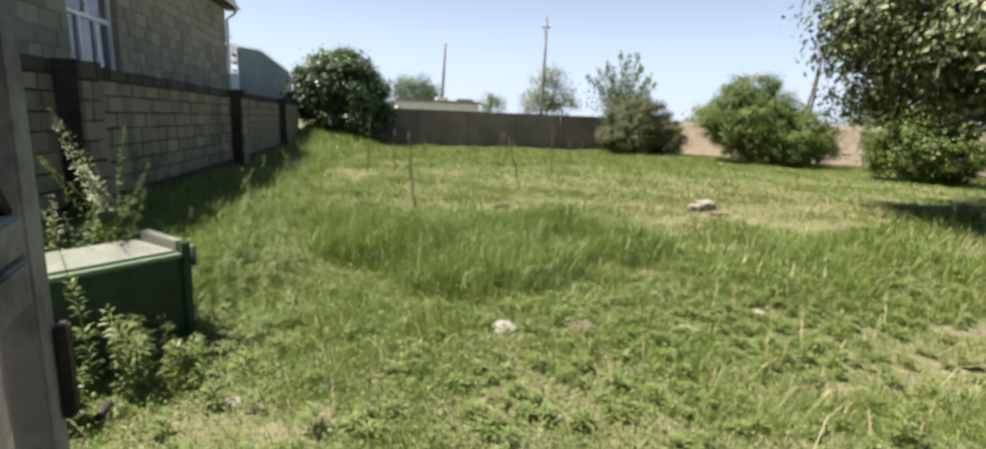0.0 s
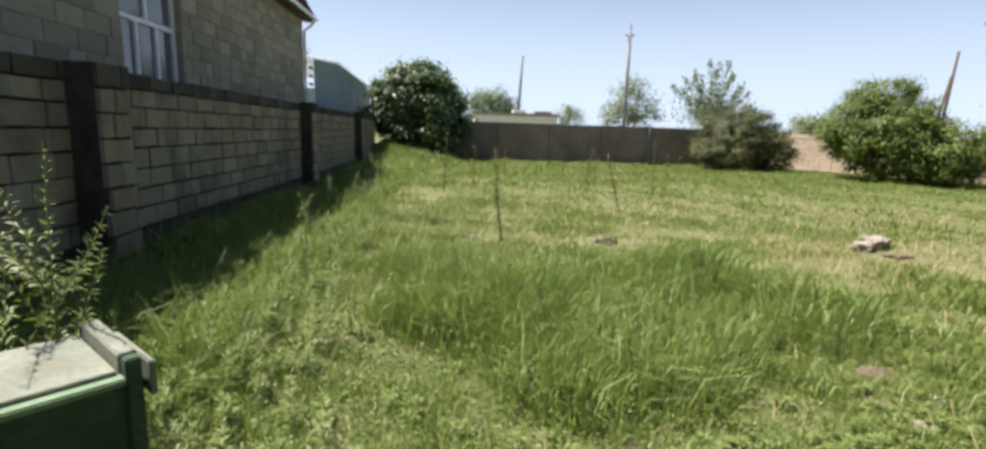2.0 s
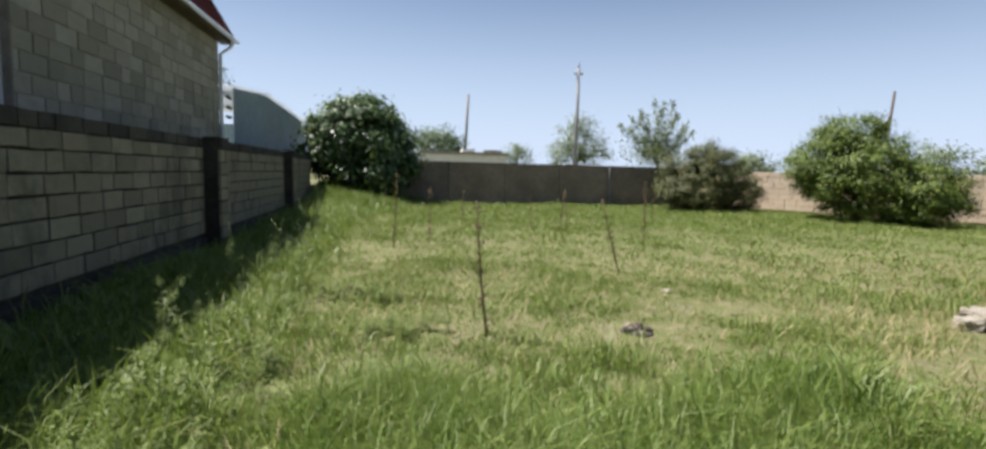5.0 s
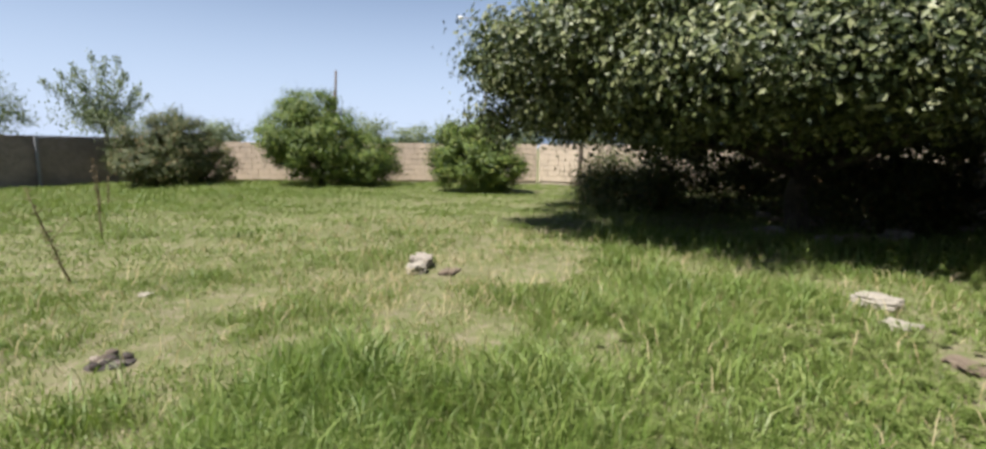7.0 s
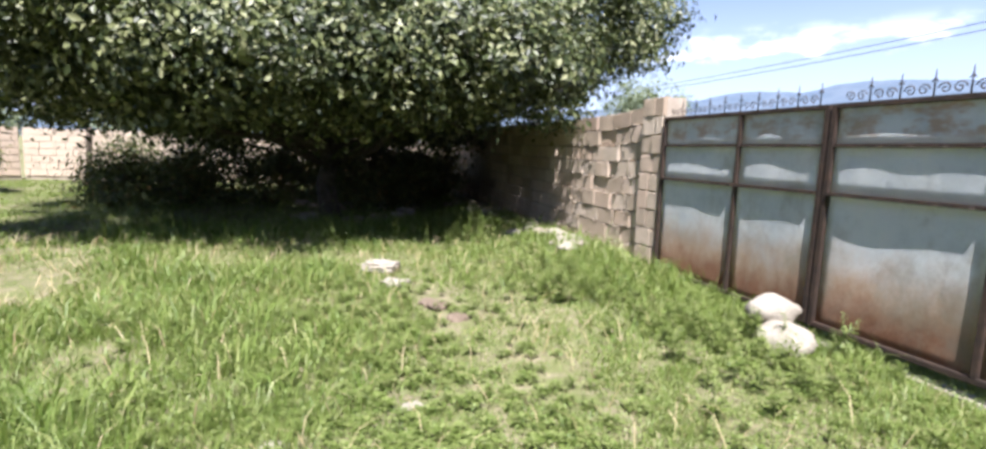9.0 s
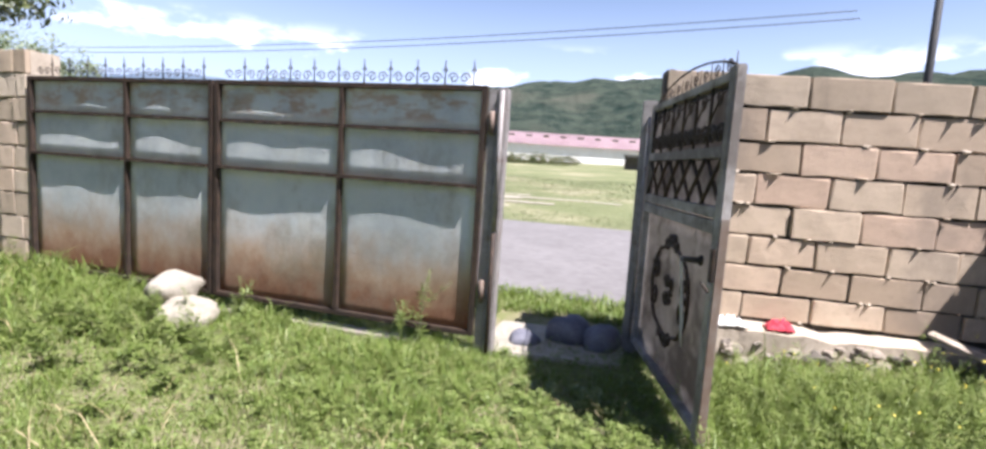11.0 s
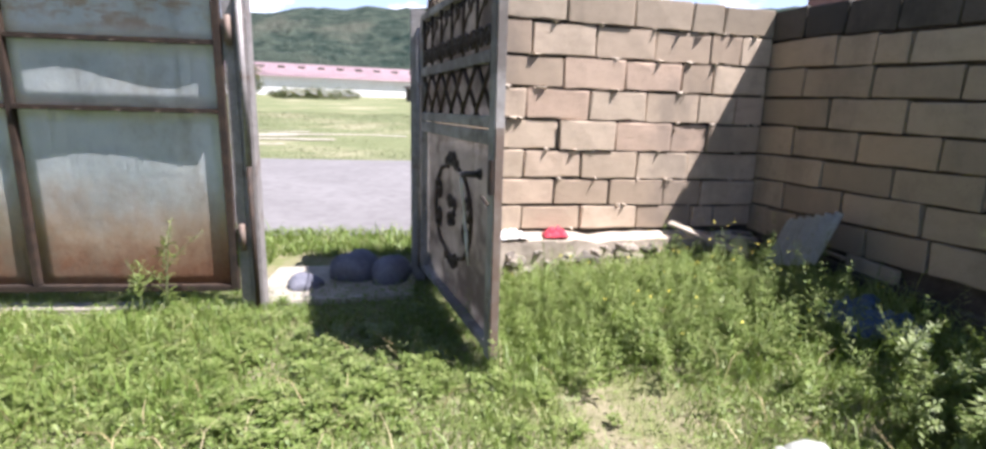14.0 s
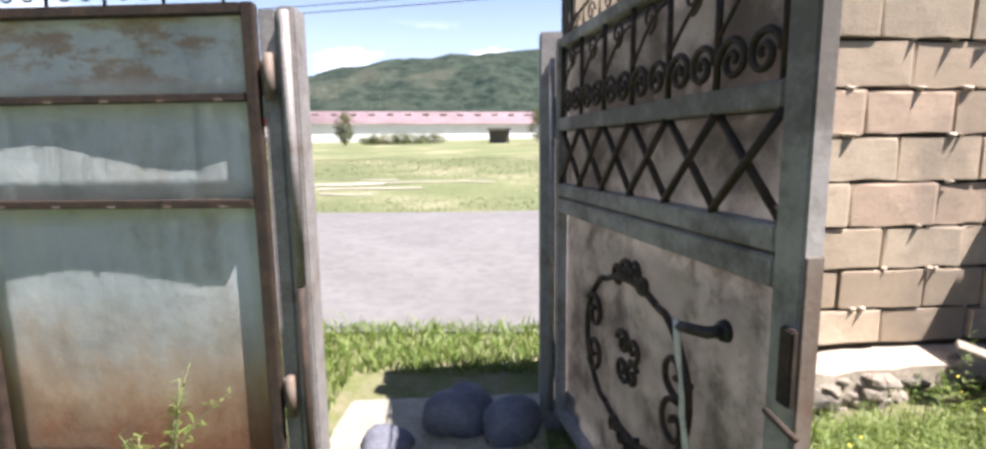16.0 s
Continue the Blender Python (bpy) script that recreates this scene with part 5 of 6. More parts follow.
# ---- weeds ----
def weed_mesh(h, n, leaf, seed, spread=1.0, top_only=0.0, droop=0.5):
    """Stem points, and lance-shaped leaves set round the stem."""
    r = np.random.default_rng(seed)
    lean = r.normal(size=2) * 0.10 * h
    f = np.sort(r.uniform(0.12 + top_only, 1.0, n))
    base = np.stack([lean[0] * f ** 2, lean[1] * f ** 2, f * h], 1)
    a = np.cumsum(np.full(n, 2.4)) + r.normal(size=n) * 0.4
    L = leaf * (1.15 - 0.75 * f) * r.uniform(0.7, 1.2, n) * spread
    up = r.uniform(0.25, 0.9, n)
    d = np.stack([np.cos(a), np.sin(a), up], 1)
    d /= np.linalg.norm(d, axis=1, keepdims=True)
    s = np.stack([-np.sin(a), np.cos(a), np.zeros(n)], 1)
    w = L * 0.09
    V = np.zeros((n, 6, 3), np.float32)
    mid = base + d * (L * 0.5)[:, None]
    tip = base + d * L[:, None] * np.array([1, 1, 1 - droop])
    V[:, 0] = base
    V[:, 1], V[:, 2] = mid - s * w[:, None], mid + s * w[:, None]
    q = base + d * (L * 0.8)[:, None] * np.array([1, 1, 1 - droop * 0.6])
    V[:, 3], V[:, 4] = q - s * w[:, None] * 0.6, q + s * w[:, None] * 0.6
    V[:, 5] = tip
    T = np.array([[0, 1, 2], [1, 3, 4], [1, 4, 2], [3, 5, 4]])[None] + (np.arange(n) * 6)[:, None, None]
    stem = [(lean[0] * t ** 2, lean[1] * t ** 2, h * t) for t in (0, 0.3, 0.6, 0.85, 1.0)]
    return V.reshape(-1, 3), T.reshape(-1, 3), stem


def weed(x, y, h, n, leaf, seed, label, group="", mat="weed", branches=0):
    t = thing("weed", pose(x, y, hz(x, y) - 0.02), label, "weed", group)
    V, T, stem = weed_mesh(h, n, leaf, seed)
    part("stem", tube(bmesh.new(), stem, 0.004 + 0.003 * h, 0.0015, 5), "stem_green", t)
    vs, ts = [V], [T]
    r = random.Random(seed)
    for k in range(branches):
        z = h * r.uniform(0.15, 0.7)
        v2, t2, s2 = weed_mesh(h * r.uniform(0.35, 0.6), max(6, n // 2), leaf * 0.8, seed * 13 + k)
        m = Matrix.Translation((0, 0, z)) @ Matrix.Rotation(r.uniform(0, 6.3), 4, "Z") @ Matrix.Rotation(r.uniform(0.3, 0.75), 4, "Y")
        mm = np.array(m)
        v2 = v2 @ mm[:3, :3].T + mm[:3, 3]
        ts.append(t2 + sum(len(q) for q in vs))
        vs.append(v2)
        part("side_stem", tube(bmesh.new(), [m @ Vector(p) for p in s2], 0.004, 0.0012, 4), "stem_green", t)
    ob = new("foliage", mesh_arrays("foliage", np.concatenate(vs), np.concatenate(ts), mat))
    ob.parent = t
    return t


G = "tall weeds"
# round the green crate and in the corner by the wall
for x, y, h, n, lf, k, br in ((-2.76, 3.98, 1.42, 150, 0.085, 3, 9), (-2.96, 3.73, 0.86, 90, 0.085, 4, 6), (-2.80, 3.75, 0.86, 80, 0.085, 5, 4), (-2.62, 3.95, 0.80, 60, 0.08, 7, 2), (-2.42, 2.84, 0.82, 120, 0.085, 18, 0), (-2.18, 2.75, 0.34, 60, 0.13, 6, 6), (-1.98, 2.85, 0.28, 50, 0.13, 8, 5),
                              (-2.38, 2.5, 0.32, 60, 0.13, 9, 6), (-2.62, 2.25, 0.34, 60, 0.12, 10, 5), (-2.30, 2.95, 0.38, 60, 0.13, 11, 6), (-3.50, 1.74, 0.66, 110, 0.17, 12, 0), (-3.50, 1.95, 0.86, 130, 0.17, 13, 0), (-3.50, 2.19, 0.86, 130, 0.17, 14, 0), (-3.30, 1.68, 0.40, 90, 0.10, 19, 9), (-3.15, 2.0, 0.42, 90, 0.10, 21, 9),
                              (-3.25, 1.50, 0.44, 70, 0.085, 15, 9), (-3.12, 1.72, 0.36, 70, 0.08, 16, 9), (-3.4, 1.75, 0.50, 70, 0.085, 17, 9)):
    weed(x, y, h, n, lf, k, "tall pale green weed with narrow leaves", G, "weed", br)
for x, y, h, k in ((-2.95, 10.4, 0.85, 31), (-2.75, 11.2, 0.60, 32), (-2.65, 11.9, 0.55, 33), (-2.85, 8.3, 0.62, 34), (-2.55, 7.2, 0.42, 35), (-2.45, 6.4, 0.40, 36), (-2.95, 12.9, 0.7, 37), (-3.0, 15.5, 0.9, 38), (-2.9, 17.0, 1.0, 39)):
    weed(x, y, h, 44, 0.11, k, "upright seeding weed at the edge of the shade", "weeds along the wall", "weed", 3)
for x, y, h, k in ((0.38, 0.16, 0.62, 41), (0.55, 0.12, 0.35, 42), (1.95, 0.2, 0.4, 43), (2.15, 0.55, 0.35, 44), (2.6, 0.7, 0.35, 45)):
    weed(x, y, h, 40, 0.10, k, "thin pale weed in front of the wide gate", "weeds at the gate", "weed", 3)


def weed_bed():
    """Bushy weeds in the corner, along the shade and under the tree, past counting."""
    for name, zones, leaf, mat in (("weed_bed", [(-2.6, 0.35, 0.95, 0.60, 260, 0.30), (-2.4, 0.0, 0.9, 0.35, 130, 0.24), (-3.2, 0.6, 0.5, 0.7, 130, 0.40), (-2.0, 0.3, 0.5, 0.5, 90, 0.22), (-3.4, 2.6, 0.5, 0.6, 30, 0.3)], 0.058, "weed"),
                                   ("weed_edge", [(-0.3, 0.9, 1.4, 0.6, 300, 0.085), (0.8, 3.2, 1.9, 1.3, 420, 0.065), (3.2, 3.9, 1.8, 1.3, 420, 0.075), (-1.9, 3.6, 0.5, 1.0, 60, 0.15), (-2.35, 5.0, 0.45, 1.6, 190, 0.24), (-2.45, 8.5, 0.45, 2.4, 170, 0.26), (-2.7, 13.5, 0.4, 3.5, 130, 0.32), (-2.9, 19.5, 0.4, 3.5, 90, 0.5), (-1.74, 10.62, 0.40, 0.24, 24, 0.17), (-1.03, 8.78, 0.40, 0.24, 24, 0.17), (5.22, 12.47, 0.40, 0.24, 24, 0.17), (-1.31, 10.14, 0.40, 0.24, 24, 0.17), (3.46, 4.89, 0.40, 0.24, 24, 0.17), (3.80, 5.61, 0.40, 0.24, 24, 0.17), (-1.04, 7.77, 0.40, 0.24, 24, 0.17)], 0.075, "weed"),
                                   ("weed_shade", [(9.0, 3.3, 0.7, 2.6, 150, 0.40), (8.2, 1.6, 1.2, 0.9, 70, 0.35), (10.2, 7.0, 1.2, 1.0, 70, 0.4), (2.6, 1.0, 1.2, 0.5, 90, 0.22), (4.5, 1.4, 1.2, 0.8, 90, 0.28)], 0.10, "weed")):
        r = np.random.default_rng(len(name))
        vs, ts, off = [], [], 0
        for cx, cy, sx, sy, cnt, h in zones:
            for k in range(cnt):
                x, y = cx + r.normal() * sx * 0.6, cy + r.normal() * sy * 0.6
                if y < -0.45 or x < -4.05:
                    continue
                V, T, _ = weed_mesh(h * r.uniform(0.55, 1.35), 42, leaf * r.uniform(0.8, 1.4), int(r.integers(1e6)))
                vs.append(V + np.array([x, y, hz(x, y)]))
                ts.append(T + off)
                off += len(V)
        ob = new(name, mesh_arrays(name, np.concatenate(vs), np.concatenate(ts), mat))
        tagged(ob, "dense bushy green weeds", "weeds", kind="stuff")
    r = np.random.default_rng(5)
    n = 70
    x, y = -2.85 + r.normal(size=n) * 0.45, 0.35 + r.normal(size=n) * 0.45
    k = y > -0.4
    x, y = x[k], y[k]
    P = np.stack([x, y, height(x, y) + r.uniform(0.26, 0.46, len(x))], 1)
    V, T = leaves(P, r.normal(size=(len(x), 3)) * 0.4 + np.array([0, 0, 1.0]), 0.016, 3, 1.0, 0.1)
    tagged(new("wild_flowers", mesh_arrays("wild_flowers", V, T, "flower")), "tiny yellow wild flowers over the weeds", "flowers", kind="stuff")


weed_bed()


def dry_stalk(x, y, h, lx, ly, seed):
    t = thing("dry_stalk", pose(x, y, hz(x, y) - 0.03), "tall dry brown seed stalk standing in the grass", "weed", "dry stalks")
    r = random.Random(seed)
    pts = [Vector((lx * f, ly * f, h * f)) + Vector((r.gauss(0, 0.008), r.gauss(0, 0.008), 0)) for f in (0, 0.2, 0.4, 0.6, 0.8, 1.0)]
    part("stem", tube(bmesh.new(), pts, 0.013, 0.006, 6), "stem_dry", t)
    b = bmesh.new()
    for k in range(46):
        f = r.uniform(0.1, 1.0)
        p = Vector((lx * f, ly * f, h * f))
        d = Vector((r.gauss(0, 1), r.gauss(0, 1), r.uniform(0, 0.8))).normalized()
        q = p + d * r.uniform(0.02, 0.06)
        tube(b, [p, q, q + d * 0.01], 0.004, 0.009, 4)
    tagged(part("seed_head_mass", b, "stem_dry", t), kind="stuff")
    for k in range(2):
        f = r.uniform(0.35, 0.6)
        p = Vector((lx * f, ly * f, h * f))
        e = p + Vector((r.gauss(0, 0.12), r.gauss(0, 0.12), 0.25))
        part("side_stem", tube(bmesh.new(), wander(p, e, 3, 0.015, seed + k), 0.006, 0.003, 5), "stem_dry", t)


for a in ((-0.34, 8.6, 1.25, -0.12, 0.0, 1), (2.25, 11.6, 1.15, -0.28, 0.1, 2), (3.75, 13.8, 1.35, -0.05, 0.0, 3), (-1.15, 13.9, 1.4, 0.05, 0.0, 4), (-0.42, 15.0, 1.1, 0.0, 0.0, 5),
          (2.8, 16.4, 1.05, 0.15, 0.0, 6), (2.3, 17.0, 0.9, -0.1, 0.0, 7), (5.6, 17.5, 0.9, 0.0, 0.0, 8), (3.4, 17.5, 1.1, -0.12, 0, 9), (6.8, 19.5, 0.8, 0.05, 0, 10), (0.7, 18.5, 0.9, 0.02, 0, 11)):
    dry_stalk(*a)

# ---- stones, slabs, rubble ----
def stone(x, y, r, mat, seed, label, squash=0.7, dz=0.0, group="", sx=1.0, rot=0.0, name="stone"):
    b = rock(r, seed, squash, 3, 0.34)
    b.transform(Matrix.Rotation(rot, 4, "Z") @ Matrix.Diagonal((sx, 1, 1, 1)))
    ob = solo(name, b, mat, label, "stone", group)
    ob.matrix_world = pose(x, y, hz(x, y) + dz + r * squash * 0.40)
    return ob


stone(2.30, 0.44, 0.225, "rock_pale", 6.0, "big pale limestone lying in front of the wide gate", 0.80, -0.02, "stones at the wide gate", 1.15)
stone(2.47, 0.37, 0.175, "rock_pale", 2.6, "big pale limestone resting on another stone", 0.75, 0.19, "stones at the wide gate", 1.1, 0.6)
stone(-0.63, -0.64, 0.168, "rock_dark", 3.0, "dark grey river stone on the threshold", 1.0, 0.035, "dark stones in the doorway", 1.12, 0.5)
stone(-0.90, -0.55, 0.135, "rock_dark", 4.0, "dark grey rounded stone on the threshold", 1.0, 0.035, "dark stones in the doorway", 1.1, 0.2)
stone(-0.30, -0.42, 0.115, "rock_dark", 5.0, "small dark grey stone on the threshold", 0.75, 0.02, "dark stones in the doorway", 1.15, 1.0)
elbow = thing("pipe_elbow", pose(-2.68, 1.76, hz(-2.68, 1.76) + 0.03, 0, 0, 205), "dirty white bent plastic pipe lying in the grass", "pipe")
part("bend", tube(bmesh.new(), [(-0.10, 0.03, 0.04), (-0.05, 0.015, 0.062), (0.0, 0.0, 0.068), (0.045, -0.018, 0.055), (0.07, -0.04, 0.02), (0.08, -0.05, -0.04)], 0.046, 0.046, 16), "pipe_white", elbow)
part("socket", tube(bmesh.new(), [(-0.125, 0.037, 0.031), (-0.085, 0.026, 0.046)], 0.055, 0.055, 16), "pipe_white", elbow)
for x, y, r, k in ((-0.10, 3.33, 0.085, 7), (1.46, 3.98, 0.06, 9), (1.70, 5.18, 0.10, 10), (1.75, 4.25, 0.085, 12), (-1.64, 3.80, 0.05, 13), (-1.28, 2.70, 0.045, 14), (2.3, 10.2, 0.07, 15), (2.05, 3.5, 0.075, 16), (-1.7, 2.6, 0.05, 17)):
    stone(x, y, r, "rock_pale", k, "pale stone lying in the grass", 0.5, -0.012, "loose stones in the grass", 1.2, k)
for x, y, r, k in ((0.45, 3.22, 0.11, 18), (1.70, 4.62, 0.12, 19), (1.42, 4.25, 0.07, 20), (3.65, 2.8, 0.10, 21)):
    stone(x, y, r, "soil_clod", k, "flat grey-brown stone sunk into the turf", 0.4, -0.01, "loose stones in the grass", 1.25, k)
stick = tube(bmesh.new(), wander((1.20, 3.22, hz(1.2, 3.2) + 0.05), (1.32, 3.08, hz(1.3, 3.1) + 0.05), 4, 0.006, 2), 0.014, 0.010, 7)
solo("stick", stick, "rock_pale", "short pale broken stick on the grass", "stick")


def slab(x, y, sx, sy, sz, rot, mat, label, tilt=0.0, name="slab", dz=0.0):
    b = bmesh.new()
    cube(b, -sx / 2, -sy / 2, 0, sx / 2, sy / 2, sz, None, min(0.015, sz * 0.25))
    bmesh.ops.subdivide_edges(b, edges=[e for e in b.edges if e.calc_length() > 0.04], cuts=3, use_grid_fill=True)
    for v in b.verts:
        n3 = noise.noise_vector(v.co * 9 + Vector((x * 7, y * 5, 0)))
        v.co += Vector((n3.x * sx * 0.14, n3.y * sy * 0.14, n3.z * sz * 0.2))
    r = random.Random(int(x * 100))
    for v in b.verts:
        v.co += Vector((r.gauss(0, 0.010), r.gauss(0, 0.010), r.gauss(0, 0.006)))
    ob = solo(name, b, mat, label, name)
    ob.matrix_world = pose(x, y, hz(x, y) + dz, tilt, 0, rot)
    return ob


slab(5.62, 3.28, 0.40, 0.28, 0.12, 70, "rock_pale", "pale broken concrete slab in the grass")
slab(4.85, 3.22, 0.28, 0.22, 0.07, 55, "rock_pale", "small pale concrete slab in the grass")
slab(4.05, 2.95, 0.30, 0.2, 0.04, 30, "soil_clod", "worn flat stone slab sunk into the path")
slab(4.86, 8.42, 0.34, 0.25, 0.14, 20, "mortar", "grey broken concrete block on the grass", 6)
slab(4.60, 8.30, 0.20, 0.22, 0.12, 50, "rock_pale", "small pale chunk of block beside a bigger one", -8)
slab(4.80, 7.95, 0.30, 0.2, 0.03, 10, "soil_clod", "thin flat stone on bare soil")

heap = thing("ash_heap", pose(1.08, 8.55, hz(1.08, 8.55)), "small burnt ash heap with charred lumps", "ash heap")
b = rock(0.15, 33.0, 0.14, 3, 0.3)
part("ash_bed", b, "ash", heap)
for k in range(12):
    rr = random.Random(k + 60)
    b = rock(rr.uniform(0.02, 0.05), k + 60.0, 0.8, 2, 0.4)
    b.transform(Matrix.Translation((rr.gauss(0, 0.065), rr.gauss(0, 0.05), 0.025)))
    part("lump", b, rr.choice(("ash", "wood_dark", "ash", "rock_brown")), heap)

rr = random.Random(90)
for k in range(70):
    x = 5.6 + 8.2 * rr.random() ** 1.1
    y = 0.30 - 0.046 * (x - 5.2) + abs(rr.gauss(0, 0.28))
    stone(x, y, rr.uniform(0.05, 0.14), rr.choice(("rock_pale", "rock_pale", "rock_brown")), 100 + k, "broken pale building stone piled along the wall", rr.uniform(0.4, 0.75), 0.04, "rubble along the block wall", rr.uniform(1, 1.6), rr.random() * 6, "rubble_stone")
for k in range(14):
    x, y = 9.4 + rr.random() * 5.0, 1.2 + rr.random() * 4
    slab(x, y, rr.uniform(0.25, 0.5), rr.uniform(0.2, 0.35), rr.uniform(0.06, 0.18), rr.random() * 180, rr.choice(("rock_brown", "concrete")), "discarded building block lying in the shade", rr.uniform(-10, 10), "discarded_block")

# ---- threshold and ledge ----
th = bmesh.new()
cube(th, -1.09, -0.95, -0.10, 0.02, -0.12, 0.035, None, 0.012)
for v in th.verts:
    v.co += Vector((0, 0.12 * (v.co.x + 0.5), 0.008 * noise.noise(v.co * 5)))
solo("threshold", th, "rock_pale", "pale worn concrete threshold of the wicket", "threshold", kind="structure")
sill = boxed(0.03, -0.10, -0.15, 4.66, 0.08, 0.045, None, 0.02)
solo("gate_sill", sill, "mortar", "low rough concrete sill under the wide gate", "sill", kind="structure")
ue, ve = Vector((-0.9857, -0.1687, 0)), Vector((-0.1687, 0.9857, 0))
o = Vector((-1.22, -0.73, 0))
led = bmesh.new()
n = 26
rows = []
for k in range(n + 1):
    s = 2.95 * k / n
    f = 0.26 + 0.05 * noise.noise((s * 2.3, 1, 0)) - 0.02 * s
    zt = 0.33 - 0.02 * s + 0.05 * noise.noise((s * 4, 3, 0))
    p = [o + ue * s + ve * -0.02, o + ue * s + ve * f, o + ue * s + ve * (f + 0.02), o + ue * s + ve * -0.02]
    rows.append([led.verts.new((p[0].x, p[0].y, zt + 0.02)), led.verts.new((p[1].x, p[1].y, zt)), led.verts.new((p[2].x, p[2].y, -0.2)), led.verts.new((p[3].x, p[3].y, -0.2))])
for a, c in zip(rows, rows[1:]):
    for j in range(4):
        led.faces.new((a[j], c[j], c[(j + 1) % 4], a[(j + 1) % 4]))
led.faces.new(rows[0])
led.faces.new(rows[-1][::-1])
bmesh.ops.recalc_face_normals(led, faces=led.faces[:])
ledge = solo("ledge", led, "mortar_light", "rough rubble footing with a cement top below the block wall", "ledge", kind="structure")
for k in range(90):
    s, z = 2.9 * rr.random(), rr.uniform(0.0, 0.27)
    f = 0.26 + 0.05 * noise.noise((s * 2.3, 1, 0)) - 0.02 * s
    b = rock(rr.uniform(0.03, 0.075), k + 200.0, 0.75, 2, 0.75)
    for fc in b.faces:
        fc.smooth = False
    c = o + ue * s + ve * (f - rr.uniform(0, 0.22) * (z > 0.26))
    b.transform(Matrix.Translation((c.x, c.y, z)))
    part("stone", b, rr.choice(("rock_brown", "rock_brown", "concrete_dark", "mortar")), ledge)


def crumple(w, d, h, seed, material, name, label, m):
    bm = bmesh.new()
    bmesh.ops.create_grid(bm, x_segments=18, y_segments=14, size=0.5)
    for v in bm.verts:
        e = max(abs(v.co.x), abs(v.co.y)) * 2
        v.co = Vector((v.co.x * w * (1 + 0.25 * noise.noise((v.co.x * 4, v.co.y * 4, seed))), v.co.y * d * (1 + 0.25 * noise.noise((v.co.y * 4, v.co.x * 4, seed + 5))),
                       h * max(0.0, (1 - e ** 2)) * (0.6 + 0.8 * noise.noise((v.co.x * 7, v.co.y * 7, seed))) + 0.02 * noise.noise((v.co.x * 16, v.co.y * 16, seed))))
    for f in bm.faces:
        f.smooth = True
    bmesh.ops.solidify(bm, geom=bm.faces[:], thickness=0.006)
    ob = solo(name, bm, material, label, name)
    ob.matrix_world = m


crumple(0.20, 0.13, 0.09, 1.0, "red_cloth", "red_rag", "crumpled red rag on the rubble ledge", pose(-2.22, -0.74, 0.345, 0, 0, 10))
crumple(0.26, 0.16, 0.07, 4.0, "white_cloth", "white_rag", "crumpled white plastic rag on the rubble ledge", pose(-1.85, -0.68, 0.35, 0, 0, 15))
crumple(0.55, 0.42, 0.15, 7.0, "blue_sack", "blue_sack", "blue plastic sack lying in the shaded weeds", pose(-3.75, 0.75, hz(-3.75, 0.75) + 0.03, 0, 0, 80))
pl = boxed(-0.33, -0.07, 0, 0.33, 0.07, 0.025)
ob = solo("plank", pl, "wood_grey", "short weathered plank thrown against the ledge", "plank")
ob.matrix_world = pose(-3.42, -0.52, 0.36, 0, -16, -35)
cs = corrugated(0.58, 0.42, 0.095, 0.028)
ob = solo("corrugated_sheet", cs, "zinc", "bent piece of grey corrugated metal leaning in the corner", "metal sheet")
ob.matrix_world = Matrix.Translation((-3.78, -0.34, 0.21)) @ Matrix.Rotation(radians(90), 4, "Z") @ Matrix.Rotation(radians(-17), 4, "Y") @ Matrix.Rotation(radians(-34), 4, "X")

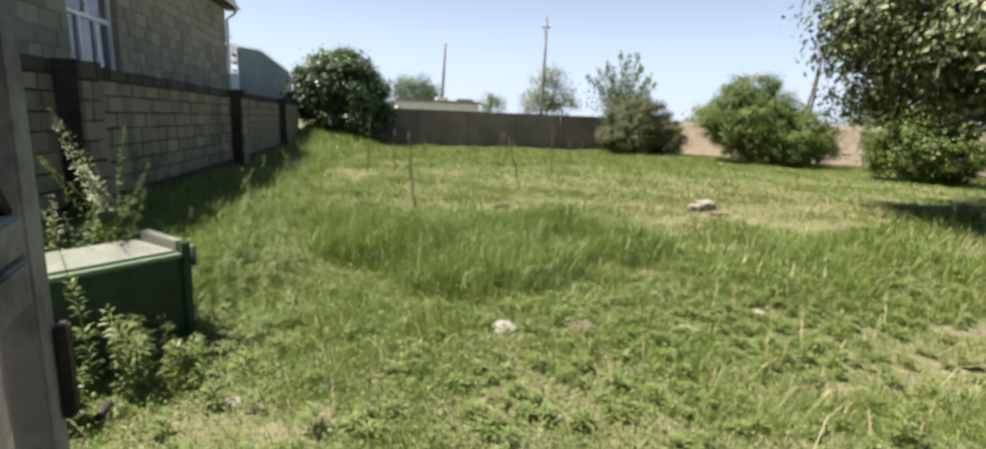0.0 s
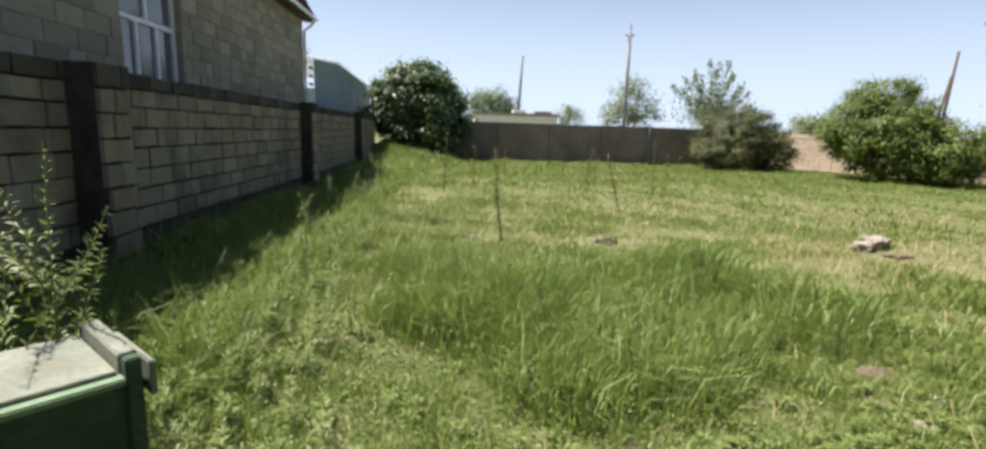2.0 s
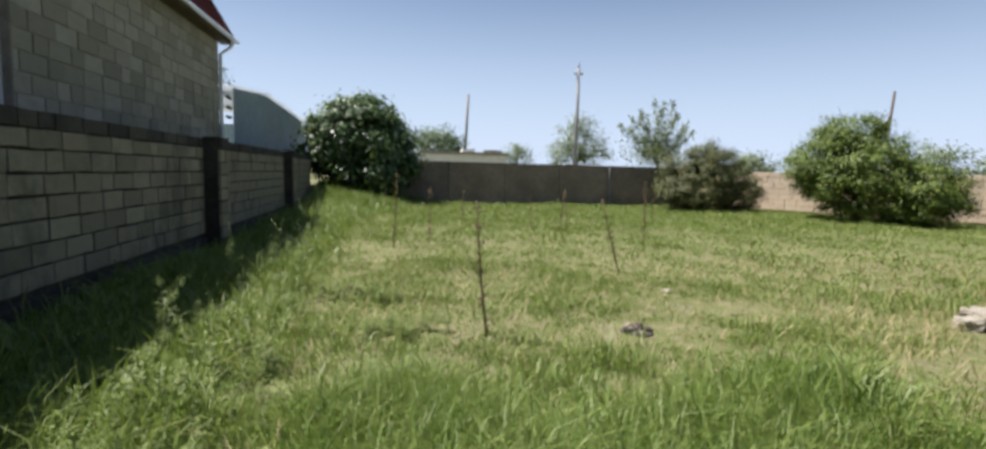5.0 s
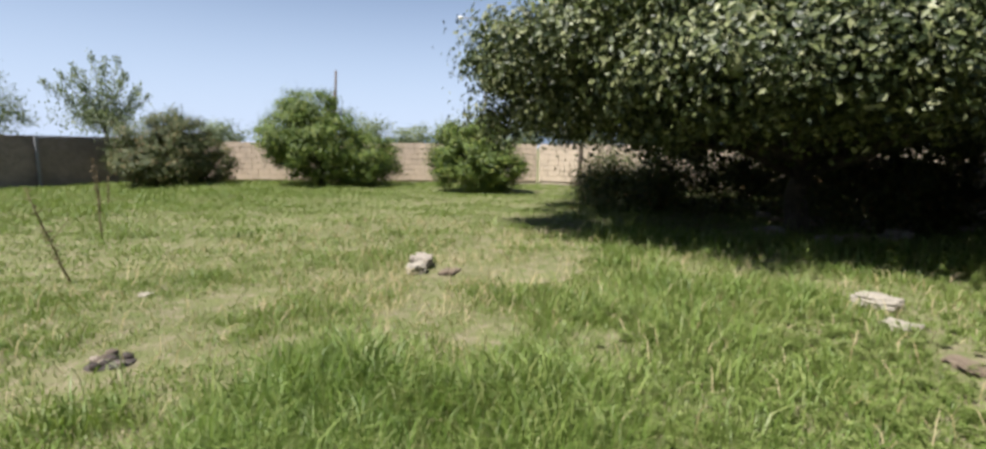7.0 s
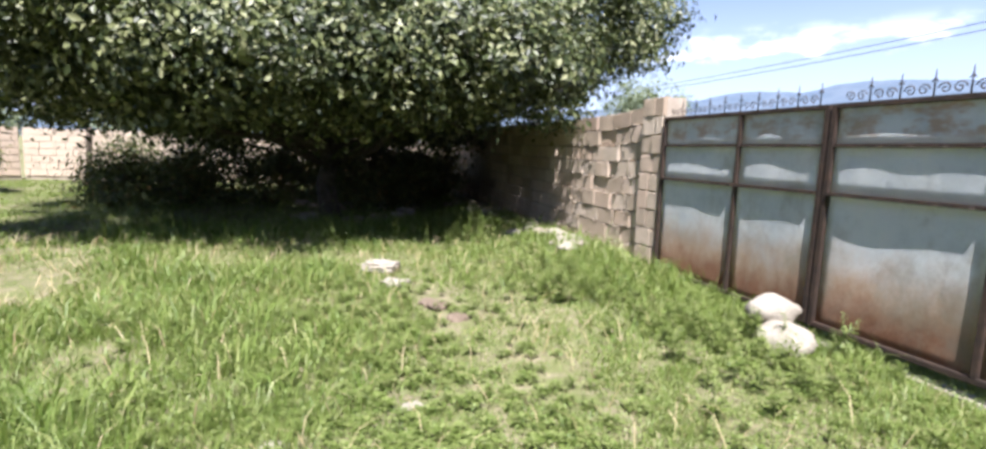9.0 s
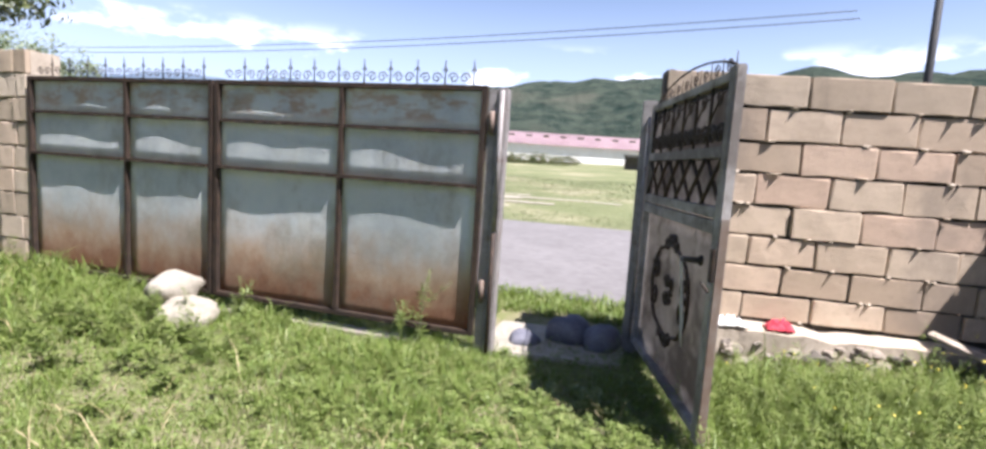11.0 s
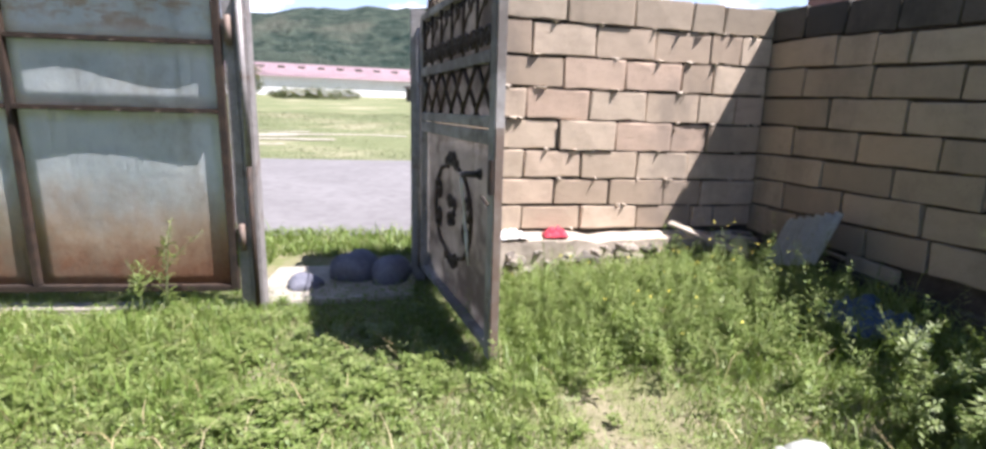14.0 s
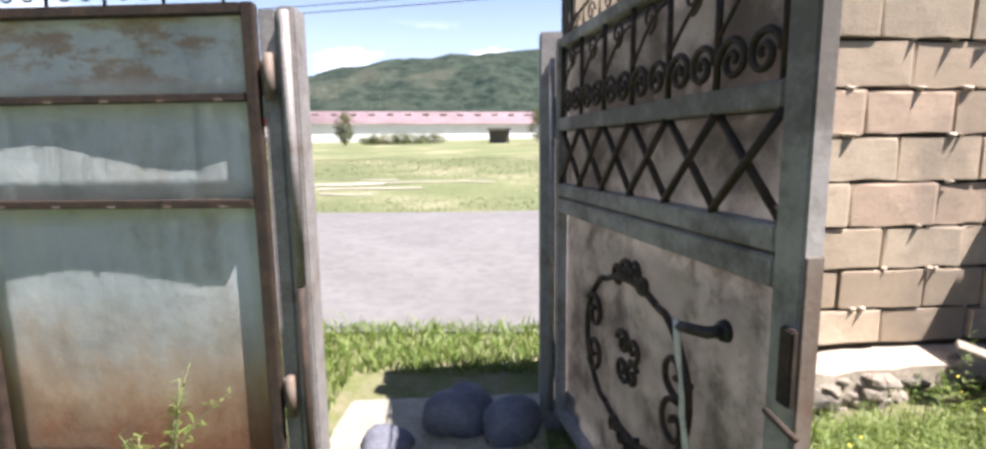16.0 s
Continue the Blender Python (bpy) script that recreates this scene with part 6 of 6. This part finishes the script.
# ---- green crate ----
def crate():
    A, B = Vector((-3.12, 2.45, 0)), Vector((-2.13, 3.47, 0))
    L = (B - A).length
    a = math.atan2(B.y - A.y, B.x - A.x)
    c = thing("crate", Matrix.Translation((A.x, A.y, hz(-2.8, 3.0) - 0.02)) @ Matrix.Rotation(a, 4, "Z"), "old wooden crate with peeling green and pink paint", "crate")
    H, D = 0.65, 0.50
    part("front_panel", boxed(0.03, 0.0, 0.02, L - 0.03, 0.025, H - 0.03, None, 0.004), "paint_green_shade", c, "green plank side, its shade painted in as dark green")
    part("front_board", boxed(0.06, -0.012, 0.05, L * 0.46, -0.001, H - 0.06, None, 0.004), "paint_red", c, "dark red-brown board, paint flaking")
    part("patch", boxed(0.10, -0.020, H - 0.20, L * 0.40, -0.013, H - 0.07, None, 0.003), "paint_pink", c, "pale pink flaking patch")
    part("back_panel", boxed(0.03, D - 0.025, 0.02, L - 0.03, D, H - 0.03, None, 0.004), "paint_green_shade", c)
    part("end_panel", boxed(0.03, 0.026, 0.02, 0.055, D - 0.026, H - 0.03, None, 0.004), "paint_green", c, "light green end")
    part("end_panel", boxed(L - 0.055, 0.026, 0.02, L - 0.03, D - 0.026, H - 0.03, None, 0.004), "paint_green_shade", c)
    part("lid", boxed(0.0, -0.02, H - 0.028, L - 0.04, D + 0.02, H, None, 0.006), "paint_green", c, "light green lid, paint peeling")
    part("lid_board", boxed(L * 0.44, 0.03, H + 0.002, L - 0.06, D + 0.01, H + 0.016, None, 0.004), "paint_faded", c, "cream bleached board")
    part("lid_board", boxed(0.07, 0.07, H + 0.002, L * 0.42, D + 0.03, H + 0.02, None, 0.004), "paint_pink", c, "pinkish brown board")
    for x in (0.0, L - 0.05):
        part("post", boxed(x, -0.03, 0.0, x + 0.05, 0.02, H + 0.07, None, 0.006), "paint_green_shade" if x else "wood_grey", c)
        part("post", boxed(x, D - 0.02, 0.0, x + 0.05, D + 0.03, H + 0.05, None, 0.006), "paint_green_shade", c)
    part("slat", boxed(L - 0.055, 0.03, H - 0.05, L + 0.005, D - 0.03, H + 0.075, None, 0.005), "paint_faded", c, "pale green end slat")
    part("slat", boxed(L + 0.030, 0.0, H - 0.10, L + 0.052, D * 0.8, H + 0.03, None, 0.005), "paint_faded", c, "whitish end slat")
    m = Matrix.Rotation(radians(16), 4, "Y")
    part("brace", boxed(-0.02, -0.06, 0.0, 0.06, -0.035, H * 0.98, m), "paint_green", c, "slanting pale green brace")


crate()

# ---- undergrowth under the walnut, boundary post ----
for x, y, sx, sy, h, k in ((14.6, 1.8, 1.4, 1.6, 1.0, 51), (14.9, 5.4, 1.3, 1.7, 1.1, 52), (13.2, 7.6, 1.0, 1.2, 0.9, 53), (12.9, 2.6, 1.2, 1.2, 0.9, 54), (16.5, 8.2, 1.2, 1.4, 1.0, 55), (17.0, 3.5, 1.4, 2.0, 1.2, 56), (16.5, 0.6, 1.2, 1.0, 1.0, 57)):
    woody("shrub", (x, y, hz(x, y)), "scraggy undergrowth shrub in deep shade", "bush",
          [(0, 0, h * 0.5, sx * 1.3, sy * 1.3, h * 0.65), (0.5, 0.9, h * 0.9, sx * 0.5, sy * 0.6, h * 0.6), (-0.4, -0.8, h * 0.7, sx * 0.6, sy * 0.5, h * 0.6)], 130, 55, 0.26, 0.10, "bush_dull", 0.05, (0, 0, h * 0.5), 6, k, "undergrowth below the walnut", inner=0.05, twigs=70)
bp = tube(bmesh.new(), wander((20.6, 11.3, -0.1), (20.55, 11.25, 1.85), 5, 0.02, 3), 0.10, 0.085, 9)
solo("wooden_post", bp, "wood_dark", "dark weathered wooden post at the boundary", "post")

# ---- beyond the far wall ----
bld = thing("outbuilding", pose(0.9, 45, 0), "low pale grey flat-roofed outbuilding beyond the wall", "building")
part("wall", boxed(0, 0, -0.3, 6.7, 5, 2.65, None, 0.01), "whitewash", bld)
part("roof", boxed(-0.2, -0.2, 2.65, 6.9, 5.2, 2.85, None, 0.02), "concrete", bld, "grey slab roof")
part("roof_vent", boxed(3.2, 0.4, 2.85, 4.2, 1.5, 3.12, None, 0.03), "whitewash", bld)
part("roof_vent", boxed(4.9, 0.2, 2.85, 6.3, 1.0, 3.05, None, 0.03), "concrete", bld)
FT = "trees beyond the far wall"


def whippy_tree(base, shoots, seed):
    """A pollarded tree: long upright shoots fan out of a low head, leafy along their length."""
    t = thing("far_tree", pose(*base), "pollarded tree with long upright leafy shoots", "tree", FT)
    r = random.Random(seed)
    part("trunk", tube(bmesh.new(), wander((0, 0, -0.15), (0, 0, 2.6), 5, 0.06, seed), 0.2, 0.15, 9), "bark", t)
    P = []
    for k in range(shoots):
        f = 2 * (k + 0.5) / shoots - 1 + r.uniform(-0.06, 0.06)
        end = Vector((f * 3.9, r.uniform(-1.4, 1.4), 9.2 - 3.4 * abs(f) ** 1.4 + r.uniform(-1.3, 0.5)))
        pts = wander((0, 0, 2.4), end, 7, 0.16, seed + k)
        part("limb", tube(bmesh.new(), pts, 0.05, 0.010, 5), "bark", t)
        for _ in range(170):
            q = r.uniform(0.22, 1.0) * 6.999
            p = pts[int(q)].lerp(pts[int(q) + 1], q - int(q))
            P.append(p + Vector((r.gauss(0, 1), r.gauss(0, 1), r.gauss(0, 1))) * (0.42 - 0.042 * q))
    for _ in range(1500):
        P.append(Vector((r.gauss(0, 1.5), r.gauss(0, 0.9), 3.6 + r.gauss(0, 0.75))))
    P = np.array(P)
    V, T = leaves(P, np.random.default_rng(seed).normal(size=P.shape) + np.array([0, 0, 0.5]), 0.27, seed)
    ob = new("crown", mesh_arrays("crown", V, T, "tree_far"))
    ob.parent = t
    tagged(ob, kind="stuff")


woody("far_tree", (3.5, 59, 0), "round dark tree beyond the wall", "tree", [(0, 0, 3.8, 2.5, 2.2, 1.9)], 110, 50, 0.4, 0.24, "fig", 0.2, (0, 0, 2.5), 5, 61, FT)
woody("far_tree", (17.2, 56, 0), "airy grey-green tree beyond the wall", "tree", [(0, 0, 4.6, 2.6, 2.2, 2.0), (-1.2, 0, 3.2, 2.2, 2, 1.4), (1.5, 0, 3.2, 2, 2, 1.3), (0.3, 0, 6.1, 1.2, 1.2, 1.2)], 120, 40, 0.5, 0.24, "tree_far", 0.16, (0, 0, 3.2), 9, 62, FT, inner=0.05, twigs=30)
whippy_tree((24.4, 53, 0), 15, 67)
woody("far_tree", (12.2, 62, 0), "small grey-green tree beyond the wall", "tree", [(0, 0, 2.9, 1.7, 1.6, 1.5)], 40, 40, 0.4, 0.24, "tree_far", 0.14, (0, 0, 2), 5, 64, FT, inner=0.1)
for k, (x, y, h) in enumerate(((45, 42.5, 4.6), (48.5, 39.5, 4.0), (52, 35.5, 5.0), (57, 30, 4.0), (60, 22, 4.4), (62, 14, 4.0), (60, 6, 4.6), (41, 47, 4.2), (34, 52, 3.8))):
    woody("far_tree", (x, y, 0), "hazy tree on the horizon beyond the yard", "tree", [(0, 0, h * 0.65, 2.6, 2.6, h * 0.36), (1.2, 1, h * 0.5, 2, 2, h * 0.3)], 55, 40, 0.5, 0.3, "tree_far", 0.14, (0, 0, h * 0.5), 5, 70 + k, "horizon trees", inner=0.1)


def pole(x, y, h, r0, label, name="utility_pole", lean=(0, 0), arm=False, mat="pole_grey"):
    p = thing(name, pose(x, y, hz(x, y)), label, "pole", "poles" if name == "utility_pole" else "")
    part("mast", tube(bmesh.new(), [(0, 0, -0.3), (lean[0] * 0.5, lean[1] * 0.5, h * 0.5), (lean[0], lean[1], h)], r0, r0 * 0.75, 9), mat, p)
    if arm:
        part("crossarm", boxed(lean[0] - 0.35, lean[1] - 0.05, h - 0.55, lean[0] + 0.35, lean[1] + 0.05, h - 0.45), mat, p)
        for sx in (-0.3, 0.3):
            part("insulator", tube(bmesh.new(), [(lean[0] + sx, lean[1], h - 0.45), (lean[0] + sx, lean[1], h - 0.28)], 0.045, 0.03, 7), "pvc", p)
        part("tip", tube(bmesh.new(), [(lean[0], lean[1], h), (lean[0] + 0.05, lean[1], h + 0.5)], 0.05, 0.03, 6), mat, p)
    return p


pole(13.3, 45.5, 9.8, 0.17, "tall grey concrete utility pole", arm=True)
pole(7.5, 70.5, 10.7, 0.22, "tall grey wooden utility pole", lean=(0.4, 0))
pole(28.4, 32.2, 6.9, 0.10, "weathered wooden utility pole behind the bush", lean=(0.5, 0), mat="wood_dark")
pole(27.6, 32.0, 5.4, 0.09, "short prop pole leaning on a utility pole", lean=(1.0, 0.1), mat="wood_dark")
pole(-8.5, -15.2, 8.6, 0.13, "thin black utility pole across the wall", mat="cable")
sl = pole(30.5, 21.0, 9.5, 0.09, "slim grey street lamp with two arms", "street_lamp")
for sgn in (-1, 1):
    part("arm", tube(bmesh.new(), [(0, 0, 9.4), (0.3 * sgn, -0.9 * sgn, 9.8), (0.4 * sgn, -1.4 * sgn, 9.85)], 0.04, None, 6), "pole_grey", sl)
    part("lamp_head", rock(0.22, 300.0 + sgn, 0.5, 2, 0.05), "whitewash", sl).location = (0.45 * sgn, -1.6 * sgn, 9.85)

for k, (dy, dz) in enumerate(((0, 0), (0.5, -0.45))):
    pts = []
    for q in range(25):
        f = q / 24
        x = -8.5 + 70 * f
        pts.append((x, -22.5 + dy - 4.5 * f, 8.3 + dz + 0.9 * (2 * f - 1) ** 2 - 0.4))
    solo("power_cable", tube(bmesh.new(), pts, 0.022, None, 5), "cable", "thin dark overhead power cable over the road", "cable", "overhead cables")

woody("far_tree", (23.6, -12.2, hz(23.6, -12.2)), "pale green roadside tree beyond the block wall", "tree", [(0, 0, 4.2, 2.2, 2.0, 1.4), (-1.2, 0.6, 3.6, 1.6, 1.5, 1.2), (1.3, -0.4, 3.5, 1.6, 1.5, 1.1)], 150, 50, 0.28, 0.17, "tree_far", 0.14, (0, 0, 3.0), 8, 65, inner=0.1, twigs=20)
woody("far_tree", (-9.0, 24.5, 0), "dark leafy treetop behind the metal shed", "tree", [(0, 0, 4.6, 1.7, 1.5, 0.75), (1.3, -0.8, 4.3, 0.9, 0.9, 0.6)], 70, 40, 0.24, 0.17, "fig", 0.16, (0, 0, 3.4), 6, 66, inner=0.1)

# ---- across the road ----
wh = thing("warehouse", pose(-12, -106, hz(0, -98) - 0.2, 0, 0, 16), "long low white warehouse with pale pink roof", "warehouse")
part("wall", boxed(0, -14, -0.5, 56, 0, 3.3, None, 0.02), "whitewash", wh)
ro = bmesh.new()
for (ya, za), (yb, zb) in (((0.6, 3.2), (-7, 5.9)), ((-7, 5.9), (-14.6, 3.2))):
    ro.faces.new([ro.verts.new(p) for p in ((-0.6, ya, za), (56.6, ya, za), (56.6, yb, zb), (-0.6, yb, zb))])
bmesh.ops.solidify(ro, geom=ro.faces[:], thickness=0.15)
part("roof", ro, "roof_pink", wh, "faded pink roof")
for k in range(14):
    part("roof_window", boxed(8 + 3.4 * k, -4.6, 4.72, 9.2 + 3.4 * k, -4.2, 5.25, None, 0.02), "concrete_dark", wh)
for x, y, w, rot in ((-22, -92, 14, 10), (46, -90, 13, -6), (-4, -112, 30, 2)):
    h2 = thing("far_house", pose(x, y, hz(x, y) - 0.2, 0, 0, rot), "low far house with bright red roof", "house", "houses across the meadow")
    part("wall", boxed(0, -7, -0.3, w, 0, 3.2, None, 0.02), "whitewash", h2)
    ro = bmesh.new()
    for (ya, za), (yb, zb) in (((0.6, 3.1), (-3.5, 5.2)), ((-3.5, 5.2), (-7.6, 3.1))):
        ro.faces.new([ro.verts.new(p) for p in ((-0.5, ya, za), (w + 0.5, ya, za), (w + 0.5, yb, zb), (-0.5, yb, zb))])
    bmesh.ops.solidify(ro, geom=ro.faces[:], thickness=0.12)
    part("roof", ro, "roof_redbright", h2, "bright red roof")
sh = thing("field_shed", pose(0.5, -72, hz(0, -72) - 0.1), "small dark open field shed", "shed")
part("roof", boxed(-0.3, -2.2, 2.0, 3.0, 0.2, 2.15, None, 0.02), "concrete_dark", sh)
for x in (0, 2.6):
    for y in (0, -2):
        part("post", boxed(x, y - 0.1, 0, x + 0.1, y, 2.0), "wood_dark", sh)
part("back_wall", boxed(0.1, -2.1, 0, 2.6, -2.0, 1.95), "concrete_dark", sh)
for k, (x, y, r, h) in enumerate(((22.6, -70, 1.2, 4.4), (-3.6, -66, 1.6, 4.4), (-6.5, -70, 1.8, 4.0))):
    woody("field_tree", (x, y, hz(x, y)), "small leafy tree in the meadow", "tree", [(0, 0, h * 0.55, r, r, h * 0.45)], 60, 40, 0.3, 0.22, "bush_dull", 0.1, (0, 0, h * 0.4), 5, 90 + k, "meadow trees")
for k in range(7):
    x, y = 11 + 1.6 * k, -74 + (k % 3)
    woody("field_shrub", (x, y, hz(x, y)), "low shrub in the meadow", "bush", [(0, 0, 0.7, 1.3, 1.0, 0.8)], 26, 36, 0.3, 0.2, "bush_dull", 0.05, (0, 0, 0.5), 4, 110 + k, "meadow shrubs")
rg = random.Random(17)
for k in range(26):
    x0, y0 = rg.uniform(-8, 22), -14.2 - 5.5 * rg.random() ** 1.3
    strip("dry_strip", y0 - rg.uniform(0.15, 0.5), y0, x0, x0 + rg.uniform(1.2, 5.0), 0.035, "rock_pale", "pale bare gravel patch in the meadow", 0.9, 16)

# ---- walls of single blocks ----
block_wall("wall_south_1", (-4.2, -1.24), FRONT_A, 0.33, [(0, 2.25), (1, 2.29)], 0.245, 0.52, 0.22, "block_front", "block_worn", "joint_dark", "tan limestone block wall beside the wicket", 4, drips=3, loose=0.006,
           beds=[(0.3, (2.255, 2.013, 1.765, 1.514, 1.256, 1.005, 0.765, 0.53, 0.33)), (3.0, (2.29, 2.025, 1.764, 1.518, 1.282, 1.04, 0.81, 0.588, 0.372))],
           joints=[(0.52, 0.83, 1.37, 1.96), (0.32, 0.62, 1.16, 1.70, 2.24), (0.57, 0.88, 1.42, 1.96), (0.31, 0.69, 1.20, 1.73, 2.27), (0.57, 0.93, 1.47, 1.98),
                   (0.74, 1.25, 1.77, 2.28), (0.58, 0.96, 1.49, 2.0), (0.43, 0.66, 1.21, 1.75, 2.28)])
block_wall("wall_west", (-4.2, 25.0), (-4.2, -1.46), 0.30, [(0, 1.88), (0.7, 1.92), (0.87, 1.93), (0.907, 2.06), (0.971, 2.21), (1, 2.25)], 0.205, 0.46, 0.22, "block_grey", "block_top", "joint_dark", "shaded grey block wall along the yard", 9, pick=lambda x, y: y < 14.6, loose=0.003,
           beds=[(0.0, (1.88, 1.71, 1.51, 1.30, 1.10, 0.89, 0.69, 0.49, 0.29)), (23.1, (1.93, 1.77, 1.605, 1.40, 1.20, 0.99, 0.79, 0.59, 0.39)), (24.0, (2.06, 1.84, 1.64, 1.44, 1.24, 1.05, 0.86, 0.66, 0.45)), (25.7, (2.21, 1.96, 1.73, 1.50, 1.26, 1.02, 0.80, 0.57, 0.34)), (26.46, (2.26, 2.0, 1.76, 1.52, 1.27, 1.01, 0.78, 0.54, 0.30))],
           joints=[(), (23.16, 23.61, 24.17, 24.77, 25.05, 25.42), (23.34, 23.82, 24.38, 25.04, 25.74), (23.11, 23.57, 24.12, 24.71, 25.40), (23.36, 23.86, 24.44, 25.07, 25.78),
                   (23.13, 23.60, 24.13, 24.73, 25.38), (23.60, 23.89, 24.47, 25.13, 25.80)], swap=(21.2, "block_corner"))
block_wall("wall_south_2", (4.72, 0.0), (5.2, -0.02), 0.0, [(0, 2.27), (1, 2.27)], 0.235, 0.36, 0.30, "block_tan", "block_front", "mortar_light", "block pier at the end of the wide gate", 2, loose=0.005)
block_wall("wall_south_3", (5.205, -0.13), (20.6, -0.85), 0.0, [(0, 2.20), (0.06, 2.14), (0.3, 2.16), (1, 2.3)], 0.235, 0.48, 0.24, "block_tan", "block_front", "mortar", "uneven tan block wall beyond the wide gate", 14, pick=lambda x, y: x < 13, loose=0.010, drips=6)
block_wall("wall_east", (20.7, -0.9), (21.5, 13.5), 0.0, [(0, 1.85), (1, 1.78)], 0.235, 0.5, 0.22, "block_tan", "block_tan", "mortar_light", "sunlit tan block wall on the far side", 19, pick=lambda x, y: False, loose=0.006)
block_wall("wall_northeast", (21.5, 13.6), (13.6, 27.7), 0.0, [(0, 1.78), (1, 1.7)], 0.235, 0.5, 0.22, "block_tan", "block_tan", "mortar_light", "sunlit tan block wall behind the bushes", 24, pick=lambda x, y: False, loose=0.006)
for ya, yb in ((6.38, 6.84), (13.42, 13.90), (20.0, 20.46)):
    # the core's near-black south side has its shade painted in along with mould
    block_wall("pillar", (-3.94, yb), (-3.94, ya), 0.12, [(0, 1.93), (1, 1.93)], 0.212, 0.46, 0.26, "block_grey", "block_top", "mould_shade_dark", "block pillar of the boundary wall, its side black with mould and painted shade", int(ya), loose=0.003)
